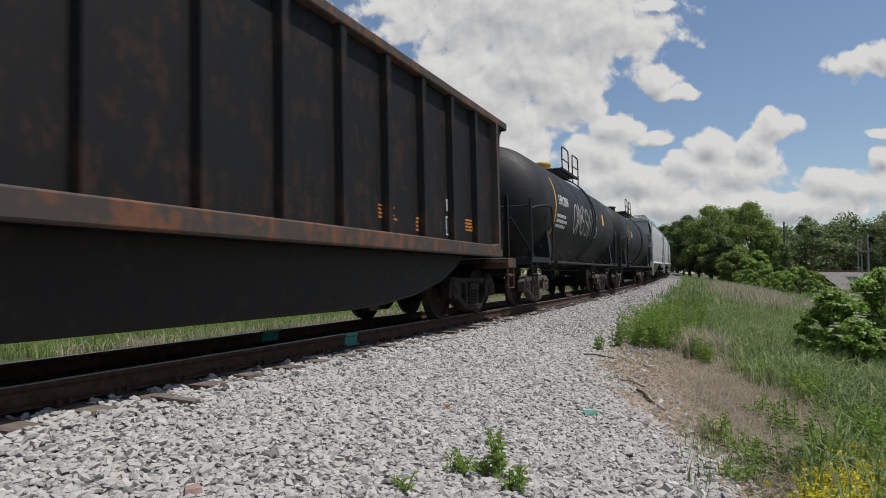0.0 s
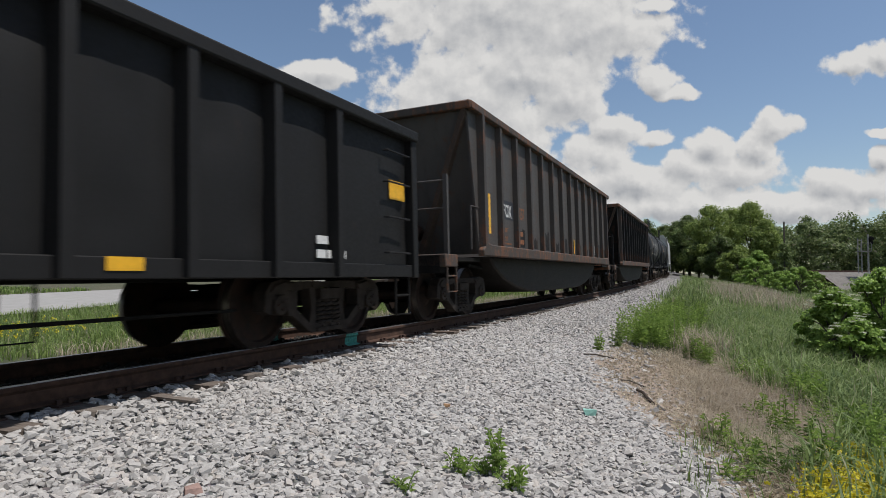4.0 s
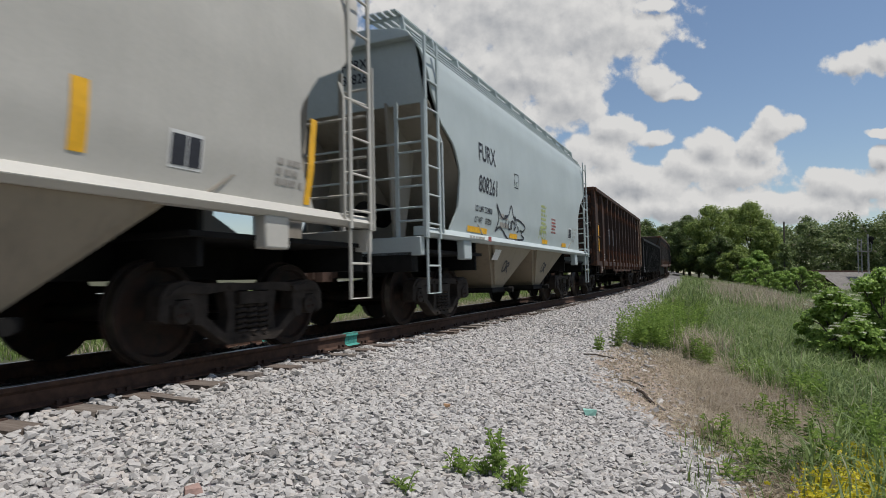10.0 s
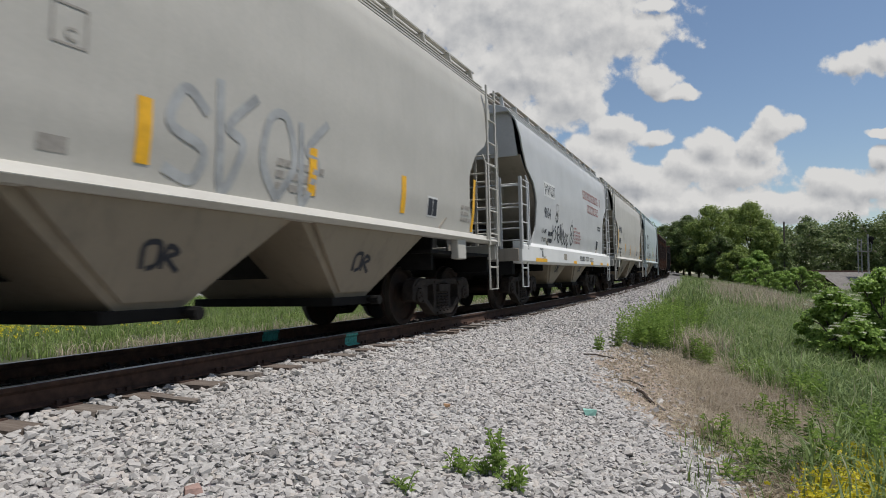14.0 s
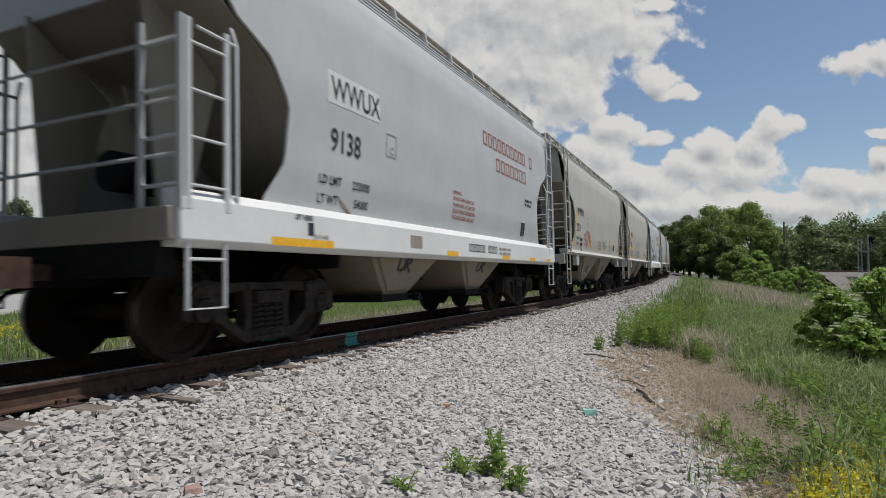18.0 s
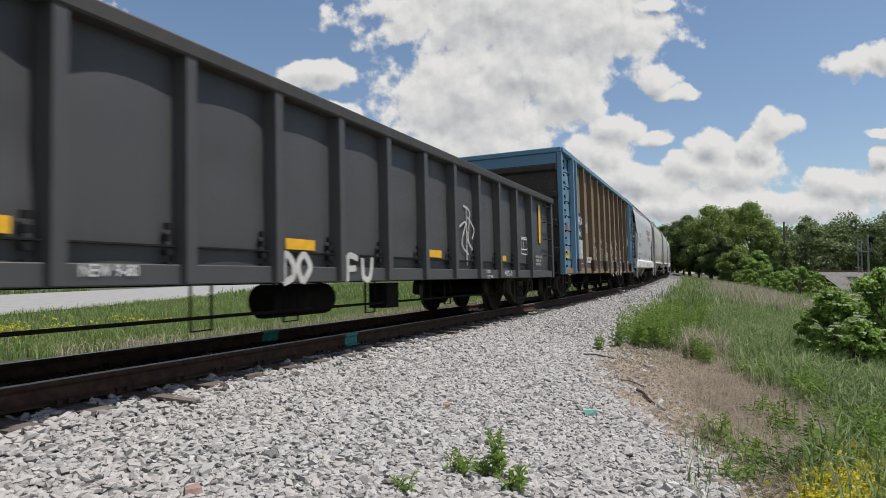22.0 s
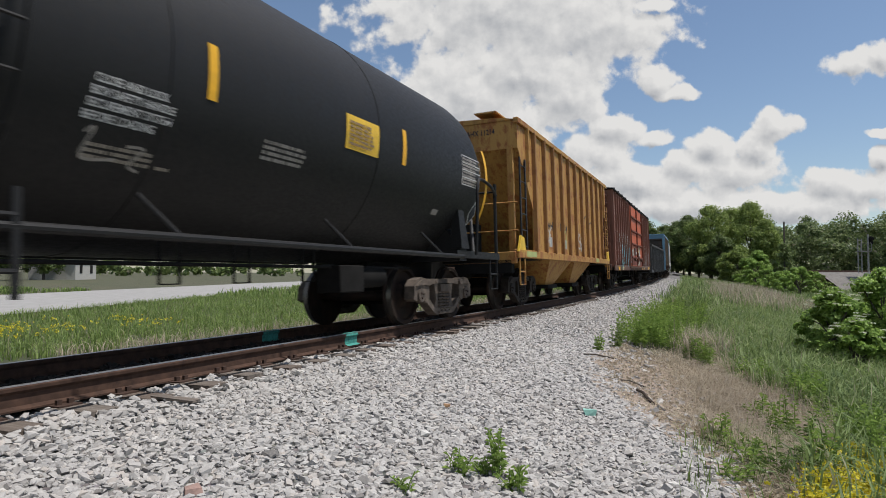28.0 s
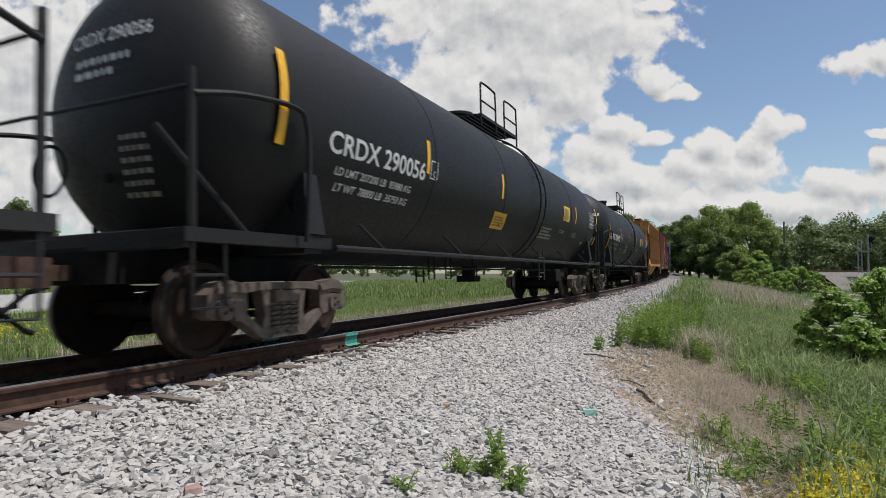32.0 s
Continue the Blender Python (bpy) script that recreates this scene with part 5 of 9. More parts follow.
def stones(rs, os_, ss, size, flat=0.7, lift=0.0):
    n = len(os_)
    base = STONE_V[None] + rs.uniform(-0.3, 0.3, (n, 8, 3))
    base = base * (size * rs.uniform(0.55, 1.5, n))[:, None, None] * rs.uniform([0.8, 0.65, 0.42], [1.3, 1.0, 0.75], (n, 3))[:, None, :]
    v = np.einsum("nij,nkj->nki", rotations(rs, n), base)
    v[:, :, 2] *= flat + 0.1
    xy = place(os_, ss)
    z = np.array([level(o, s) for o, s in zip(os_, ss)]) + lift + rs.uniform(-0.3, 0.55, n) * size
    v[:, :, :2] += xy[:, None, :]
    v[:, :, 2] += z[:, None]
    f = STONE_F[None] + (np.arange(n) * 8)[:, None, None]
    return v.reshape(-1, 3), f.reshape(-1, 4)


def join(parts_):
    vs, fs, n = [], [], 0
    for v, f in parts_:
        vs.append(v)
        fs.append(f + n)
        n += len(v)
    return np.concatenate(vs), np.concatenate(fs)


def grass_edge(s):
    """Where the grass begins beside the trampled patch of bare earth."""
    return along_line(s, ((4.0, 5.6), (5.3, 5.7), (6.5, 5.95), (7.4, 5.9), (8.7, 5.7), (10.6, 5.3), (11.0, 4.7), (11.3, 3.6)))


def stone_material():
    a = Mat("crushed_limestone", 0.92, spec=0.3)
    r = a.island()
    c = a.ramp(r, [(0.0, (0.13, 0.124, 0.118)), (0.05, (0.27, 0.26, 0.25)), (0.3, (0.37, 0.357, 0.342)), (0.6, (0.43, 0.414, 0.396)), (0.8, (0.36, 0.35, 0.34)), (0.9, (0.41, 0.37, 0.335)), (0.985, (0.54, 0.53, 0.505)), (1.0, (0.10, 0.097, 0.094))])
    c = a.mix(a.ramp(a.noise(60, 4, 0.7), [(0.35, 0.3), (0.6, 0.0)]), c, (0.27, 0.257, 0.244))
    c = a.mix(a.ramp(a.noise(0.8, 4, 0.6), [(0.42, 0.0), (0.75, 0.25)]), c, (0.38, 0.345, 0.31))
    return a.color(c).bump(a.noise(90, 4), 0.35, 0.006).m


def build_ballast():
    rs = np.random.RandomState(3)
    groups, near, track = [], [], []

    def field(count, s0, s1, lo, hi, size, lift=0.0, kind=0):
        ss = s0 + (s1 - s0) * rs.rand(count)
        los = np.array([lo(s) for s in ss])
        his = np.array([hi(s) for s in ss])
        os_ = los + (his - los) * rs.rand(count)
        # the ends of the ties stay bare
        gap = np.min(np.abs(ss[:, None] - np.array([q for q in TIES if s0 - 1 < q < s1 + 1 and q < 40] or [-99.0])[None, :]), 1)
        keep = (np.abs(os_) > 1.27 + 0.1 * rs.rand(count)) | (gap > 0.125)
        ss, os_ = ss[keep], os_[keep]
        if kind:
            near.append(lumps(rs, os_, ss, size, lift))
        else:
            groups.append(stones(rs, os_, ss, size, lift=lift))

    edge = lambda s: toe(s) + 0.22 + 0.16 * math.sin(s * 2.7) + 0.1 * math.sin(s * 7.1)
    field(36000, 1.2, 7.0, lambda s: 0.86, edge, 0.0235, 0.02, 1)
    field(3500, 1.2, 7.0, lambda s: 0.86, edge, 0.027, 0.022)
    field(1500, 1.2, 9.0, lambda s: 0.88, lambda s: 1.5, 0.033, 0.045, 1)
    field(14000, 7.0, 11.0, lambda s: 0.86, edge, 0.027, 0.02, 1)
    field(1600, 1.2, 9.0, lambda s: 1.0, edge, 0.034, 0.026, 1)
    field(22000, 11.0, 22.0, lambda s: 0.86, edge, 0.033, 0.022)
    field(13000, 22.0, 70.0, lambda s: 0.86, lambda s: toe(s) + 0.3, 0.05, 0.02)
    field(2400, 2.0, 22.0, lambda s: -3.2, lambda s: -0.86, 0.04, 0.02)
    # stones and splinters lying loose on the bare earth
    field(1500, 4.0, 11.5, lambda s: toe(s) + 0.1, lambda s: grass_edge(s), 0.017, 0.03)
    field(90, 5.0, 10.5, lambda s: toe(s) + 0.1, lambda s: grass_edge(s), 0.04, 0.03)
    v, f = join(near)
    ob = new("near_ballast_stones", mesh_np("near_ballast_stones", v, f, stone_material()))
    tagged(ob, "pale grey crushed limestone ballast stones by the weeds", "ballast", kind="stuff")
    # the dark stone colour stands in for the train's shadow between the rails
    ss, os_ = rs.uniform(0.5, 24.0, 6500), rs.uniform(-0.67, 0.67, 6500)
    v, f = stones(rs, os_, ss, 0.036, lift=0.02)
    ob = new("oily_stones", mesh_np("oily_stones", v, f, plain("shadow_dark_stone", (0.035, 0.031, 0.027), 0.85, 0, 0.6, 12)))
    tagged(ob, "stones between the rails, coloured dark as in train shadow", "ballast", kind="stuff")
    v, f = join(groups)
    ob = new("ballast_stones", mesh_np("ballast_stones", v, f, stone_material()))
    tagged(ob, "pale grey crushed limestone ballast stones", "ballast", kind="stuff")


build_ballast()


def leaf_material(name, lo, hi, dry=None):
    a = Mat(name, 0.55, spec=0.35)
    stops = [(0.0, lo), (0.75, hi)] + ([(0.93, hi), (0.96, dry)] if dry else []) + [(1.0, dry or scaled(hi, 1.25))]
    c = a.ramp(a.island(), stops)
    c = a.mix(a.ramp(a.noise(0.6, 3), [(0.35, 0.0), (0.7, 0.45)]), c, scaled(lo, 0.8))
    a.color(c)
    # thin leaves let some light through
    tr = a.n.new("ShaderNodeBsdfTranslucent")
    a.l.new(c, tr.inputs["Color"])
    mx = a.n.new("ShaderNodeMixShader")
    mx.inputs[0].default_value = 0.42
    a.l.new(a.b.outputs[0], mx.inputs[1])
    a.l.new(tr.outputs[0], mx.inputs[2])
    a.l.new(mx.outputs[0], a.n["Material Output"].inputs["Surface"])
    return a.m


def blades(rs, xy, z, height, width, lean=0.35):
    """Bent grass blades: three levels, the last a point."""
    n = len(xy)
    az = rs.rand(n) * 2 * np.pi
    h = height * rs.uniform(0.55, 1.25, n)
    w = width * rs.uniform(0.7, 1.3, n)
    out = np.stack([np.cos(az), np.sin(az)], -1)
    side = np.stack([-np.sin(az), np.cos(az)], -1)
    k = lean * rs.uniform(0.2, 1.5, n)
    v = np.zeros((n, 5, 3))
    for i, (fr, ww) in enumerate(((0.0, 1.0), (0.55, 0.8))):
        c = xy + out * (k * h * fr ** 2)[:, None]
        v[:, 2 * i, :2] = c - side * (w * ww / 2)[:, None]
        v[:, 2 * i + 1, :2] = c + side * (w * ww / 2)[:, None]
        v[:, 2 * i, 2] = v[:, 2 * i + 1, 2] = z + h * fr
    v[:, 4, :2] = xy + out * (k * h)[:, None]
    v[:, 4, 2] = z + h * (1 - 0.35 * np.minimum(k, 1))
    v[:, 0:2, 2] -= 0.03
    b = (np.arange(n) * 5)[:, None]
    f = np.concatenate([b + np.array([[0, 1, 3]]), b + np.array([[0, 3, 2]]), b + np.array([[2, 3, 4]])])
    return v.reshape(-1, 3), f


def clumped(rs, n, s0, s1, lo, hi, patch=1.0):
    """Places that crowd into tufts."""
    m = max(1, n // 9)
    cs, co = s0 + (s1 - s0) * rs.rand(m), rs.rand(m)
    i = rs.randint(0, m, n)
    ss = cs[i] + rs.normal(0, 0.10 * patch, n)
    l_, h_ = np.array([lo(s) for s in ss]), np.array([hi(s) for s in ss])
    os_ = l_ + (h_ - l_) * co[i] + rs.normal(0, 0.10 * patch, n)
    return os_, ss


def bare(o, s):
    """True on the trampled patch of bare earth."""
    return o < grass_edge(s) + 0.12 * math.sin(s * 9) and s < 11.3


def meadow(name, label, rs, n, s0, s1, lo, hi, height, width, mat, lean=0.35, patch=1.0, keep=None):
    os_, ss = clumped(rs, n, s0, s1, lo, hi, patch)
    if keep:
        ok = np.array([keep(o, s) for o, s in zip(os_, ss)])
        os_, ss = os_[ok], ss[ok]
    z = np.array([level(o, s) for o, s in zip(os_, ss)])
    v, f = blades(rs, place(os_, ss), z, height, width, lean)
    return tagged(new(name, mesh_np(name, v, f, mat)), label, "grass", kind="stuff")


M_GRASS = leaf_material("tall_green_grass", (0.085, 0.14, 0.038), (0.30, 0.385, 0.145), (0.42, 0.385, 0.26))
M_GRASS_L = leaf_material("bright_verge_grass", (0.10, 0.165, 0.04), (0.28, 0.37, 0.11), (0.36, 0.33, 0.2))
M_STRAW = leaf_material("dry_straw", (0.30, 0.245, 0.175), (0.55, 0.48, 0.37))
M_WEED = leaf_material("weed_leaves", (0.15, 0.25, 0.05), (0.34, 0.46, 0.12))
M_UMBEL = leaf_material("cream_blossom", (0.42, 0.45, 0.3), (0.62, 0.63, 0.48))
M_TREE = leaf_material("tree_leaves", (0.11, 0.175, 0.04), (0.34, 0.415, 0.115))
M_TREE_D = leaf_material("dark_tree_leaves", (0.08, 0.13, 0.04), (0.22, 0.28, 0.095), (0.2, 0.19, 0.12))
M_WOOD = leaf_material("woodland_leaves", (0.085, 0.135, 0.05), (0.25, 0.305, 0.125), (0.29, 0.27, 0.2))
M_SHRUB = leaf_material("light_shrub_leaves", (0.14, 0.24, 0.05), (0.36, 0.50, 0.12))
M_FLOWER = leaf_material("yellow_flowers", (0.55, 0.48, 0.03), (0.85, 0.74, 0.06))
M_BARK = plain("grey_bark", (0.10, 0.085, 0.07), 0.9, 0, 0.4, 14)

rs = np.random.RandomState(11)


def litter_edge(s):
    """Outer edge of the straw litter."""
    return along_line(s, ((4.0, 5.7), (5.3, 5.9), (6.7, 6.35), (7.7, 6.4), (8.8, 5.75), (11.3, 3.6)))


ok_ground = lambda o, s: not bare(o, s) and o > toe(s) + 0.15
meadow("tall_grass", "tall green grass on the trackside slope", rs, 62000, 4.2, 26.0, lambda s: toe(s) + 0.5, lambda s: 13.0, 0.46, 0.017, M_GRASS, lean=0.95, patch=1.6, keep=lambda o, s: ok_ground(o, s) and o > 5.4 - 0.03 * (s - 11) and o > litter_edge(s))
meadow("short_grass", "short green grass at the edge of the weeds", rs, 7000, 10.9, 28.0, lambda s: toe(s) + 0.15, lambda s: 5.8, 0.3, 0.012, M_GRASS, lean=0.6, keep=lambda o, s: s > 11.6 or o > 5.2)
meadow("meadow_grass", "tall green meadow grass beyond the ballast", rs, 44000, 24.0, 80.0, lambda s: toe(s) + 0.1, lambda s: 22.0, 0.55, 0.04, M_GRASS, lean=0.5, patch=3.0)
meadow("dry_grass", "dry straw-coloured grass stalks lying flat", rs, 12000, 4.3, 10.8, lambda s: grass_edge(s) - 0.85, lambda s: grass_edge(s) + 0.55, 0.2, 0.006, M_STRAW, lean=2.6, keep=lambda o, s: o > toe(s) + 0.35)
meadow("straw_tuft", "tall pale straw stalks among the weeds", rs, 520, 10.6, 11.9, lambda s: 4.75, lambda s: 5.35, 0.62, 0.009, M_STRAW, lean=0.5, patch=1.3)
meadow("straw_tuft", "bent straw stalks beside bare earth", rs, 90, 5.6, 6.0, lambda s: 5.15, lambda s: 5.4, 0.3, 0.007, M_STRAW, lean=0.5)
meadow("straw_tuft", "bent straw stalks at the grass edge", rs, 420, 7.4, 10.5, lambda s: grass_edge(s), lambda s: grass_edge(s) + 0.35, 0.38, 0.007, M_STRAW, lean=0.9)
meadow("green_tuft", "sparse green tufts on the bare earth", rs, 500, 4.2, 6.4, lambda s: grass_edge(s) - 0.55, lambda s: grass_edge(s), 0.2, 0.008, M_GRASS_L, lean=0.8)
meadow("seed_grass", "tan seeding grass in the meadow", rs, 4500, 28.0, 62.0, lambda s: toe(s) + 2.2, lambda s: toe(s) + 6.5, 0.78, 0.022, M_STRAW, patch=4.0)
meadow("verge_grass", "bright green grass verge across the track", rs, 42000, 2.0, 32.0, lambda s: -3.9, lambda s: -11.8 - 0.4 * s, 0.34, 0.017, M_GRASS_L, lean=0.8, patch=1.5, keep=lambda o, s: o < -3.6 and (s > 6.6 + 0.5 * math.sin(o * 3) or o < -5.3))
meadow("verge_grass_far", "green grass field across the track", rs, 20000, 28.0, 110.0, lambda s: -3.5, lambda s: -11.8 - 0.4 * s, 0.5, 0.07, M_GRASS_L, patch=4.0, keep=lambda o, s: o < -3.3)
meadow("field_grass", "green grass field beyond the gravel road", rs, 14000, 2.0, 34.0, lambda s: -27.0 - 0.42 * s, lambda s: -85.0, 0.35, 0.09, M_GRASS_L, patch=4.0)
meadow("verge_straw", "pale dry grass along the far rail", rs, 5200, 6.0, 40.0, lambda s: -3.0, lambda s: -4.6, 0.36, 0.012, M_STRAW, lean=0.8)


def weed(name, label, o, s, stems, height, spread, leaf, mat, seed, category="weed"):
    """A leafy plant: thin stems with pairs of leaves."""
    r = random.Random(seed)
    st, lf = Kit(), Kit()
    p0 = beside(s, o)
    g = level(o, s)
    for i in range(stems):
        a, d = r.uniform(0, 6.28), spread * math.sqrt(r.random())
        bx, by = d * math.cos(a), d * math.sin(a)
        h = height * r.uniform(0.55, 1.1)
        tip = Vector((bx * 1.5 + r.uniform(-0.05, 0.05), by * 1.5 + r.uniform(-0.05, 0.05), h))
        st.pipe([(bx, by, -0.03), (bx * 1.2, by * 1.2, h * 0.5), tip], 0.004, 4)
        n = max(6, int(h / 0.018))
        for k in range(n):
            q = 0.15 + 0.85 * k / n
            c = Vector((bx, by, 0)).lerp(tip, q)
            b = r.uniform(0, 6.28)
            ln = leaf * (1.15 - 0.6 * q) * r.uniform(0.7, 1.2)
            w = Vector((math.cos(b), math.sin(b), r.uniform(0.15, 0.7))).normalized()
            sd = w.cross(Vector((0, 0, 1))).normalized() * ln * 0.13
            m_ = c + w * ln * 0.5 + Vector((0, 0, 0.01))
            e = c + w * ln - Vector((0, 0, ln * 0.2))
            lf.add([c, m_ + sd, e, m_ - sd], [(0, 1, 2), (0, 2, 3)])
    ob = thing(name, label, category, "weeds on the ballast", pose(p0.x, p0.y, g))
    tagged(part("stem", st, M_WEED, ob), kind="stuff")
    tagged(part("foliage", lf, mat, ob, smooth=False), kind="stuff")
    return ob


weed("weed_plant", "bushy green narrow-leaved weed in the ballast", 4.03, 3.7, 9, 0.3, 0.035, 0.07, M_WEED, 1)
weed("weed_plant", "low green weed growing in ballast stones", 3.82, 3.58, 9, 0.16, 0.05, 0.075, M_WEED, 2)
weed("weed_plant", "low green weed spreading over ballast stones", 4.2, 3.55, 11, 0.19, 0.06, 0.075, M_WEED, 3)
weed("weed_plant", "low green weed growing in ballast stones", 3.94, 3.66, 7, 0.13, 0.04, 0.06, M_WEED, 6)
weed("weed_plant", "small green weed in the ballast", 3.68, 3.12, 7, 0.13, 0.04, 0.055, M_WEED, 4)
for i, (o, s, h, sp) in enumerate([(3.85, 11.4, 0.62, 0.22), (4.1, 11.7, 0.85, 0.3), (4.45, 11.8, 0.8, 0.28), (4.25, 12.4, 0.9, 0.35), (3.8, 12.3, 0.7, 0.3), (4.6, 12.6, 0.85, 0.35), (4.1, 13.4, 0.85, 0.4), (3.75, 14.4, 0.7, 0.4), (4.4, 14.3, 0.85, 0.45),
                                   (4.0, 16.0, 0.75, 0.5), (4.6, 16.2, 0.8, 0.5), (3.75, 18.0, 0.6, 0.5), (4.4, 18.6, 0.7, 0.6), (3.7, 21.0, 0.55, 0.6), (4.3, 22.0, 0.6, 0.7), (3.6, 25.0, 0.5, 0.7)]):
    weed("leafy_weed", "dense leafy green weed at the ballast edge", o, s, 15, h * 0.88, sp * 0.9, 0.1, M_WEED, 20 + i)
for i, (o, s, h, sp) in enumerate([(4.95, 10.6, 0.55, 0.17), (5.05, 11.3, 0.5, 0.2), (5.82, 6.55, 0.4, 0.12), (5.95, 6.3, 0.3, 0.12), (5.72, 7.2, 0.3, 0.1), (5.55, 5.2, 0.26, 0.1), (5.68, 5.0, 0.3, 0.1), (5.3, 5.75, 0.26, 0.06), (5.42, 4.75, 0.16, 0.08), (5.85, 5.5, 0.24, 0.1), (6.5, 7.4, 0.35, 0.2), (3.55, 9.9, 0.3, 0.04), (3.7, 10.6, 0.4, 0.05)]):
    weed("leafy_weed", "green leafy weed on the bare earth", o, s, 9, h, sp, 0.085, M_WEED if i % 3 else M_GRASS, 60 + i)


rw = random.Random(91)
for i in range(16):
    s = 5.6 + 6.0 * i / 15 + rw.uniform(-0.2, 0.2)
    weed("leafy_weed", "dark green leafy weed at the grass edge", litter_edge(s) * 0.4 + max(grass_edge(s), 4.9) * 0.6 + rw.uniform(0.1, 0.6), s, 10, rw.uniform(0.28, 0.5), 0.13, 0.1, M_WEED, 200 + i)


def leaf_cloud(rs, centres, radii, per, size, squash=0.8):
    """Leaves, as small bent quads, gathered round the ends of twigs."""
    n = len(centres) * per
    c = np.repeat(centres, per, 0)
    r = np.repeat(radii, per)
    d = rs.normal(size=(n, 3))
    d /= np.linalg.norm(d, axis=1, keepdims=True)
    p = c + d * (r * rs.rand(n) ** 0.45)[:, None] * np.array([1, 1, squash])
    # leaves face outwards and up, more or less
    w = rs.normal(size=(n, 3)) * 0.55 + d * 0.6 + np.array([0, 0, 0.6])
    w /= np.linalg.norm(w, axis=1, keepdims=True)
    a = np.cross(w, rs.normal(size=(n, 3)))
    a /= np.linalg.norm(a, axis=1, keepdims=True)
    b = np.cross(w, a)
    q = np.array([[-0.5, -0.3, 0], [0.5, -0.25, 0.08], [0.55, 0.3, 0], [-0.45, 0.35, 0.1]])
    s = size * rs.uniform(0.6, 1.3, n)
    v = (q[None, :, 0, None] * a[:, None] + q[None, :, 1, None] * b[:, None] + q[None, :, 2, None] * w[:, None]) * s[:, None, None] + p[:, None, :]
    f = np.arange(n * 4).reshape(n, 4)
    return v.reshape(-1, 3), f


def tree(name, label, x, y, z, height, width, mat, seed, leaf=0.34, clumps=60, per=75, category="tree", low=0.16):
    rs_, r = np.random.RandomState(seed), random.Random(seed)
    ob = thing(name, label, category, at=pose(x, y, z))
    k = Kit()
    top = Vector((r.uniform(-0.5, 0.5), r.uniform(-0.5, 0.5), height * 0.75))
    tr = 0.018 * height + 0.05
    k.loft([k.ring((0, 0, -0.3), (0, 0, 1), tr * 1.3, 8), k.ring((0, 0, 0.6), (0, 0, 1), tr, 8), k.ring(top * 0.5, (0, 0, 1), tr * 0.7, 8), k.ring(top, (0, 0, 1), tr * 0.2, 8)])
    cs, rad = [], []
    for i in range(clumps):
        u = r.random()
        zz = low + (1 - low) * u
        env = math.sin(math.pi * min(1.0, 0.12 + 0.88 * zz) ** 0.85) ** 0.6
        a = r.uniform(0, 6.28)
        d = width / 2 * env * math.sqrt(r.uniform(0.08, 1.0)) * r.uniform(0.8, 1.12)
        c = (d * math.cos(a), d * math.sin(a), height * zz * 0.94)
        cs.append(c)
        rad.append(height * r.uniform(0.055, 0.115))
        if i % 4 == 0:
            b = Vector((0, 0, c[2] * 0.55))
            mid = b.lerp(Vector(c), 0.5) + Vector((0, 0, 0.1 * height * r.random() - 0.02 * height))
            k.pipe([b, mid, c], tr * 0.16, 5)
    part("trunk", k, M_BARK, ob, "grey bark trunk and limbs")
    v, f = leaf_cloud(rs_, np.array(cs), np.array(rad), per, leaf)
    part("crown", mesh_np("crown", v, f, mat), None, ob)
    return ob


def at_view(px, depth, dz=None):
    """A place on the ground in the direction px (tangent from the middle of the view) at the given depth."""
    yaw = radians(24.99)
    x = 5.371 - math.sin(yaw) * depth + math.cos(yaw) * px * depth
    y = math.cos(yaw) * depth + math.sin(yaw) * px * depth
    return x, y, ground_height(x, y) if dz is None else dz


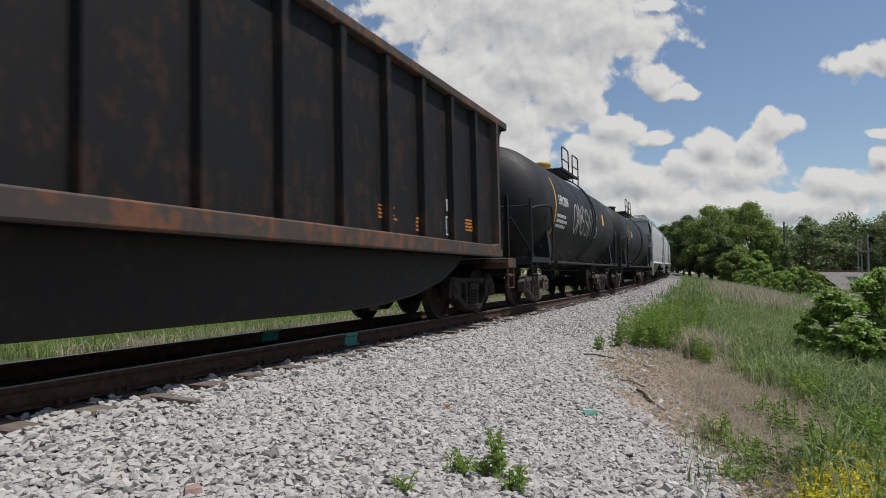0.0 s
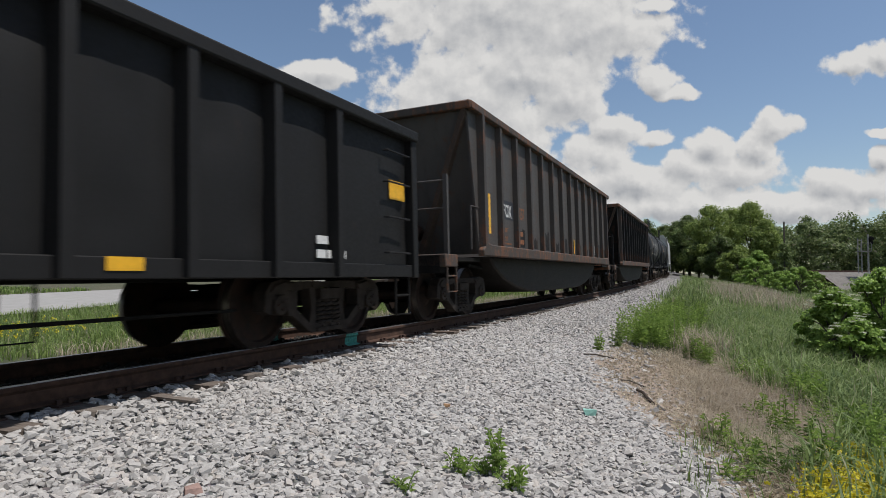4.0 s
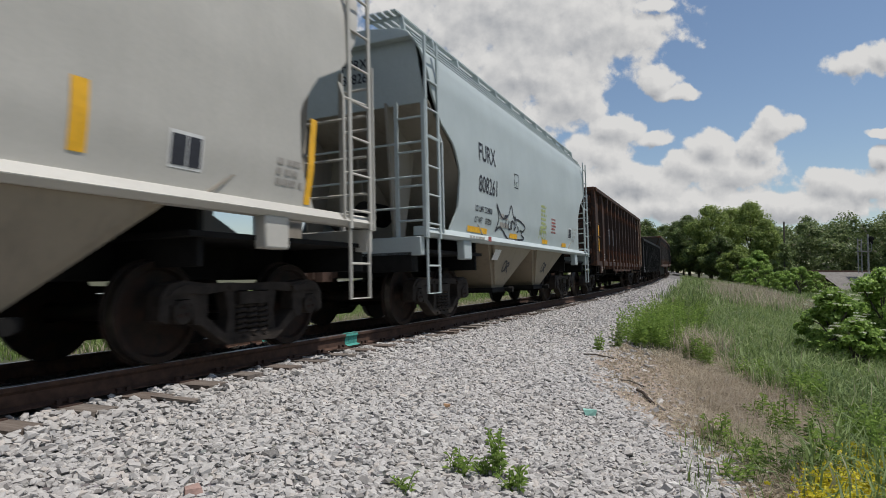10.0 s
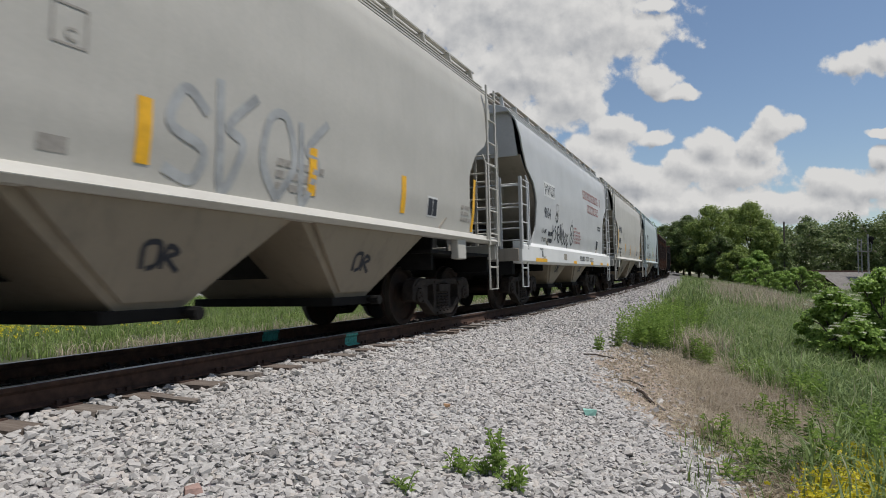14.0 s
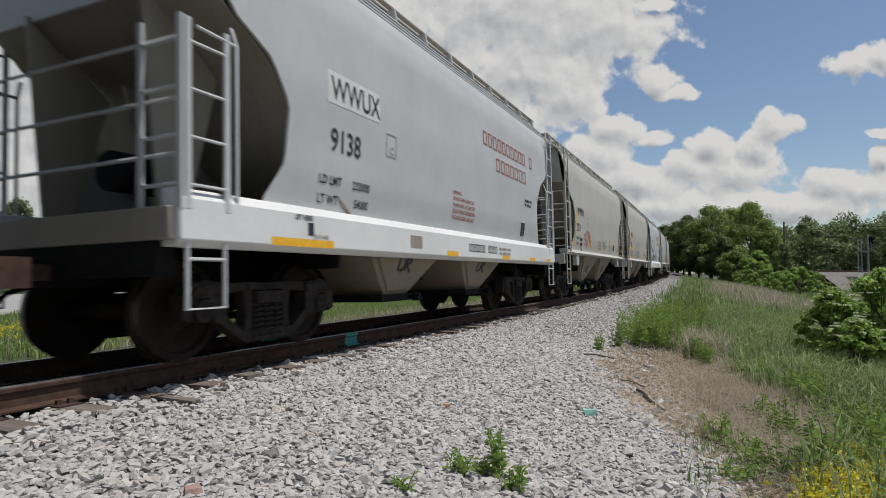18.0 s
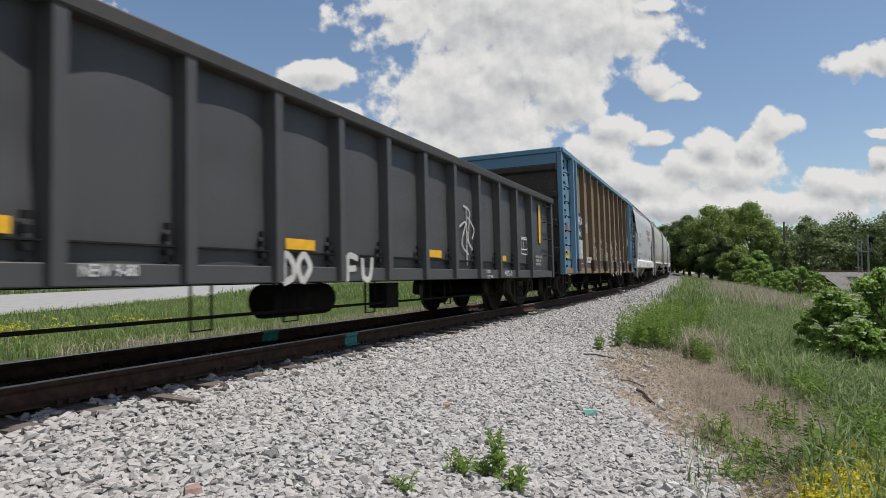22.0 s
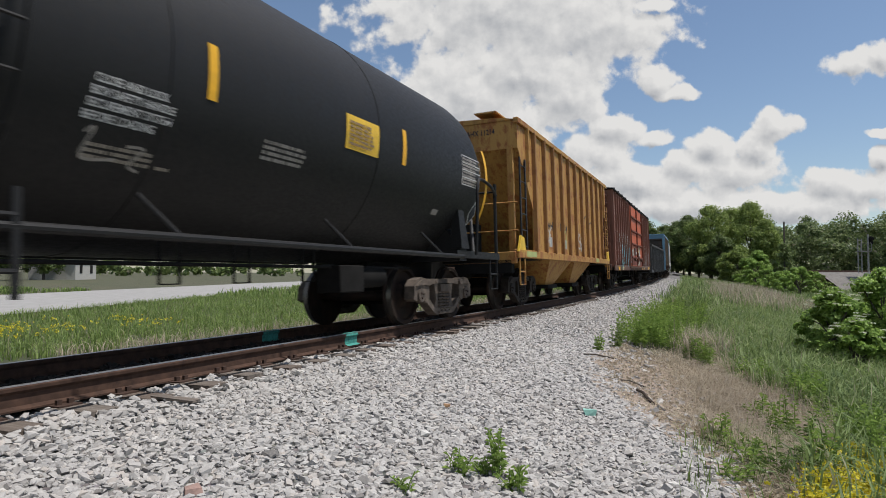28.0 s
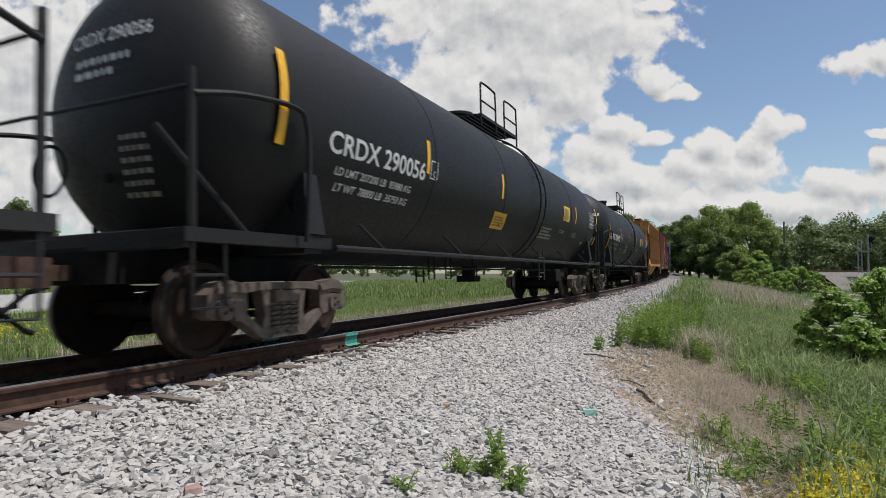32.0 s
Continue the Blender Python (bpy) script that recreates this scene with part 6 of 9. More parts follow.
def grove():
    # trees beside the bend
    for i, (px, dp, h, w, m) in enumerate([(0.44, 86, 10.0, 8.0, M_TREE), (0.505, 84, 11.0, 7.5, M_TREE), (0.475, 90, 10.6, 8.0, M_TREE), (0.405, 92, 8.8, 6.0, M_TREE_D), (0.385, 104, 8.4, 5.5, M_TREE_D), (0.53, 80, 8.4, 4.4, M_TREE),
                                           (0.54, 80, 6.8, 4.0, M_TREE), (0.455, 80, 6.0, 5.0, M_TREE_D), (0.42, 86, 5.2, 4.5, M_TREE_D), (0.485, 74, 4.6, 5.0, M_TREE), (0.515, 70, 4.2, 4.5, M_SHRUB), (0.395, 92, 5.0, 4.5, M_TREE_D)]):
        x, y, z = at_view(px, dp)
        tree("tree", "broad-leaved green tree beside the railway bend" if m is not M_TREE_D else "dark green broad-leaved tree beside the bend", x, y, z, h * 1.07, w, m, 100 + i, 0.17, 95, 240)
    x, y, z = at_view(0.56, 62)
    tree("slender_tree", "slender dark green young tree", x, y, z, 5.2, 2.0, M_TREE_D, 130, 0.14, 40, 140)
    # trees over the train on the far side of the track
    for i, (px, dp, h, w) in enumerate([(0.215, 125, 16.5, 11), (0.26, 128, 15.5, 10), (0.30, 130, 13.5, 9), (0.335, 134, 12.0, 8), (0.365, 138, 11.0, 8)]):
        x, y, z = at_view(px, dp)
        tree("tree", "tall green tree standing across the track", x, y, z, h, w, M_TREE_D, 140 + i, 0.28, 80, 150)
    for i, (px, dp, h, w) in enumerate([(-0.70, 105, 14.5, 8), (-0.655, 110, 10.5, 6), (-0.76, 100, 13, 9)]):
        x, y, z = at_view(px, dp)
        tree("tree", "dark green tree near the white house", x, y, z, h, w, M_TREE_D, 150 + i, 0.28, 70, 130)
    # bushes in the meadow and on the slope
    for i, (px, dp, h, w, m) in enumerate([(0.585, 52, 2.7, 4.2, M_SHRUB), (0.552, 56, 2.2, 3.6, M_SHRUB), (0.615, 58, 2.0, 3.6, M_TREE), (0.53, 62, 2.4, 4.5, M_SHRUB), (0.515, 66, 3.4, 5.0, M_SHRUB), (0.545, 68, 3.0, 4.5, M_TREE), (0.60, 62, 2.2, 3.5, M_SHRUB)]):
        x, y, z = at_view(px, dp)
        tree("bush", "rounded light green bush in the meadow", x, y, z, h, w, m, 160 + i, 0.11, 60, 190, "bush", 0.05)
    for i, (px, dp, h, w) in enumerate([(0.64, 11.4, 1.45, 1.25), (0.72, 12.4, 1.95, 1.8), (0.675, 10.6, 1.0, 1.0), (0.79, 12.2, 1.9, 1.7), (0.765, 16.0, 2.0, 2.4)]):
        x, y, z = at_view(px, dp)
        ob = tree("bush", "leafy green bush with cream blossom on the slope", x, y, z, h, w, M_SHRUB, 170 + i, 0.06, 100, 170, "bush", 0.04)
        # flat cream blossom heads on the upper twigs
        rs_ = np.random.RandomState(270 + i)
        a, q = rs_.rand(26) * 6.28, np.sqrt(rs_.rand(26))
        c = np.stack([np.cos(a) * q * w * 0.5, np.sin(a) * q * w * 0.5, h * (0.98 - 0.35 * q * q) + rs_.uniform(-0.04, 0.06, 26)], -1)
        v, f = leaf_cloud(rs_, c, np.full(26, 0.06), 26, 0.024, 0.15)
        tagged(part("blossom", mesh_np("blossom", v, f, M_UMBEL), None, ob, "flat cream blossom heads"), kind="stuff")


grove()


def woods():
    """The wood on the horizon beyond the second track."""
    rs_ = np.random.RandomState(8)
    cs, rad = [], []
    r = random.Random(8)
    for i in range(1700):
        px = r.uniform(0.53, 1.3)
        dp = r.uniform(96, 128)
        x, y, _ = at_view(px, dp)
        hmax = 9.6 + 1.0 * math.sin(px * 17) + 1.2 * math.sin(px * 41 + 1) + 0.7 * math.sin(px * 97) + (1.2 if px > 0.66 else 0)
        cs.append((x, y, 0.3 + hmax * r.random() ** 0.85))
        rad.append(r.uniform(0.8, 1.7))
    v, f = leaf_cloud(rs_, np.array(cs), np.array(rad), 140, 0.33)
    ob = new("woodland", mesh_np("woodland", v, f, M_WOOD))
    tagged(ob, "mixed green woodland behind the second track", "woodland", kind="stuff")


woods()


def flowers():
    rs_ = np.random.RandomState(5)
    os_, ss = clumped(rs_, 8000, 4.2, 6.2, lambda s: 5.85 + 0.25 * (s - 4.5), lambda s: 7.4, 0.7)
    z = np.array([level(o, s) for o, s in zip(os_, ss)])
    xy = place(os_, ss)
    c = np.concatenate([xy, (z + rs_.uniform(0.08, 0.2, len(z)))[:, None]], 1)
    v, f = leaf_cloud(rs_, c, np.full(len(c), 0.03), 5, 0.024)
    tagged(new("yellow_flowers", mesh_np("yellow_flowers", v, f, M_FLOWER)), "patch of small yellow wildflowers in grass", "flowers", kind="stuff")
    v, f = blades(rs_, xy, z, 0.16, 0.008, 0.4)
    tagged(new("flower_stems", mesh_np("flower_stems", v, f, M_SHRUB)), "green stems of the yellow flowers", "flowers", kind="stuff")


flowers()


def far_hedges():
    """Low woods all along the horizon."""
    rs_ = np.random.RandomState(18)
    r = random.Random(18)
    cs, rad = [], []
    for i in range(700):
        a = r.uniform(radians(20), radians(125)) if i % 3 else r.uniform(radians(-60), radians(20))
        d = r.uniform(240, 300)
        x, y = 5.4 - d * math.sin(a), d * math.cos(a)
        cs.append((x, y, 0.5 + (5.5 + 2.5 * math.sin(a * 23) + 1.5 * math.sin(a * 61)) * r.random()))
        rad.append(r.uniform(1.5, 3.0))
    v, f = leaf_cloud(rs_, np.array(cs), np.array(rad), 40, 1.5)
    tagged(new("distant_hedgerow", mesh_np("distant_hedgerow", v, f, M_TREE_D)), "distant green hedgerow on the horizon", "woodland", kind="stuff")


far_hedges()


# ---- second track on its embankment, signal, road, house ----
def second_track():
    a, b = Vector((13.3, 81.0, 0)), Vector((86.0, 116.3, 0))
    d = (b - a).normalized()
    q = Vector((-d.y, d.x, 0))
    rows = [a + d * i * 2.5 for i in range(33)]
    prof = [(-7.5, -1.1), (-4.4, 0.35), (-2.4, 1.16), (2.4, 1.16), (6.0, -0.5)]
    vs = [(p.x + q.x * o, p.y + q.y * o, z) for p in rows for o, z in prof]
    n = len(prof)
    fs = [(j * n + i, j * n + i + 1, (j + 1) * n + i + 1, (j + 1) * n + i) for j in range(len(rows) - 1) for i in range(n - 1)]
    me = bpy.data.meshes.new("embankment")
    me.from_pydata(vs, [], fs)
    me.materials.append(M_BALLAST2)
    tagged(new("embankment", me), "pale gravel embankment of the second track", "embankment", kind="structure")
    for o in (-0.75, 0.75):
        k = Kit()
        k.loft([[p + q * (o + x) + Vector((0, 0, z)) for x, z in ((-0.07, 1.2), (0.07, 1.2), (0.035, 1.37), (-0.035, 1.37))] for p in rows])
        ob = new("rail", k.mesh("rail", M_RUST))
        tagged(ob, "dark rail of the second track", "rail", "rails of the second track")
    tm = Kit().box(-1.3, 1.3, -0.12, 0.12, 1.1, 1.22).mesh("railway_tie", M_TIE)
    ang = math.degrees(math.atan2(d.y, d.x)) - 90
    i = 0
    while i * 0.55 < 79:
        p = a + d * (i * 0.55)
        if p.x > 6:
            t_ = new("railway_tie", tm)
            t_.matrix_basis = pose(p.x, p.y, 0, 0, 0, ang)
            tagged(t_, "dark timber tie of the second track", "railway tie", "ties of the second track")
        i += 1
    return d, q


def gravel2():
    a = Mat("grey_gravel", 0.95)
    c = a.mix(a.ramp(a.noise(3, 6, 0.7), [(0.3, 0.0), (0.7, 1.0)]), (0.11, 0.1, 0.09), (0.2, 0.185, 0.17))
    return a.color(c).bump(a.noise(25, 5), 0.5, 0.03).m


M_BALLAST2 = gravel2()
second_track()


def signal_mast():
    x, y, _ = at_view(0.6985, 66)
    z = 0.2
    ob = thing("railway_signal", "grey signal mast with black signal head and ladder", "signal", at=pose(x, y, z, 0, 0, 25))
    part("mast", Kit().cyl((0, 0, 0), (0, 0, 5.1), 0.09, 12), M_SIG, ob, "grey steel mast")
    part("base", Kit().box(-0.3, 0.3, -0.3, 0.3, 0, 0.9), M_SIGW, ob, "pale concrete base", bevel=0.03)
    ladder(ob, 0.4, 0.9, 4.6, 9, M_SIG, pose(-0.9, 0, 0, 0, 0, 90), 0.02, 0.05)
    part("platform", Kit().box(-1.1, 0.1, -0.4, 0.4, 3.2, 3.27).pipe([(-1.1, -0.4, 3.27), (-1.1, -0.4, 4.1), (0.1, -0.4, 4.1), (0.1, -0.4, 3.27)], 0.03, 6), M_SIG, ob, "small maintainer platform")
    part("signal_head", Kit().box(0.12, 0.42, -0.2, 0.1, 4.0, 4.85).cyl((0.27, -0.25, 4.6), (0.27, 0.1, 4.6), 0.26, 16), M_GRIME, ob, "black signal head", bevel=0.03)
    for zz in (4.6, 4.15):
        part("signal_lens", Kit().cyl((0.27, -0.34, zz), (0.27, -0.2, zz), 0.1, 14), M_GRIME, ob)


M_SIG = plain("weathered_galvanised_steel", (0.26, 0.26, 0.25), 0.6, 0.2, 0.2, 8)
M_SIGW = plain("pale_concrete", (0.4, 0.39, 0.36), 0.8, 0, 0.2, 6)
signal_mast()


def utility_pole(px, dp, h):
    x, y, z = at_view(px, dp)
    ob = thing("utility_pole", "weathered wooden utility pole by the woods", "utility pole", at=pose(x, y, z))
    part("pole", Kit().cyl((0, 0, 0), (0, 0, h), 0.14, 10, 0.1), M_BARK, ob)
    part("pole_cap", Kit().cyl((0, 0, h), (0, 0, h + 0.06), 0.12, 10), M_SIG, ob)


utility_pole(0.561, 78, 8.4)


def gravel_road():
    """A pale gravel road across the field."""
    me = bpy.data.meshes.new("gravel_road")
    p = [Vector((-12.5, 2.0, 0)), Vector((-17.0, 12.5, 0)), Vector((-22.0, 24.0, 0)), Vector((-28.0, 38.0, 0)), Vector((-37.0, 60.0, 0)), Vector((-50, 95, 0))]
    vs = []
    for i, c in enumerate(p):
        d = (p[min(i + 1, 5)] - p[max(i - 1, 0)]).normalized()
        q = Vector((-d.y, d.x, 0))
        for o in (-0.3, 12.5):
            e = c + q * o
            vs.append((e.x, e.y, -0.62))
    me.from_pydata(vs, [], [(2 * i, 2 * i + 1, 2 * i + 3, 2 * i + 2) for i in range(5)])
    me.materials.append(M_ROAD)
    tagged(new("gravel_road", me), "pale gravel road across the grass", "road", kind="structure")


def road_material():
    a = Mat("pale_road_gravel", 0.95)
    c = a.mix(a.ramp(a.noise(1.5, 6, 0.7), [(0.3, 0.0), (0.7, 1.0)]), (0.24, 0.232, 0.218), (0.33, 0.32, 0.305))
    return a.color(c).bump(a.noise(40, 4), 0.4, 0.01).m


M_ROAD = road_material()
gravel_road()
tagged(strip("gravel_verge", steps(1.0, 7.0, 0.3), lambda s: [-2.9 - (2.3 + 0.5 * math.sin(s * 2.1)) * max(0.05, min(1.0, (7.2 - s) / 1.5)) * i / 6 for i in range(7)], 0.03, M_ROAD), "pale sandy gravel beside the far rail", "gravel", kind="structure")


def verge_flowers():
    rs_ = np.random.RandomState(15)
    os_, ss = clumped(rs_, 260, 7.0, 12.0, lambda s: -7.5, lambda s: -11.5, 2.0)
    z = np.array([level(o, q) for o, q in zip(os_, ss)])
    c = np.concatenate([place(os_, ss), (z + rs_.uniform(0.2, 0.36, len(z)))[:, None]], 1)
    v, f = leaf_cloud(rs_, c, np.full(len(c), 0.04), 5, 0.03)
    tagged(new("yellow_flowers", mesh_np("verge_flowers", v, f, M_FLOWER)), "yellow wildflowers in the grass verge", "flowers", kind="stuff")


verge_flowers()


def house():
    x, y, z = at_view(-0.622, 118)
    ob = thing("house", "white gabled house with grey shingle roof", "house", at=pose(x, y, z, 0, 0, 35))
    part("wall", Kit().prism([(-4, 0), (4, 0), (4, 4.4), (0, 7.2), (-4, 4.4)], -5, 5, "y"), M_SIGW, ob, "white clapboard walls")
    for sx in (-1, 1):
        part("roof", Kit().prism([(sx * 4.5, 4.15), (0, 7.3), (0, 7.5), (sx * 4.6, 4.3)], -5.4, 5.4, "y"), M_SIG, ob, "grey shingle roof")
    for yy in (-2.5, 2.5):
        w_ = part("window", Kit().box(3.98, 4.05, yy - 0.6, yy + 0.6, 1.2, 2.8), M_GRIME, ob, "dark window")
        part("frame", Kit().box(4.0, 4.08, yy - 0.75, yy + 0.75, 2.8, 2.95), M_SIGW, w_)


house()


# ---- paint marks and litter on the ballast ----
M_TEAL = plain("teal_marking_paint", (0.05, 0.24, 0.2), 0.75, 0, 0.5, 30)
M_TEALST = plain("pale_teal_paint", (0.22, 0.42, 0.36), 0.8, 0, 0.25, 30)
M_RUSTST = plain("rust_orange_stone", (0.4, 0.24, 0.13), 0.9, 0, 0.25, 30)
M_REDST = plain("dull_red_stone", (0.3, 0.2, 0.17), 0.9, 0, 0.25, 30)
for sd, s0, s1 in ((1, 6.83, 7.12), (-1, 6.95, 7.3)):
    k = Kit()
    c = sd * 0.7525
    for a0, a1 in ((s0, (s0 + s1) / 2), ((s0 + s1) / 2, s1)):
        for (o0, z0), (o1, z1) in (((0.032, -0.004), (0.0385, -0.03)), ((0.0385, -0.03), (0.014, -0.062)), ((0.014, -0.062), (0.016, -0.14)), ((0.016, -0.14), (0.075, -0.16)), ((-0.03, 0.004), (0.032, 0.0035))):
            pts = [beside(ss, c + o + 0.003, z + c * math.sin(CANT) + 0.002) for ss, o, z in ((a0, o0, z0), (a1, o0, z0), (a1, o1, z1), (a0, o1, z1))]
            k.add(pts, [(0, 1, 2, 3)])
    ob = new("paint_mark", k.mesh("paint_mark", M_TEAL))
    tagged(ob, "teal survey paint mark on the rail", "paint mark", "paint marks")


def loose_stone(o, s, r_, mat, label, seed):
    rr = random.Random(seed)
    k = Kit()
    k.hexa([(x * r_ * rr.uniform(0.7, 1.1), y * r_ * rr.uniform(0.6, 1.0), (z * 0.5 + 0.4) * r_ * rr.uniform(0.7, 1.0)) for x, y, z in ((-1, -1, -1), (1, -1, -1), (1, 1, -1), (-1, 1, -1), (-1, -1, 1), (1, -1, 1), (1, 1, 1), (-1, 1, 1))])
    p = beside(s, o)
    ob = new("marked_stone", k.mesh("marked_stone", mat))
    ob.matrix_basis = pose(p.x, p.y, level(o, s) + 0.03, 0, 0, rr.uniform(0, 90))
    tagged(ob, label, "stone", "painted stones")


loose_stone(4.22, 5.7, 0.06, M_TEALST, "pale teal-painted stone lying on the ballast", 1)
loose_stone(3.1, 4.97, 0.03, M_RUSTST, "small rust-orange stone in the ballast", 2)
loose_stone(2.82, 2.38, 0.045, M_REDST, "dull red stone in the ballast", 5)


def stick(name, label, o0, s0, o1, s1, r_, mat, lift=0.04):
    a, b = beside(s0, o0, level(o0, s0) + lift), beside(s1, o1, level(o1, s1) + lift)
    k = Kit().pipe([a, a.lerp(b, 0.35) + Vector((0.01, 0, 0.02)), a.lerp(b, 0.7) + Vector((-0.01, 0.01, 0.01)), b], r_, 6)
    tagged(new(name, k.mesh(name, mat)), label, "stick", "sticks on the bare earth")


M_STICK = plain("dark_weathered_wood", (0.05, 0.035, 0.025), 0.9, 0, 0.4, 20)
stick("stick", "dark broken stick on the bare earth", 4.44, 7.31, 4.68, 6.72, 0.016, M_STICK)
stick("stick", "pale dry stick beside the ballast", 3.45, 9.15, 3.9, 9.3, 0.012, M_BARK)
stick("stick", "thin dry twig on earth", 4.2, 7.7, 4.5, 7.6, 0.008, M_BARK)
stick("stick", "dark twig at the weeds' foot", 5.15, 5.65, 5.45, 5.5, 0.016, M_STICK)
# a timber offcut lying by the ties
p = beside(3.5, 1.42)
off = new("timber_offcut", Kit().box(-0.2, 0.2, -0.045, 0.045, 0, 0.018).mesh("timber_offcut", M_TIE))
off.matrix_basis = pose(p.x, p.y, level(1.42, 3.5) + 0.05, 0, 2, 8)
tagged(off, "split grey timber offcut beside the ties", "timber")


def bare_earth():
    a = Mat("bare_earth", 0.95)
    n1, n2 = a.noise(2.2, 6, 0.7), a.noise(18, 6, 0.75)
    c = a.mix(a.ramp(n1, [(0.35, 0.0), (0.65, 1.0)]), (0.23, 0.175, 0.13), (0.38, 0.31, 0.25))
    c = a.mix(a.ramp(n2, [(0.3, 0.65), (0.6, 0.0)]), c, (0.11, 0.08, 0.055))
    c = a.mix(a.ramp(a.noise(55, 4, 0.7), [(0.55, 0.0), (0.7, 0.7)]), c, (0.42, 0.35, 0.27))
    mat = a.color(c).bump(n2, 0.7, 0.03).m
    rows = steps(3.0, 11.6, 0.3)
    ob = strip("bare_earth", rows, lambda s: [toe(s) - 0.1 + (max(0.3, litter_edge(s) + 0.2 - toe(s))) * i / 12 for i in range(13)], 0.035, mat)
    tagged(ob, "trampled bare brown earth beside the ballast", "earth", kind="structure")


bare_earth()


def chips():
    """Wood chips and straw litter strewn over the bare earth."""
    rs_ = np.random.RandomState(31)
    n = 9000
    ss = rs_.uniform(4.2, 11.2, n)
    lo, hi = np.array([toe(q) + 0.05 for q in ss]), np.array([max(toe(q) + 0.1, litter_edge(q)) for q in ss])
    os_ = lo + (hi - lo) * rs_.rand(n) ** 0.8
    z = np.array([level(o, q) for o, q in zip(os_, ss)]) + 0.045
    c = np.concatenate([place(os_, ss), z[:, None]], 1)
    v, f = leaf_cloud(rs_, c, np.full(n, 0.012), 1, 0.03, 0.4)
    tagged(new("wood_litter", mesh_np("wood_litter", v, f, M_STRAW)), "straw and wood chips strewn on earth", "litter", kind="stuff")


chips()


# ---- the train, from its head to its tail ----
M_TF1 = paint("black_hopper_paint", (0.013, 0.013, 0.0135), 0.62, 0.5, 0.2, (0.045, 0.024, 0.016), (0.02, 0.018, 0.017))
M_TF2 = paint("faded_brown_black_paint", (0.072, 0.066, 0.062), 0.6, 0.46, 0.7, (0.08, 0.045, 0.03), (0.03, 0.027, 0.025), 0.3)
M_TFRIB = paint("rusty_rib_paint", (0.056, 0.048, 0.043), 0.7, 0.48, 0.4, (0.12, 0.05, 0.026), (0.04, 0.033, 0.03))
M_TUB = paint("grimy_tub_paint", (0.017, 0.0145, 0.013), 0.6, 0.4, 0.5, (0.04, 0.022, 0.015), (0.03, 0.022, 0.017))
M_TFSILL = paint("rusty_sill_paint", (0.06, 0.048, 0.04), 0.7, 0.62, 0.4, (0.15, 0.062, 0.03), (0.05, 0.042, 0.036))
M_OF = paint("gondola_black_paint", (0.014, 0.0137, 0.0138), 0.6, 0.12, 0.2, (0.05, 0.03, 0.02), (0.03, 0.028, 0.026))
M_HG = paint("brown_primer_paint", (0.048, 0.032, 0.027), 0.7, 0.58, 0.3, (0.1, 0.044, 0.025), (0.05, 0.04, 0.034))
M_HGLIGHT = paint("peeling_cream_paint", (0.3, 0.25, 0.19), 0.7, 0.75, 0.4, (0.14, 0.075, 0.045))
M_FU = paint("pale_blue_grey_paint", (0.43, 0.485, 0.485), 0.5, 0.02, 0.12, (0.2, 0.13, 0.08), (0.33, 0.34, 0.32))
M_WW = paint("beige_grey_paint", (0.49, 0.472, 0.425), 0.5, 0.03, 0.18, (0.2, 0.13, 0.08), (0.3, 0.28, 0.24), 0.2)
M_AR = paint("light_grey_paint", (0.53, 0.535, 0.53), 0.45, 0.0, 0.1, (0.2, 0.15, 0.1), (0.34, 0.33, 0.3), 0.4)
M_SILLW = paint("white_sill_paint", (0.72, 0.72, 0.7), 0.45, 0.0, 0.1, (0.3, 0.2, 0.15), (0.45, 0.42, 0.38))
M_WWSILL = paint("beige_sill_paint", (0.5, 0.485, 0.44), 0.5, 0.05, 0.25, (0.25, 0.16, 0.1), (0.36, 0.33, 0.29))
# tan-brown, darker than the hopper bodies; for discharge bays and old door patches
M_TAN = paint("dull_tan_paint", (0.27, 0.225, 0.165), 0.6, 0.1, 0.5)
# streaked grey, the shade of the hopper ends in its colour; also dull lettering
M_SHADE = paint("grimy_shade_grey_paint", (0.31, 0.277, 0.228), 0.6, 0.1, 0.5)
M_AM = paint("tan_brown_paint", (0.25, 0.172, 0.098), 0.6, 0.1, 0.3, (0.12, 0.06, 0.035), (0.07, 0.055, 0.045))
M_AMRIB = paint("dark_tan_paint", (0.175, 0.122, 0.075), 0.6, 0.2, 0.4, (0.09, 0.05, 0.035))
M_AMEND = paint("rusty_dark_end_paint", (0.05, 0.04, 0.034), 0.7, 0.5, 0.5, (0.09, 0.05, 0.032), (0.05, 0.042, 0.036))
M_BLUE = paint("faded_blue_paint", (0.14, 0.27, 0.38), 0.55, 0.12, 0.35, (0.14, 0.08, 0.06), (0.16, 0.18, 0.19))
M_GX = paint("charcoal_gondola_paint", (0.07, 0.069, 0.07), 0.5, 0.3, 0.55, (0.07, 0.055, 0.045), (0.08, 0.077, 0.074))
M_GXCHORD = paint("scuffed_charcoal_paint", (0.05, 0.046, 0.043), 0.6, 0.4, 0.5, (0.075, 0.055, 0.043), (0.09, 0.08, 0.072))
M_DOORLOW = paint("dull_red_door_paint", (0.22, 0.062, 0.044), 0.65, 0.35, 0.5, (0.1, 0.04, 0.028), (0.1, 0.05, 0.04))
M_SPBROWN = paint("boxcar_red_paint", (0.215, 0.085, 0.055), 0.6, 0.42, 0.6, (0.08, 0.035, 0.025), (0.07, 0.05, 0.045))
M_SPSILL = paint("boxcar_sill_paint", (0.11, 0.06, 0.045), 0.7, 0.5, 0.5, (0.2, 0.1, 0.05))
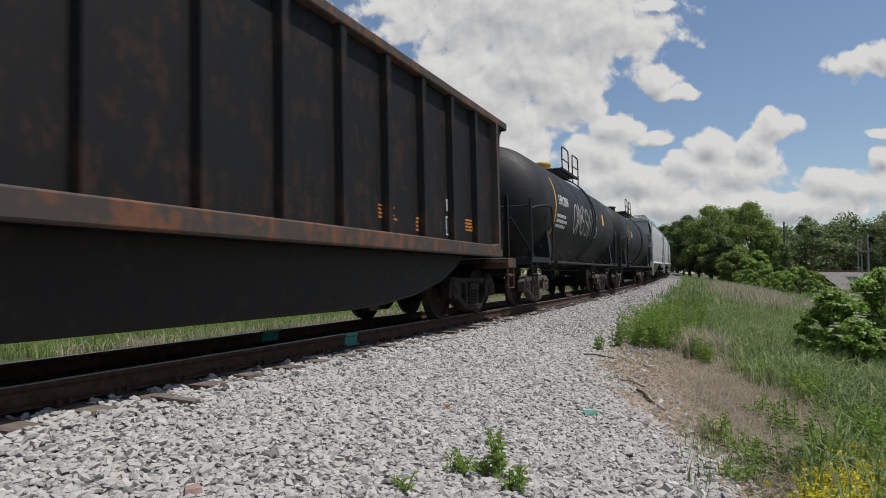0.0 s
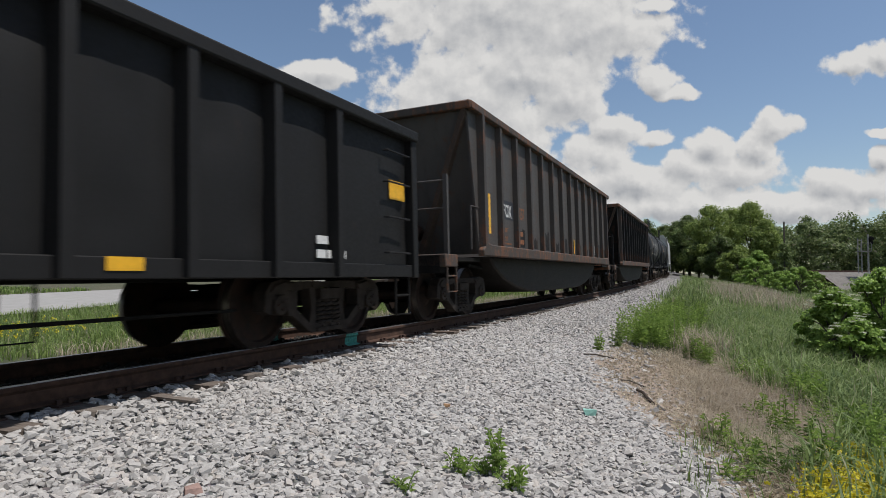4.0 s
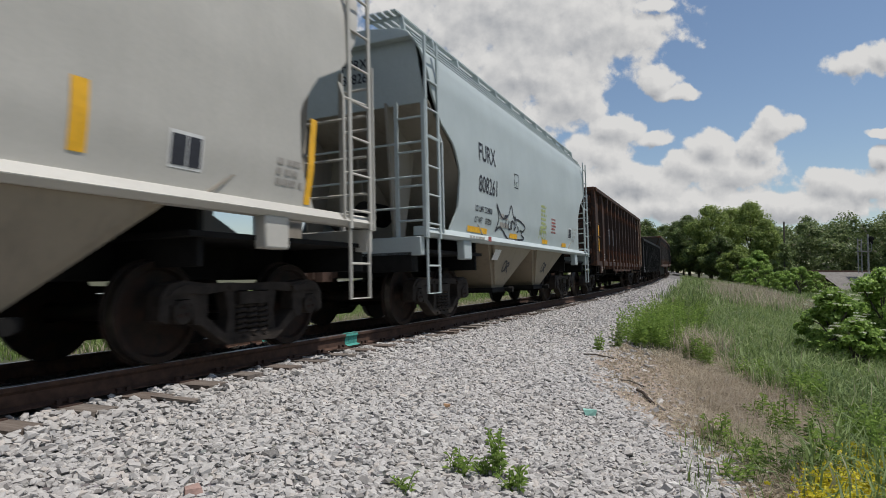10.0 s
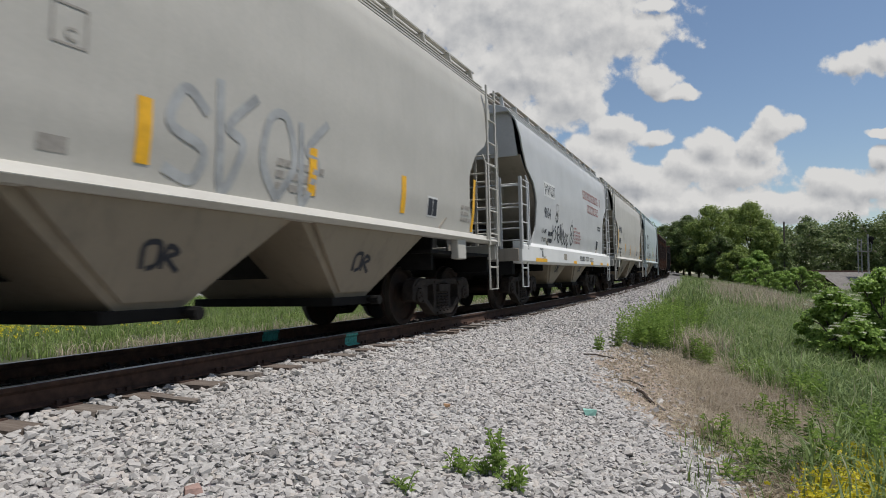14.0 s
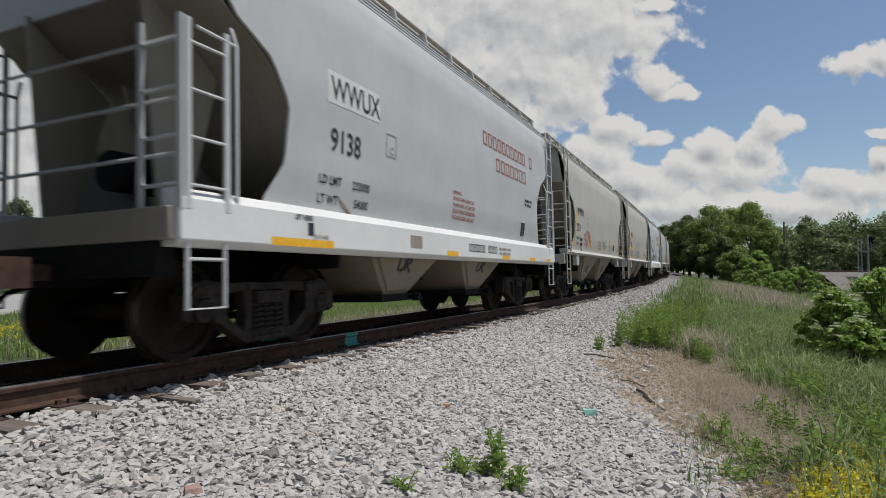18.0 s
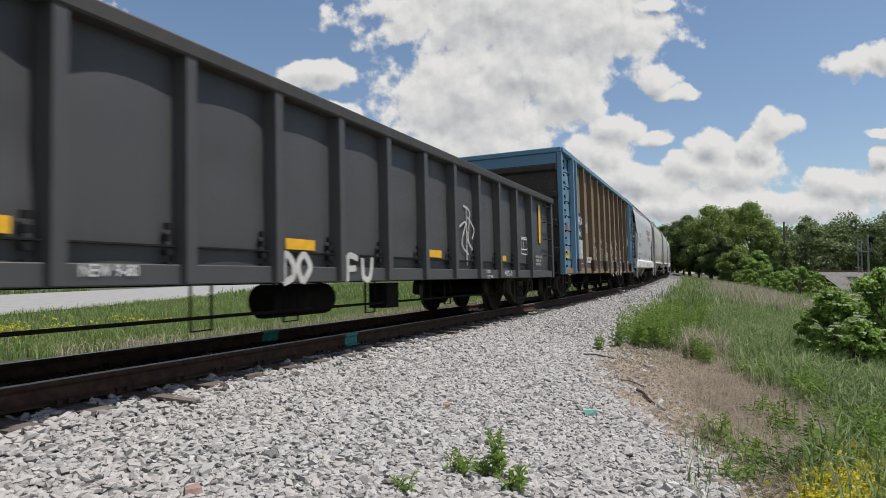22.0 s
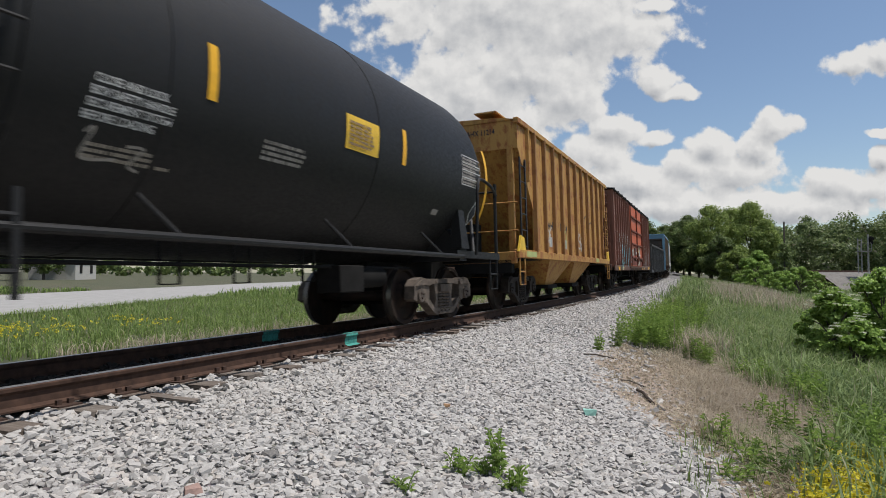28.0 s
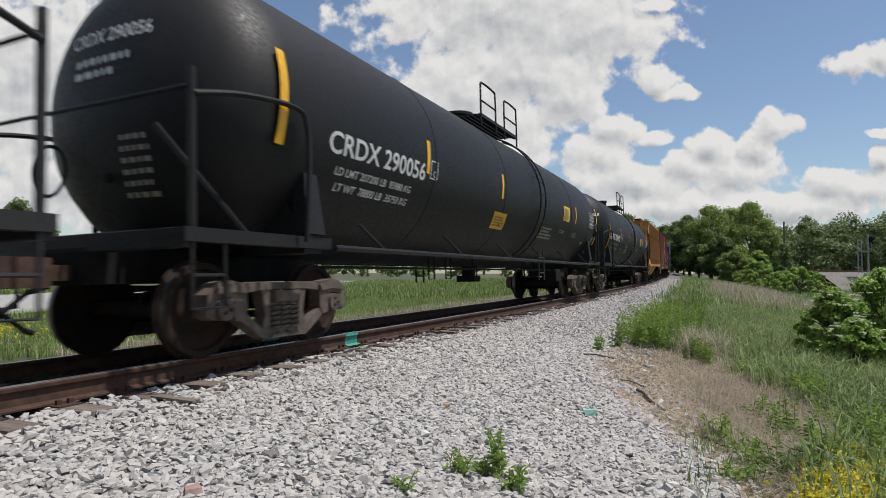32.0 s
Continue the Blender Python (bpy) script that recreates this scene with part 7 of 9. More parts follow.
M_DOOR = paint("orange_red_door_paint", (0.54, 0.12, 0.048), 0.55, 0.2, 0.3, (0.18, 0.05, 0.03), (0.16, 0.06, 0.04))
M_DOORRIB = paint("dark_door_paint", (0.17, 0.045, 0.025), 0.6, 0.2, 0.3)
M_NA = paint("faded_yellow_paint", (0.46, 0.25, 0.065), 0.6, 0.62, 0.7, (0.27, 0.1, 0.028), (0.17, 0.08, 0.03))
M_NARIB = paint("rusty_yellow_rib_paint", (0.3, 0.14, 0.04), 0.65, 0.6, 0.6, (0.17, 0.07, 0.025), (0.12, 0.06, 0.025))
M_YELLOWP = plain("yellow_paint", (0.66, 0.42, 0.04), 0.5, 0, 0.2, 6)
M_TANK = paint("black_tank_paint", (0.0105, 0.0103, 0.0104), 0.55, 0.0, 0.3, (0.04, 0.03, 0.02), (0.028, 0.027, 0.025), spec=0.33)
M_TANK2 = paint("scuffed_tank_paint", (0.016, 0.016, 0.017), 0.6, 0.05, 0.3, (0.05, 0.035, 0.025), (0.04, 0.037, 0.034), spec=0.4)
M_RED = plain("red_lettering", (0.28, 0.06, 0.05), 0.6, 0, 0.2, 20)
M_TAGW = plain("white_spray_paint", (0.5, 0.48, 0.44), 0.7, 0, 0.3, 3)
M_TAGB = plain("teal_spray_paint", (0.16, 0.42, 0.48), 0.7, 0, 0.3, 3)
M_TAGG = plain("silver_spray_paint", (0.33, 0.34, 0.34), 0.6, 0, 0.3, 3)
M_TAGP = plain("pink_spray_paint", (0.45, 0.12, 0.13), 0.7, 0, 0.2, 3)
M_TAGGREEN = plain("green_spray_paint", (0.35, 0.40, 0.16), 0.7, 0, 0.2, 3)
M_NAMED = plain("maroon_lettering", (0.3, 0.115, 0.1), 0.7, 0, 0.25, 12)
M_PALE = plain("faded_lettering", (0.3, 0.28, 0.25), 0.7, 0, 0.25, 12)
M_RUSTTXT = plain("rust_coloured_lettering", (0.26, 0.10, 0.04), 0.7, 0, 0.25, 12)


def on_cap(car, half, body, x, z, size, bars_=0.0, mat=None):
    """White writing laid on the rounded rear end of a tank."""
    if body:
        vs, fs = text_mesh(body, size, 0.95)
    else:
        r, vs, fs, a = random.Random(int(z * 100)), [], [], 0.0
        while a < bars_:
            w = r.uniform(0.6, 1.8) * size
            n = len(vs)
            vs += [(a, 0), (a + w, 0), (a + w, size), (a, size)]
            fs.append((n, n + 1, n + 2, n + 3))
            a += w + size * 0.5
    prof = [(0.0, 0.0), (0.35, 0.03), (0.62, 0.12), (0.82, 0.28), (0.94, 0.5), (0.99, 0.75), (1.0, 0.9)]
    out = []
    for a, b in vs:
        out.append((x + a, -(half - 0.42) + along_line(math.hypot(x + a, z + b - 2.53) / 1.56, prof) - 0.012, z + b))
    me = bpy.data.meshes.new("end_lettering")
    me.from_pydata(out, [], fs)
    me.materials.append(mat or M_WHITE)
    part("end_lettering", me, None, car)


def shifted(body, size, y, z):
    """Outline of small lettering at (y, z)."""
    vs, fs = text_mesh(body, size, 0.85)
    return [(a + y, b + z) for a, b in vs], fs


def lead_cars():
    """Cars already past when the film begins."""
    for a, b in ((165.0, 180.6), (181.8, 197.4), (198.6, 214.2)):
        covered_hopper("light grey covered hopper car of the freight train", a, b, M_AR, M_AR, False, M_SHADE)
    car, half, sd = tank_car("black tank car near the head of the train", 148.8, 163.8, M_TANK2)
    stripe(car, -half + 2.6, 2.0, 3.0, sd, cut=0.12)
    letters(car, "DBUX", -half + 3.4, 2.5, 0.4, M_WHITE, sd, 0.7, 0.1)
    car, half, sd = tank_car("black tank car with white graffiti and yellow manway", 134.4, 147.6, M_TANK2, dome="Y")
    letters(car, "SHPX 20804", -half + 2.5, 2.62, 0.36, M_WHITE, sd, 0.62, 0.1)
    bars(car, -half + 2.3, 2.0, 1.3, 0.4, 3, M_WHITE, sd, 4)
    stripe(car, -half + 1.95, 1.75, 3.3, sd, 0.09, 0.25, 0.12)
    stripe(car, half - 4.0, 2.5, 2.9, sd, 0.3, 0.0, 0.12)
    stroke(car, tag_lines(5, 7), -half + 4.3, 1.95, 0.95, 0.05, M_TAGW, sd, 0.02, label="white graffiti tag")


def coal_cars():
    bathtub_hopper("black open hopper car with rusty side sill", 117.2, 133.3, M_TF1, M_TFSILL, "3041", M_ORANGE)
    car = bathtub_hopper("brown-black weathered open hopper car", 99.95, 116.05, M_TF2, M_TFSILL, "3137", M_RUSTTXT)
    for y, z0, z1 in ((1.12, 1.34, 1.75), (3.86, 1.34, 1.78), (-6.46, 1.5, 2.22)):
        stripe(car, y, z0, z1, flat(1.5 if z1 < 2 else 1.605), 0.11)


def low_gondolas():
    car, half, ys = gondola("gondola_car", "black low-sided gondola car with white lettering", 82.8, 98.8, 0.75, 2.74, 12, M_OF, end_bay=1.75)
    s = flat(1.5)
    grabs(car, 1.52, half - 0.55, (1.05, 1.5, 1.95, 2.35), M_OF, 0.55)
    letters(car, "OFOX", -5.98, 1.73, 0.42, M_WHITE, s, 0.72)
    letters(car, "30445", -6.0, 1.33, 0.38, M_WHITE, s, 0.72)
    bars(car, -5.95, 0.92, 0.75, 0.3, 2, M_WHITE, s, 2)
    patch(car, "reflector_plate", -half + 0.28, -half + 0.72, 1.68, 1.9, M_YELLOW, s, label="orange-yellow reflector plate")
    patch(car, "data_plate", -half + 0.24, -half + 0.36, 1.02, 1.16, M_WHITE, s)
    patch(car, "reflector_plate", half - 0.65, half - 0.25, 1.75, 2.0, M_YELLOW, s, label="orange-yellow reflector plate")
    for i in (4, 6, 9):
        patch(car, "reflector_plate", ys[i] + 0.3, ys[i] + 0.6, 0.8, 0.9, M_YELLOW, flat(1.545), label="small yellow reflector")
    bars(car, -half + 0.6, 0.9, 0.35, 0.15, 2, M_WHITE, s, 3)
    bars(car, -half + 1.1, 0.8, 0.2, 0.3, 3, M_WHITE, s, 4)
    bars(car, half - 2.2, 0.95, 0.6, 0.3, 2, M_WHITE, s, 5)
    tag = letters(car, "OFOX", 0, 0, 0.17, M_WHITE, flat(0), 0.9)
    tag.matrix_basis = pose(0.95, -half - 0.036, 2.625, 0, 0, -90)
    tag = letters(car, "30445", 0, 0, 0.22, M_WHITE, flat(0), 0.8)
    tag.matrix_basis = pose(0.95, -half - 0.1, 2.12, 0, 0, -90)
    car, half, ys = gondola("gondola_car", "charcoal grey low gondola car with yellow stripes", -46.5, -29.95, 0.7, 2.65, 12, M_GX, end_bay=1.795, chord_mat=M_GXCHORD)
    grabs(car, 1.52, half - 0.5, (1.2, 1.6, 2.0, 2.4), M_OF, 0.55)
    letters(car, "AMGX", -6.25, 1.86, 0.36, M_WHITE, s, 0.84)
    letters(car, "2586", -6.18, 1.52, 0.34, M_WHITE, s, 0.88)
    stripe(car, -7.34, 1.36, 2.33, s, 0.14, 0.0)
    stripe(car, half - 1.1, 1.5, 2.4, s, 0.16, 0.04)
    bars(car, -half + 0.2, 0.95, 0.95, 0.4, 3, M_WHITE, s, 2)
    for i, y in enumerate((-4.95, -1.93, 1.25, 4.3)):
        patch(car, "reflector_plate", y, y + 0.47, 1.02, 1.13, M_YELLOW, s, label="small yellow reflector")
    for sgn in (-1, 1):
        part("lower_ledge", Kit().box(min(sgn * 1.47, sgn * 1.525), max(sgn * 1.47, sgn * 1.525), -6.3, 6.3, 0.985, 1.0), M_OF, car)
    on_side("lettering", *shifted("NEW 9-80", 0.12, -4.08, 0.76), M_WHITE, car, flat(1.545), 0.004)
    for y, ln in ((-2.03, [[(0, 0), (0.02, 0.27), (0.14, 0.2), (0.15, 0.06), (0, 0)], [(0.3, 0.0), (0.22, 0.16), (0.32, 0.28), (0.42, 0.15), (0.3, 0.0)]]), (-0.95, [[(0.02, 0), (0.04, 0.28), (0.24, 0.26)], [(0.03, 0.14), (0.2, 0.15)], [(0.34, 0.27), (0.36, 0.05), (0.5, 0.04), (0.56, 0.28)]])):
        stroke(car, ln, y, 0.69, 1.0, 0.07, M_TAGW, flat(1.546), 0.006, label="white block graffiti letters")
    stroke(car, [[(0.3, 0.9), (0.6, 0.8), (0.5, 0.3), (0.7, 0.1)], [(0.1, 0.5), (0.4, 0.6), (0.2, 0.2), (0.5, 0.0)], [(0.5, 0.7), (0.8, 0.5), (0.7, 0.3)], [(0.45, 0.9), (0.42, -0.2)]], 2.35, 1.1, 0.9, 0.035, M_TAGW, s, label="thin white tag")
    hb = Kit().box(1.5, 1.535, -0.03, 0.03, 0, 0.05).mesh("bolt_block", M_OF)
    for y in ys[1:-1]:
        for z in (0.82, 0.92, 1.03, 1.12):
            part("bolt_block", hb, None, car, at=pose(0, y - 0.16, z))
    for body, y, z, size in (("WSG 10", 4.53, 0.73, 0.15), ("IL 52-6", 3.53, 0.79, 0.08), ("CU FT 2494", 3.53, 0.69, 0.08)):
        on_side("lettering", *shifted(body, size, y, z), M_WHITE, car, flat(1.546), 0.004)
    stroke(car, [[(0, 0), (0.4, 0), (0.4, 0.36), (0, 0.36), (0, 0)], [(0.16, 0.1), (0.16, 0.36)], [(0, 0.1), (0.4, 0.1)]], 5.8, 1.2, 1.0, 0.022, M_WHITE, s, 0.006, "stencil_panel", "white ruled stencil panel", curve=False)
    bars(car, 5.8, 1.51, 0.4, 0.05, 1, M_WHITE, s, 22)
    bars(car, 6.87, 0.97, 0.55, 0.26, 3, M_PALE, s, 23)


def tall_gondolas():
    car, half, ys = gondola("gondola_car", "rusty brown high-sided gondola car", 66.8, 81.3, 1.05, 3.74, 10, M_HG, rib_drop=0.14, belly=0.22, end_ribs=5, tc_in=1.05, end_bay=1.19, rib_ys=[-5.93] + [-4.63 + 9.26 * i / 9 for i in range(10)] + [5.93])
    s = flat(1.5)
    side_ladder(car, 1.6, half - 0.3, 1.1, 3.6, 7, M_HGLIGHT)
    ladder(car, 0.42, 0.6, 3.55, 8, M_HGLIGHT, pose(1.25, half + 0.16, 0, 0, 0, 90))
    patch(car, "paint_panel", 5.9, half - 0.1, 1.1, 3.6, M_HGLIGHT, s, label="peeling cream end panel")
    grabs(car, 1.52, half - 0.5, (1.55, 2.05, 2.5), M_HG, 0.5)
    patch(car, "number_panel", -4.42, -3.72, 1.86, 2.5, M_DARKTXT, s, 0.002)
    patch(car, "number_panel", -3.53, -2.68, 1.86, 2.5, M_DARKTXT, s, 0.002)
    letters(car, "T", -4.05, 2.21, 0.34, M_WHITE, s, 0.9)
    letters(car, "FOX", -3.5, 2.21, 0.34, M_WHITE, s, 0.9)
    letters(car, "101", -4.35, 1.86, 0.33, M_WHITE, s, 0.85)
    letters(car, "957", -3.5, 1.86, 0.33, M_WHITE, s, 0.95)
    for body, y, z in (("LD LMT", -4.26, 1.32), ("LT WT", -4.26, 1.16), ("242700", -3.5, 1.32), ("60300", -3.48, 1.17)):
        on_side("lettering", *shifted(body, 0.12, y, z), M_PALE, car, s, 0.005)
    on_side("lettering", *shifted("JACK", 0.1, -6.25, 0.93), M_PALE, car, flat(1.545), 0.02)
    on_side("lettering", *shifted("HERE", 0.1, -6.25, 0.84), M_PALE, car, flat(1.545), 0.02)
    part("jacking_plate", Kit().box(1.5, 1.56, -6.47, -6.0, 0.78, 1.04), M_HG, car, "jacking plate with an oval hole", bevel=0.01)
    patch(car, "paint_chip", -5.78, -5.44, 1.53, 1.66, M_TAGW, s, label="flaking white paint")
    patch(car, "paint_chip", -6.93, -6.8, 1.12, 1.26, M_TAGW, s, label="flaking cream paint")
    patch(car, "paper_label", -4.92, -4.79, 1.12, 1.26, M_HGLIGHT, s)
    stripe(car, -6.42, 1.52, 2.48, s, 0.13)
    stripe(car, 6.33, 1.23, 2.2, flat(1.504), 0.13)
    for i, (y, z) in enumerate(((-3.18, 1.15), (-1.33, 1.15), (1.55, 1.15), (3.53, 1.55))):
        stripe(car, y, z, z + 0.45, s, 0.11)
        bars(car, y + 0.25, 1.15, 0.25, 0.2, 2, M_WHITE, s, i)
    stroke(car, [[(0, 0), (0.5, 0.5)], [(0, 0.5), (0.5, 0)], [(0.25, -0.05), (0.25, 0.55)], [(-0.05, 0.25), (0.55, 0.25)]], -5.48, 1.24, 0.45, 0.03, M_WHITE, s, curve=False)
    stroke(car, [[(0, 0), (0.45, 0), (0.45, 0.5), (0, 0.5), (0, 0)]], half - 2.75, 1.3, 0.8, 0.035, M_PALE, s, curve=False)
    bars(car, half - 1.75, 2.95, 0.16, 0.5, 5, M_PALE, s, 12)
    tag = letters(car, "TFOX101957", 0, 0, 0.17, M_WHITE, flat(0), 0.8)
    tag.matrix_basis = pose(0.3, -half - 0.11, 3.62, 0, 0, -90)

    car, half, ys = gondola("gondola_car", "tan-brown high gondola car with blue ends", -28.73, -13.0, 0.78, 4.21, 10, M_AM, M_AMEND, end_bay=1.55, bay_mat=M_BLUE, rib_mat=M_AMRIB, chord_mat=M_BLUE, tc_in=1.7, end_top=M_BLUE)
    rib_row(car, M_BLUE, [-half + 1.67 - 0.42, half - 1.67 + 0.42, half - 1.67, -half + 1.67], 1.5, 1.62, 0.78, 4.08, 0.1, "blue_post")
    grabs(car, 1.52, half - 0.5, (1.15, 1.55, 1.95, 2.35, 2.75, 3.15, 3.55), M_GRIME, 0.55)
    for sgn in (-1, 1):
        part("lower_band", Kit().box(min(sgn * 1.5, sgn * 1.53), max(sgn * 1.5, sgn * 1.53), -half + 1.6, half - 1.6, 0.8, 1.06), M_GX, car)
        rv = Kit()
        for i in range(96):
            y = -half + 1.75 + (2 * half - 3.5) * i / 95
            rv.box(min(sgn * 1.5, sgn * 1.535), max(sgn * 1.5, sgn * 1.535), y - 0.025, y + 0.025, 1.08, 1.2)
        tagged(part("rivet_strip", rv, M_AMRIB, car), kind="stuff")
        ev = Kit()
        for i in range(16):
            for y in (-half + 0.12, half - 0.12):
                ev.box(min(sgn * 1.57, sgn * 1.6), max(sgn * 1.57, sgn * 1.6), y - 0.03, y + 0.03, 0.95 + 0.19 * i, 1.01 + 0.19 * i)
        tagged(part("corner_strip", ev, M_GRIME, car), kind="stuff")
    for i in range(0, 11, 2):
        part("hinge_block", Kit().box(1.53, 1.64, ys[i] - 0.16, ys[i] + 0.16, 0.84, 1.2), M_RUST, car, "rusty door hinge block")
    patch(car, "number_panel", -6.05, -4.82, 1.82, 2.62, M_DARKTXT, s)
    letters(car, "AMGX", -5.9, 2.27, 0.36, M_WHITE, s, 0.88, label="white stencilled mark")
    letters(car, "5061", -5.8, 1.9, 0.36, M_WHITE, s, 0.92)
    patch(car, "white_panel", -6.05, -4.82, 1.06, 1.8, M_TAGW, s)
    on_side("lettering", *shifted("LD LMT", 0.105, -5.95, 1.31), M_DARKTXT, car, s, 0.007)
    on_side("lettering", *shifted("LT WT", 0.105, -5.95, 1.15), M_DARKTXT, car, s, 0.007)
    bars(car, -5.4, 1.33, 0.35, 0.09, 1, M_PALE, s, 4, lift=0.007)
    on_side("lettering", *shifted("65000", 0.105, -5.38, 1.17), M_DARKTXT, car, s, 0.007)
    bars(car, -5.9, 1.075, 0.9, 0.06, 1, M_PALE, s, 6, lift=0.03)
    patch(car, "white_panel", -4.54, -4.16, 2.07, 2.41, M_TAGW, s, label="white clearance panel")
    mark_c(car, -4.5, 2.1, 0.28, M_DARKTXT, lambda z: 1.504)
    patch(car, "white_panel", -4.58, -3.67, 1.11, 1.29, M_TAGW, s, 0.04)
    on_side("lettering", *shifted("NEW 12-75", 0.1, -4.42, 1.17), M_DARKTXT, car, s, 0.046)
    patch(car, "reflector_plate", -7.56, -7.04, 1.21, 1.44, M_YELLOW, s, label="bright yellow reflector plate")
    patch(car, "reflector_plate", half - 0.65, half - 0.15, 1.3, 1.5, M_YELLOW, s, label="bright yellow reflector plate")
    for y in (-3.28, 4.05, -6.9):
        patch(car, "reflector_plate", y, y + 0.5, 0.78, 0.9, M_YELLOW, flat(1.532), label="yellow reflector plate")
    placard(car, 4.3, 1.24, 0.33, 0.7, s)
    patch(car, "white_panel", half - 1.98, half - 1.55 - 0.15, 2.05, 2.4, M_PALE, s)
    patch(car, "white_panel", half - 2.3, half - 1.75, 1.16, 1.3, M_PALE, s)
    # tall outlined letters over three bays
    over_band = lambda z: 1.5 if z > 1.22 else 1.536
    bay_1 = [[(0.2, 1.5), (0.48, 1.89), (0.7, 1.84), (0.72, 1.59), (1.15, 1.2)], [(0.3, 0.9), (0.48, 1.68), (0.59, 1.16), (0.77, 1.29), (0.52, 1.66)], [(1.18, 1.38), (1.22, 1.96), (1.16, 2.05), (0.94, 1.89), (1.0, 1.75), (1.18, 1.47)],
             [(1.3, 2.0), (1.4, 1.61)], [(1.3, 1.38), (1.36, 1.17), (1.28, 0.87)], [(0.66, 0.98), (0.85, 1.16), (1.0, 1.0), (0.99, 0.8), (0.82, 0.67), (0.66, 0.95)], [(0.82, 0.67), (1.01, 0.63)], [(0.25, 1.0), (0.4, 0.8), (0.55, 0.66)]]
    bay_2 = [[(1.47, 1.7), (1.69, 1.9), (1.76, 1.79), (1.74, 1.65), (1.62, 1.59), (1.49, 1.7)], [(1.42, 1.28), (1.53, 1.54), (1.91, 1.72), (2.21, 1.97), (2.38, 1.91), (2.38, 1.2), (2.12, 0.66)], [(2.01, 1.49), (2.26, 1.67), (2.18, 1.34), (2.01, 1.49)],
             [(1.64, 1.07), (1.67, 1.27), (1.86, 1.39), (2.07, 1.26), (2.09, 1.12), (1.67, 1.11)], [(1.41, 0.68), (1.49, 0.84), (1.67, 0.78), (1.86, 0.65)], [(1.4, 1.24), (1.38, 0.73)], [(2.3, 1.2), (2.2, 0.9), (2.3, 0.66)]]
    bay_3 = [[(2.73, 1.94), (2.91, 2.02), (3.08, 1.92), (3.05, 1.7)], [(2.6, 1.77), (2.9, 1.19), (2.91, 1.68), (3.24, 1.22), (2.86, 0.67)], [(2.57, 1.67), (2.6, 1.26), (2.89, 0.67)],
             [(3.05, 1.67), (3.36, 1.43), (3.53, 1.39), (3.84, 1.5), (3.89, 1.79), (4.04, 1.66)], [(3.53, 1.39), (3.31, 0.86), (3.07, 0.64)], [(3.88, 1.37), (3.65, 1.19)]]
    for lines in (bay_1, bay_2, bay_3):
        stroke(car, lines, 0.0, 0.0, 1.0, 0.05, M_TAGW, over_band, 0.008, label="large white outlined graffiti lettering")
    stroke(car, [[(a + r_ * math.cos(q * 0.7), b + r_ * math.sin(q * 0.7)) for q in range(10)] for a, b, r_ in ((0.9, 1.63, 0.17), (1.99, 1.99, 0.13), (3.38, 1.64, 0.1))], 0.0, 0.0, 1.0, 0.045, M_TAGW, s, 0.008, label="white ring", curve=False)
    stripe(car, 0.36, 1.08, 1.54, s, 0.11)
    for sd_, y, z, k in ((21, -3.3, 1.22, 0.5), (22, -2.0, 1.22, 0.48), (23, -0.78, 1.14, 0.45)):
        stroke(car, tag_lines(sd_, 3), y, z, k, 0.03, M_TAGW, s, label="thin white tag")
        stroke(car, tag_lines(sd_ + 40, 3), y + 0.05, z + 0.12, k * 0.8, 0.02, M_TAGG, s, 0.009, label="thin grey tag")
        stroke(car, [[(0, 0), (0.12, 0.08), (0.24, 0), (0.12, -0.07), (0, 0)]], y + 0.3, z + 0.68, 1.0, 0.03, M_TAGW, s)
    vs, fs = text_mesh("ALAMO", 0.3, 1.0)
    wide = 0.7 / max(v[0] for v in vs)
    on_side("graffiti", [(p * wide + 6.86, q * 1.13 + 1.55) for p, q in vs], fs, M_TAGW, car, s, 0.006, "white graffiti word on blue")
    stroke(car, tag_lines(24, 2), 6.86, 1.89, 0.26, 0.035, M_TAGW, s, label="white tag on blue")
    stroke(car, tag_lines(25, 3), -half + 0.25, 1.85, 0.4, 0.03, M_TAGP, s, label="pink tag on blue")


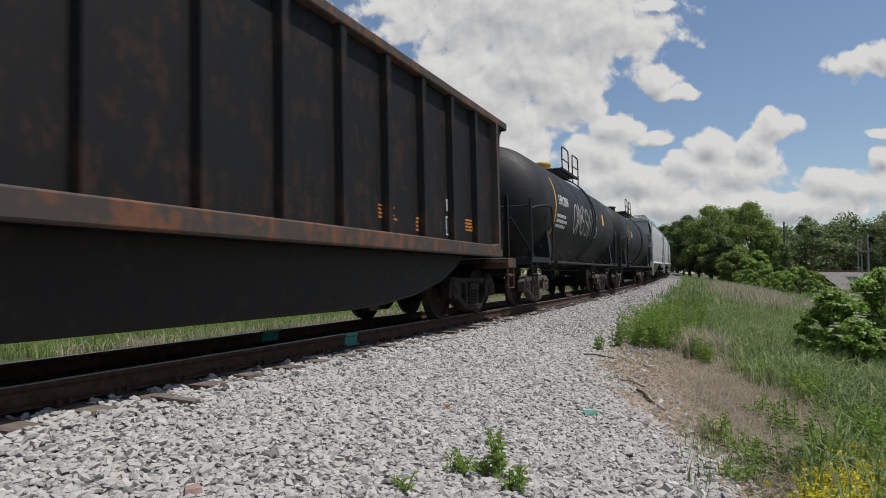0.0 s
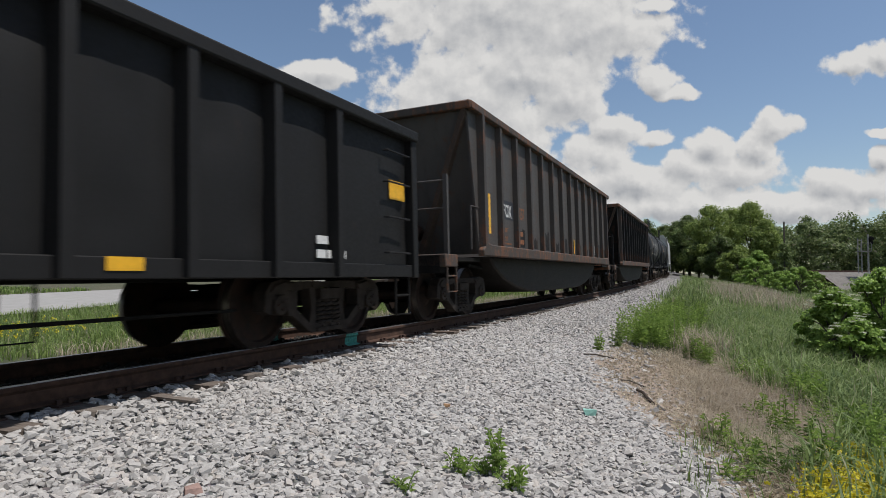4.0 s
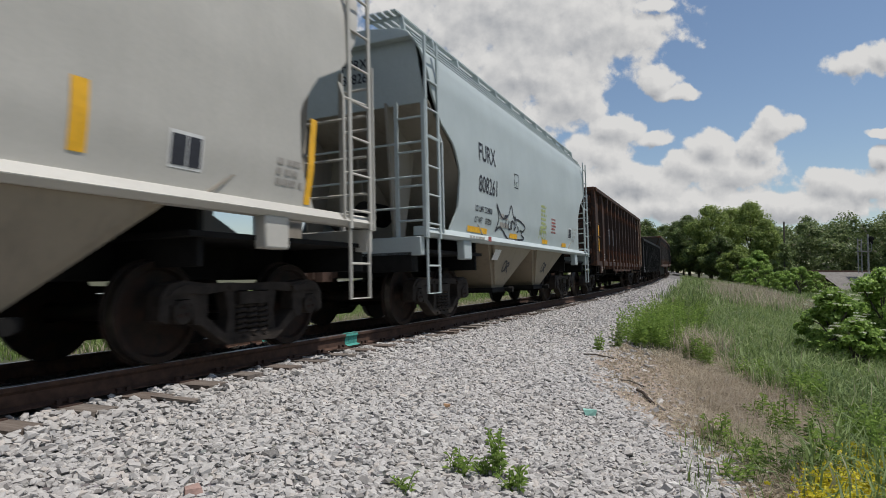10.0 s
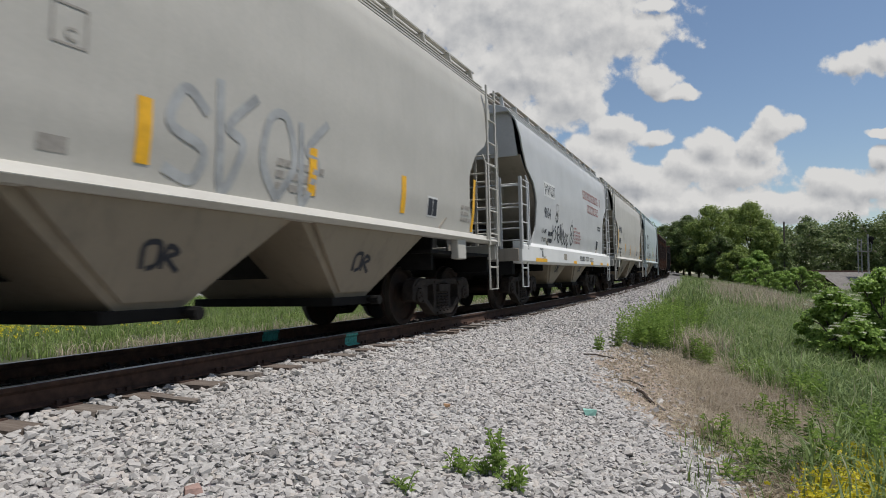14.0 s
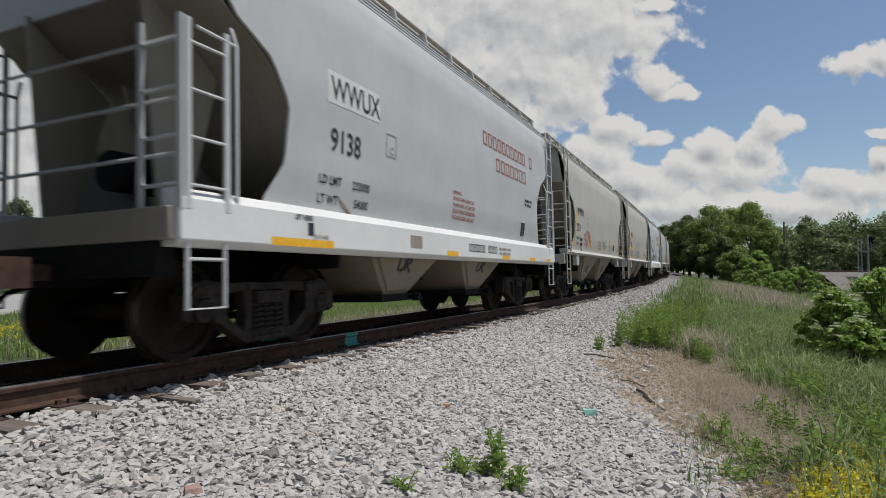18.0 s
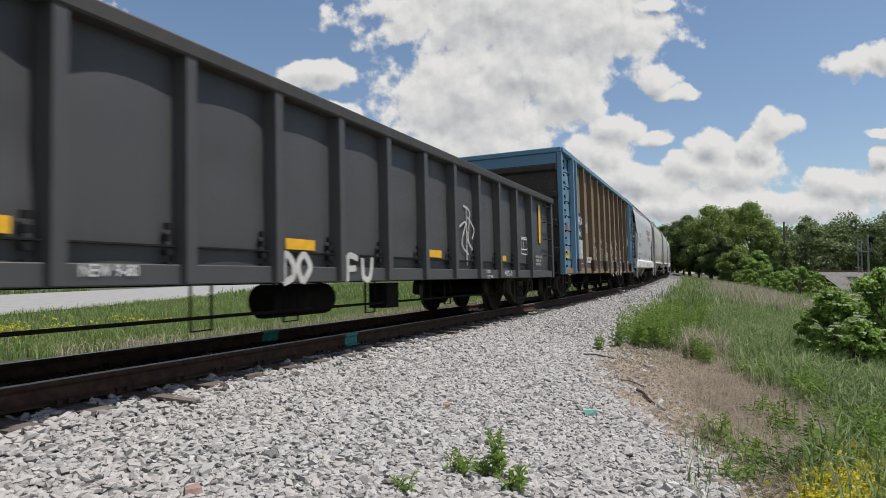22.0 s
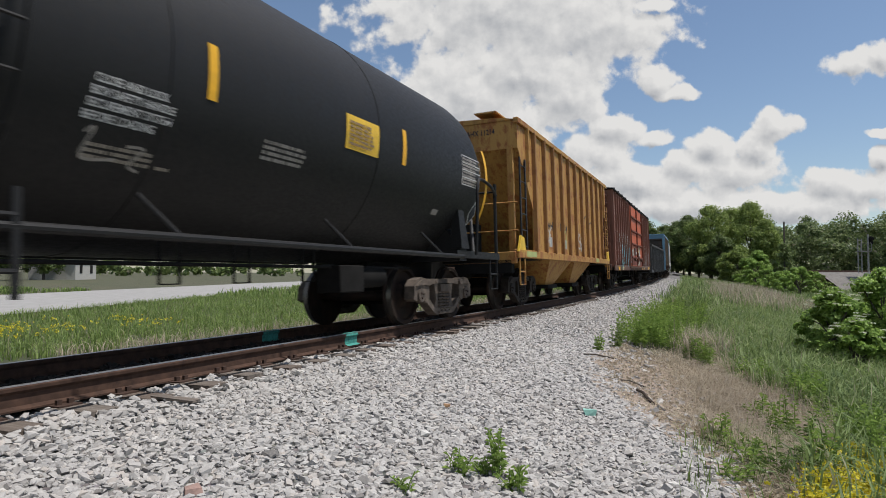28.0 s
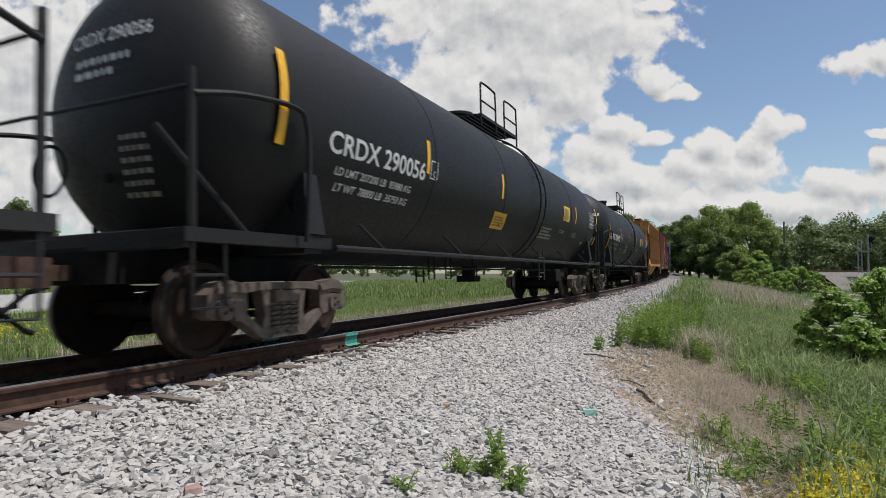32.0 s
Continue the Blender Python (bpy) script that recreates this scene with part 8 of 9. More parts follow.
def grain_hoppers():
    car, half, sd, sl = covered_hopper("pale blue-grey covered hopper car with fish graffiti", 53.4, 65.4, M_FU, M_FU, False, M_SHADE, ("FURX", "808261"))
    letters(car, "FURX", -3.76, 2.8, 0.44, M_DARKTXT, sd, 0.82)
    letters(car, "808261", -3.73, 2.24, 0.42, M_DARKTXT, sd, 0.82)
    letters(car, "LD LMT 232800", -3.88, 1.88, 0.15, M_DARKTXT, sd, 0.85)
    letters(car, "LT WT    53200", -3.88, 1.68, 0.15, M_DARKTXT, sd, 0.85)
    bars(car, -2.55, 1.68, 0.6, 0.33, 2, M_PALE, sd, 13)
    mark_c(car, -1.7, 2.55, 0.3, M_DARKTXT, sd)
    stroke(car, [[(0, 0), (0.15, 0.27), (0.02, 0.55), (0.35, 0.3), (0.75, 0.38), (0.95, 0.6), (1.15, 0.36), (1.55, 0.33), (2.0, 0.2), (1.75, 0.05), (2.0, -0.05), (1.5, -0.1), (0.9, -0.12), (0.3, 0.1), (0, 0)],
                [(0.5, 0.35), (0.75, 0.37)], [(0.62, 0.36), (0.6, 0.1)], [(0.8, 0.28), (0.82, 0.12), (0.95, 0.12), (0.95, 0.28)], [(1.02, 0.1), (1.02, 0.28), (1.14, 0.25)], [(1.2, 0.1), (1.2, 0.4), (1.32, 0.2), (1.2, 0.1)], [(1.42, 0.2), (1.52, 0.1), (1.42, 0.08)], [(1.85, 0.1), (1.6, 0.12)]],
           -2.78, 1.58, 0.95, 0.04, M_DARKTXT, sd, label="black outline of a fish with writing")
    for y in (1.82, 4.1, 6.6, 8.6):
        patch(car, "reflector_plate", -half + y, -half + y + (0.95 if y < 2 else 0.5), 1.5, 1.6, M_YELLOW, sd, 0.01, label="orange reflector strip")
    bars(car, -half + 1.7, 1.38, 0.8, 0.07, 1, M_PALE, flat(1.57), 5)
    patch(car, "red_label", -half + 2.6, -half + 2.76, 1.36, 1.45, M_RED, flat(1.57))
    bars(car, -half + 6.4, 1.75, 0.5, 0.7, 7, M_TAGGREEN, sd, 6)
    stroke(car, tag_lines(31, 3), -half + 6.3, 1.6, 0.4, 0.03, M_TAGGREEN, sd, label="faint green tag")
    bars(car, -half + 7.4, 1.8, 0.5, 0.4, 5, M_RED, sd, 7)
    placard(car, half - 2.7, 1.75, 0.36, 0.3, sd)
    for k, body in enumerate(("EX W  106  H  46", "EW   9-6  H 151", "CU FT 3250", "CU M  93")):
        on_side("small_lettering", *shifted(body, 0.09, 3.79, 2.02 - 0.11 * k), M_SHADE, car, sd, 0.005)
    patch(car, "paper_label", -half + 3.4, -half + 3.75, 1.05, 1.25, M_WHITE, lambda z: 1.1 + (z - 0.56) * 0.4625, 0.005)

    for num, a, b, extra in (("18190", 40.4, 52.1, 0), ("18036", 14.4, 26.1, 1), ("2213", 1.35, 13.1, 2)):
        car, half, sd, sl = covered_hopper(("beige-grey covered hopper car of the grain block", "beige-grey covered hopper car with orange stripes and faded tag", "beige-grey covered hopper car with pink tag")[extra], a, b, M_WW, M_WWSILL, False, M_SHADE, ("WWUX", num))
        letters(car, "WWUX", -4.15, 2.53, 0.34, M_DARKTXT, sd, 0.82)
        letters(car, num, -4.22, 2.05, 0.34, M_DARKTXT, sd, 0.82)
        letters(car, "LD LMT", -4.2, 1.8, 0.13, M_DARKTXT, sd, 0.9)
        letters(car, "LT WT", -4.2, 1.62, 0.13, M_DARKTXT, sd, 0.9)
        bars(car, -3.68, 1.62, 0.42, 0.3, 2, M_DARKTXT, sd, 3)
        stripe(car, -4.5, 1.6, 2.62, sd, 0.12, 0.12)
        if extra == 1:
            patch(car, "orange_band", -4.3, -3.3, 1.93, 2.03, M_YELLOW, sd, 0.003, label="orange stripe")
            patch(car, "orange_band", -4.3, -3.3, 1.5, 1.58, M_YELLOW, sd, 0.003, label="orange stripe")
            stroke(car, tag_lines(41, 4), -half + 4.1, 1.5, 0.95, 0.09, M_TAGG, sd, label="faded grey graffiti")
        if extra == 2:
            stroke(car, tag_lines(43, 3), -3.05, 1.65, 0.55, 0.04, M_TAGP, sd, label="pink graffiti tag")
            stroke(car, tag_lines(44, 3), -half + 6.4, 1.65, 0.4, 0.025, M_PALE, sd, label="faint grey tag")
        mark_c(car, -2.65, 2.28, 0.28, M_PALE, sd)
        patch(car, "data_plate", -half + 3.15, -half + 3.35, 1.57, 1.68, M_PALE, sd)
        for y in (-2.0, 0.05, 2.05):
            stripe(car, y, 1.6, 2.1, sd, 0.13, 0.0)
        bars(car, -half + 5.4, 1.6, 0.9, 0.35, 3, M_PALE, sd, 9)
        placard(car, 2.85, 1.62, 0.34, 0.3, sd)
        bars(car, half - 1.75, 1.65, 0.4, 0.3, 3, M_PALE, sd, 10)
        stripe(car, half - 1.3, 1.5, 2.4, sd, 0.1, 0.05)

    for num, a, b, extra in (("9014", 27.42, 39.14, 0), ("9138", -11.71, 0.04, 1)):
        car, half, sd, sl = covered_hopper("light grey covered hopper car with white side sill" if extra else "light grey covered hopper car with black graffiti", a, b, M_AR, M_SILLW, True, M_SHADE, ("WWUX", num))
        patch(car, "mark_panel", -3.82, -2.72, 2.66, 3.02, M_WHITE, sd, 0.003, 0.1)
        letters(car, "WWUX", -3.76, 2.71, 0.37, M_DARKTXT, sd, 0.8)
        letters(car, num, -3.76, 2.14, 0.36, M_DARKTXT, sd, 0.86, 0, "bold dark car number")
        letters(car, "LD LMT", -3.95, 1.76, 0.14, M_DARKTXT, sd, 0.9)
        letters(car, "LT WT", -3.95, 1.55, 0.14, M_DARKTXT, sd, 0.9)
        if extra:
            letters(car, "232000", -3.3, 1.76, 0.14, M_DARKTXT, sd, 0.9)
            letters(car, "54000", -3.24, 1.55, 0.14, M_DARKTXT, sd, 0.9)
        else:
            bars(car, -3.35, 1.55, 0.5, 0.34, 2, M_DARKTXT, sd, 3)
        on_side("small_lettering", *shifted("LIFT HERE", 0.075, -half + 1.45, 1.32), M_DARKTXT, car, flat(1.57), 0.005)
        on_side("small_lettering", *shifted("JACK HERE", 0.06, -half + 1.75, 1.145), M_SHADE, car, flat(1.57), 0.005)
        mark_c(car, -2.55, 2.28, 0.3, M_PALE, sd)
        if not extra:
            stroke(car, [[(0.0, 0.35), (0.25, 0.45)], [(0.1, 0.6), (0.15, 0.2)], [(0.5, 0.6), (0.35, 0.5), (0.55, 0.35), (0.4, 0.15)], [(0.45, 0.85), (0.6, 1.0), (0.75, 0.85), (0.6, 0.72), (0.45, 0.85)], [(0.9, 0.6), (0.7, 0.55), (0.75, 0.35), (0.9, 0.35), (0.72, 0.3), (0.95, 0.1)],
                        [(1.0, 0.1), (1.05, 0.7), (1.2, 0.2), (1.3, 0.75)], [(1.35, 0.1), (1.45, 0.55), (1.6, 0.2), (1.4, 0.05)], [(1.8, 0.4), (1.68, 0.2), (1.85, 0.1), (1.95, 0.35), (1.8, 0.45)], [(2.2, 0.45), (2.05, 0.3), (2.1, 0.05), (2.25, 0.15), (2.1, -0.1)],
                        [(2.5, 0.3), (2.6, 0.7), (2.9, 0.75), (3.0, 0.35), (2.75, 0.1), (2.5, 0.3)], [(2.6, 0.4), (2.8, 0.55), (2.75, 0.3)], [(2.75, 0.75), (2.8, 0.95)]],
                   -3.0, 1.5, 0.84, 0.05, M_DARKTXT, sd, label="black spray-painted graffiti tag")
        blocks(car, 0.97, 3.12, 3.15, 0.26, 12, M_NAMED, sd, (10,))
        blocks(car, 1.62, 2.72, 1.98, 0.26, 7, M_NAMED, sd)
        for k, body in enumerate(("WARNING", "DO NOT APPLY VIBRATORS", "TO ANY PART OF CAR BODY", "EXCEPT VIBRATOR BRACKETS", "USE ON LOADED CAR ONLY")):
            on_side("small_lettering", *shifted(body, 0.085, -0.4, 2.06 - 0.1 * k), M_RED, car, sd, 0.006)
        bars(car, half - 2.4, 2.25, 0.6, 0.18, 2, M_DARKTXT, sd, 6)
        placard(car, 3.22, 1.55, 0.3, 0.36, sd)
        blocks(car, -half + 6.0, 1.15, 1.4, 0.13, 11, M_DARKTXT, flat(1.57), (6,))
        bars(car, -half + 7.5, 1.14, 0.9, 0.16, 2, M_PALE, flat(1.57), 8)
        for y, w_ in ((1.1, 1.0), (5.1, 0.42), (7.7, 0.42), (9.5, 0.42), (10.9, 0.35)):
            patch(car, "reflector_plate", -half + y, -half + y + w_, 1.05, 1.13, M_YELLOW, flat(1.57), label="orange reflector strip")
        patch(car, "sill_hole", -half + 1.65, -half + 1.75, 1.17, 1.3, M_DARKTXT, flat(1.57))
        patch(car, "data_plate", -half + 3.9, -half + 4.25, 1.13, 1.3, M_SHADE, flat(1.57))


def tail_cars():
    car, half, s = box_car("weathered red-brown box car with orange doors and graffiti", -64.4, -47.83)
    # wildstyle piece along the lower half of the rear bay
    letters(car, "S", -6.98, 2.3, 0.34, M_WHITE, s, 1.0)
    letters(car, "P", -6.46, 2.3, 0.34, M_WHITE, s, 1.0)
    letters(car, "246", -7.27, 1.86, 0.33, M_WHITE, s, 0.88)
    letters(car, "817", -6.53, 1.86, 0.33, M_WHITE, s, 0.8)
    blocks(car, -6.89, 3.18, 1.9, 0.17, 9, M_AM, s, (5,))
    blocks(car, 3.58, 3.46, 3.43, 0.42, 8, M_PALE, s)
    blocks(car, 4.31, 2.62, 2.48, 0.48, 7, M_PALE, s)
    # cream and tan patches of overpainted tags, then teal letters with dark outlines
    rr = random.Random(71)
    for y0, y1, z0, z1, m in ((-7.2, -6.05, 2.22, 2.5, M_AM), (-6.72, -6.62, 1.0, 2.6, M_TAGG), (-6.4, -5.95, 1.86, 2.2, M_AM), (-7.3, -6.8, 1.02, 1.5, M_SPSILL), (-5.9, -2.7, 0.98, 1.1, M_PALE), (-3.6, -3.1, 1.1, 1.3, M_TAGG), (-4.95, -4.4, 1.05, 1.18, M_SPBROWN)):
        n, pts = 9, []
        for k in range(n):
            pts.append((y0 + (y1 - y0) * k / (n - 1), z0 + rr.uniform(-0.05, 0.05)))
        for k in range(n):
            pts.append((y1 - (y1 - y0) * k / (n - 1), z1 + rr.uniform(-0.06, 0.06)))
        on_side("paint_patch", pts, [(k, k + 1, 2 * n - 2 - k, 2 * n - 1 - k) for k in range(n - 1)], m, car, s, 0.002, "ragged patch of old spray paint")

    def shapes(polys, m, lift, label, name="paint_patch", x=1.48):
        for q in polys:
            on_side(name, q, [tuple(range(len(q)))], m, car, flat(x), lift, label)
            # the paint runs on over the posts
            for post in (POSTS if x < 1.5 else ()):
                cut = [a[1] + (b[1] - a[1]) * (post - a[0]) / (b[0] - a[0]) for a, b in zip(q, q[1:] + q[:1]) if (a[0] - post) * (b[0] - post) < 0]
                if len(cut) > 1:
                    patch(car, name, post - 0.036, post + 0.036, min(cut), max(cut), m, flat(1.55), lift * 0.5, label=label)

    shapes([[(-5.95, 2.52), (-5.79, 2.52), (-5.14, 2.59), (-5.14, 2.33), (-5.75, 2.29), (-5.75, 1.88), (-5.95, 2.02)], [(-5.11, 2.51), (-4.9, 2.44), (-4.68, 2.56), (-4.3, 2.45), (-4.1, 2.53), (-3.7, 2.45), (-3.4, 2.3), (-2.98, 2.28), (-2.99, 2.11), (-4.02, 2.08), (-4.81, 2.01), (-5.09, 1.96)],
            [(-6.7, 2.47), (-6.5, 2.52), (-6.49, 1.85), (-6.6, 1.8), (-6.67, 1.93)]], M_TAGW, 0.004, "cream overpainted patch")
    shapes([[(-5.75, 2.29), (-5.11, 2.33), (-5.14, 1.91), (-5.73, 1.88)]], M_SPSILL, 0.005, "dark red clearance panel")
    letter_fills = [[(-5.73, 1.86), (-5.12, 1.89), (-5.19, 1.42), (-5.73, 1.46)], [(-4.84, 2.0), (-3.98, 2.1), (-4.06, 1.87), (-4.62, 1.83), (-4.63, 1.68), (-4.25, 1.69), (-4.31, 1.35), (-4.64, 1.15), (-4.99, 1.19), (-4.99, 1.35), (-4.64, 1.4), (-4.54, 1.5), (-4.84, 1.49)],
                    [(-3.87, 2.01), (-3.5, 2.05), (-3.6, 1.06), (-4.0, 1.09)], [(-3.5, 1.98), (-2.99, 2.0), (-3.06, 1.4), (-3.51, 1.31)], [(-2.94, 1.98), (-2.68, 2.02), (-2.62, 1.58), (-2.8, 1.48), (-2.66, 1.24), (-3.11, 1.29)], [(-5.49, 1.36), (-5.2, 1.35), (-5.15, 1.16), (-5.49, 1.17)]]
    shapes(letter_fills, M_TAGB, 0.006, "teal blue graffiti letter", "graffiti")
    shapes([[(-6.04, 1.36), (-5.8, 1.37), (-5.8, 0.9), (-6.02, 0.88)], [(-5.88, 2.02), (-5.79, 2.02), (-5.78, 1.41), (-5.86, 1.4)]], M_TAGB, 0.004, "teal paint over the rib", "graffiti", 1.55)
    stroke(car, [[(-5.65, 1.59), (-5.64, 1.79), (-5.53, 1.66), (-5.41, 1.78), (-5.35, 1.6), (-5.65, 1.59)], [(-4.84, 1.49), (-4.84, 2.0), (-3.98, 2.1), (-4.06, 1.87), (-4.62, 1.83), (-4.63, 1.68), (-4.25, 1.69), (-4.31, 1.35), (-4.64, 1.15)],
                 [(-3.87, 2.01), (-4.0, 1.09)], [(-3.32, 1.85), (-3.33, 1.48), (-3.15, 1.53), (-3.14, 1.85), (-3.32, 1.85)], [(-5.09, 1.4), (-4.76, 1.31), (-4.45, 1.4)], [(-4.45, 1.2), (-4.1, 1.32), (-3.96, 1.09)], [(-5.73, 1.46), (-5.19, 1.42), (-5.12, 1.89)]], 0, 0, 1.0, 0.035, M_DARKTXT, s, 0.009, label="dark letter outlines", curve=False)
    stroke(car, [[(-4.57 + 0.14 * math.cos(q * 0.7), 2.2 + 0.14 * math.sin(q * 0.7)) for q in range(10)]], 0, 0, 1.0, 0.05, M_DARKTXT, s, 0.009, label="dark ring over the letters", curve=False)
    stroke(car, [[(-5.66, 1.52), (-5.25, 1.48), (-5.2, 1.8)], [(-4.76, 1.95), (-4.1, 2.03)], [(-3.75, 1.98), (-3.85, 1.15)], [(-3.42, 1.9), (-3.08, 1.92)], [(-2.85, 1.9), (-2.75, 1.65)]], 0, 0, 1.0, 0.03, M_TAGW, s, 0.01, label="white letter highlights", curve=False)
    # cream dots sprayed over the first bay
    for a, b, r_ in ((-6.08, 1.75, 0.06), (-6.38, 1.46, 0.08), (-6.02, 1.63, 0.07), (-6.23, 1.46, 0.05), (-6.78, 1.49, 0.09), (-6.3, 1.14, 0.08), (-6.15, 1.17, 0.08), (-6.11, 1.03, 0.09), (-6.55, 1.21, 0.08), (-5.42, 1.06, 0.07), (-5.2, 1.04, 0.07), (-5.04, 1.0, 0.06), (-6.4, 1.02, 0.07)):
        shapes([[(a + r_ * math.cos(q * 0.628), b + 0.75 * r_ * math.sin(q * 0.628)) for q in range(10)]], M_TAGW if r_ < 0.085 else M_PALE, 0.006, "cream spray-paint dot")
    # silver piece at the front end
    shapes([[(3.1, 2.08), (3.27, 2.21), (3.64, 2.25), (3.95, 2.17), (4.12, 2.07), (4.07, 1.84), (3.64, 1.82), (3.22, 1.85)]], M_GX, 0.003, "dark grey cloud of spray paint", "graffiti")
    shapes([[(2.88, 2.18), (3.01, 2.09), (3.19, 1.93), (3.22, 1.85), (3.47, 1.89), (3.64, 1.82), (3.91, 1.74), (3.95, 1.64), (4.25, 1.62), (4.25, 1.13), (2.89, 1.07)], [(5.1, 1.92), (5.26, 2.26), (5.5, 2.36), (5.94, 2.12), (6.01, 1.99), (5.63, 1.6), (5.62, 1.37), (5.99, 1.0), (5.15, 1.0), (5.06, 1.44)],
            [(6.72, 2.19), (7.25, 2.32), (7.29, 2.09), (7.57, 1.78), (8.1, 1.5), (8.1, 0.98), (6.6, 0.98)]], M_TAGG, 0.005, "silver block graffiti letter", "graffiti")
    shapes([[(4.14, 2.07), (4.25, 2.31), (4.76, 2.41), (4.95, 2.34), (4.7, 1.97), (5.07, 1.83), (5.0, 1.02), (4.44, 1.03), (4.39, 1.52)]], M_TAGW, 0.005, "white block graffiti letter", "graffiti")
    shapes([[(3.17, 2.03), (3.45, 2.14), (3.48, 1.96)], [(3.47, 2.08), (3.59, 2.14), (3.59, 2.04)], [(3.71, 2.1), (3.87, 1.87), (3.7, 1.96)], [(3.83, 2.17), (3.91, 2.21), (3.88, 2.1)], [(3.64, 1.82), (3.99, 1.77), (3.83, 1.86)]], M_WHITE, 0.007, "white shard", "graffiti")
    stroke(car, [[(2.88, 2.23), (3.2, 1.93), (3.25, 1.85), (3.43, 1.93), (3.47, 1.83), (3.91, 1.77)], [(4.14, 2.07), (4.25, 2.31), (4.76, 2.41), (4.95, 2.34), (4.7, 1.97), (5.07, 1.83)], [(5.09, 1.45), (5.1, 1.92), (5.26, 2.26), (5.5, 2.36), (5.94, 2.12)], [(5.55, 1.59), (6.01, 1.69)],
                 [(3.72, 1.33), (3.95, 1.11)], [(3.76, 1.39), (4.03, 1.12)], [(3.79, 1.42), (4.12, 1.14)], [(6.72, 2.19), (7.13, 1.98), (7.57, 1.78), (7.56, 1.47)], [(7.03, 2.28), (7.29, 2.09)]], 0, 0, 1.0, 0.032, M_WHITE, s, 0.009, label="white outline of the letters", curve=False)
    stroke(car, [[(4.2, 2.02), (4.45, 1.5), (4.48, 1.05)], [(4.72, 2.3), (4.66, 1.98), (5.0, 1.8)], [(5.16, 1.9), (5.14, 1.05)], [(3.0, 1.6), (3.3, 1.6), (3.3, 1.1)], [(2.95, 1.5), (3.2, 1.5)]], 0, 0, 1.0, 0.025, M_DARKTXT, s, 0.01, label="dark outline of the letters", curve=False)
    patch(car, "paint_patch", 2.65, 4.3, 0.98, 1.08, M_HGLIGHT, s, 0.007, label="cream and rust patch")
    for y0, y1 in ((2.75, 3.2), (3.5, 3.75), (4.1, 4.3), (6.9, 7.2)):
        patch(car, "paint_patch", y0, y1, 0.89, 1.07, M_YELLOW if y0 != 3.5 else M_HGLIGHT, flat(1.533), 0.004, label="orange paint on the sill")
    stroke(car, tag_lines(54, 2), -half + 0.25, 2.9, 0.8, 0.03, M_TAGW, s, label="thin white tag")
    for k, z in enumerate((2.62, 2.78, 2.94)):
        stroke(car, tag_lines(80 + k, 1), -7.25, z, 0.36, 0.045, M_TAGW, s, label="white tag")
    on_side("lettering", *shifted("LD LMT", 0.11, -7.14, 1.38), M_WHITE, car, s, 0.006)
    on_side("lettering", *shifted("LT WT", 0.11, -7.14, 1.24), M_WHITE, car, s, 0.006)
    bars(car, -6.5, 1.25, 0.35, 0.22, 2, M_WHITE, s, 14)
    bars(car, -half + 0.2, 1.2, 0.6, 0.3, 3, M_PALE, s, 4)
    bars(car, -7.2, 1.55, 0.55, 0.25, 3, M_RED, s, 15)
    for y, z, w_ in ((-7.27, 0.79, 0.5), (-6.02, 0.72, 0.55), (-1.39, 0.9, 0.42), (0.73, 0.9, 0.4), (7.2, 0.95, 0.4)):
        patch(car, "reflector_plate", y, y + w_, max(z, 0.885), max(z, 0.885) + 0.15, M_YELLOW if abs(y) > 2 else M_NARIB, flat(1.536), 0.004, label="orange reflector plate" if abs(y) > 2 else "dull brown reflector plate")
    mark_c(car, -5.58, 1.98, 0.3, M_WHITE, lambda z: 1.49)
    placard(car, 7.35, 1.5, 0.4, 0.45, s)
    ds = flat(1.572)
    # duller lower panels of the doors, and scuffs on the upper ones
    for y0, y1 in ((-2.5, -0.02), (0.12, 2.52)):
        patch(car, "door_panel", y0, y1, 1.12, 1.44, M_DOORLOW, ds, 0.001, label="dull red lower door panel")
    rd = random.Random(44)
    for k in range(15):
        y0, z0 = rd.uniform(-2.4, 2.3), rd.choice((1.62, 2.28, 2.3, 2.95)) + rd.random() ** 2 * 0.3
        stroke(car, [[(0, 0), (rd.uniform(0.05, 0.15), rd.uniform(-0.02, 0.03)), (rd.uniform(0.16, 0.35), rd.uniform(-0.03, 0.03))]], y0, z0, 1.0, rd.uniform(0.008, 0.018), M_PALE if k % 3 == 1 else M_DOORLOW, ds, 0.003, "scuff", "scraped paint on the door")
    for y0, y1, z0, z1, m in ((-2.4, -1.45, 1.6, 1.95, M_TAN), (-0.6, -0.2, 1.62, 1.9, M_AM), (0.3, 1.5, 1.6, 2.1, M_AM), (0.4, 1.1, 1.62, 2.0, M_TAN), (1.1, 1.45, 1.6, 1.95, M_TAGG), (0.42, 1.4, 1.12, 1.36, M_SHADE), (-2.4, -1.5, 1.15, 1.3, M_DOORRIB), (1.5, 1.9, 1.12, 1.3, M_DOORRIB)):
        n, pts = 7, []
        for k in range(n):
            pts.append((y0 + (y1 - y0) * k / (n - 1), z0 + rr.uniform(-0.03, 0.03)))
        for k in range(n):
            pts.append((y1 - (y1 - y0) * k / (n - 1), z1 + rr.uniform(-0.06, 0.06)))
        on_side("paint_patch", pts, [(k, k + 1, 2 * n - 2 - k, 2 * n - 1 - k) for k in range(n - 1)], m, car, ds, 0.003 + 0.002 * (m is not M_AM), "ragged old paint on the door")
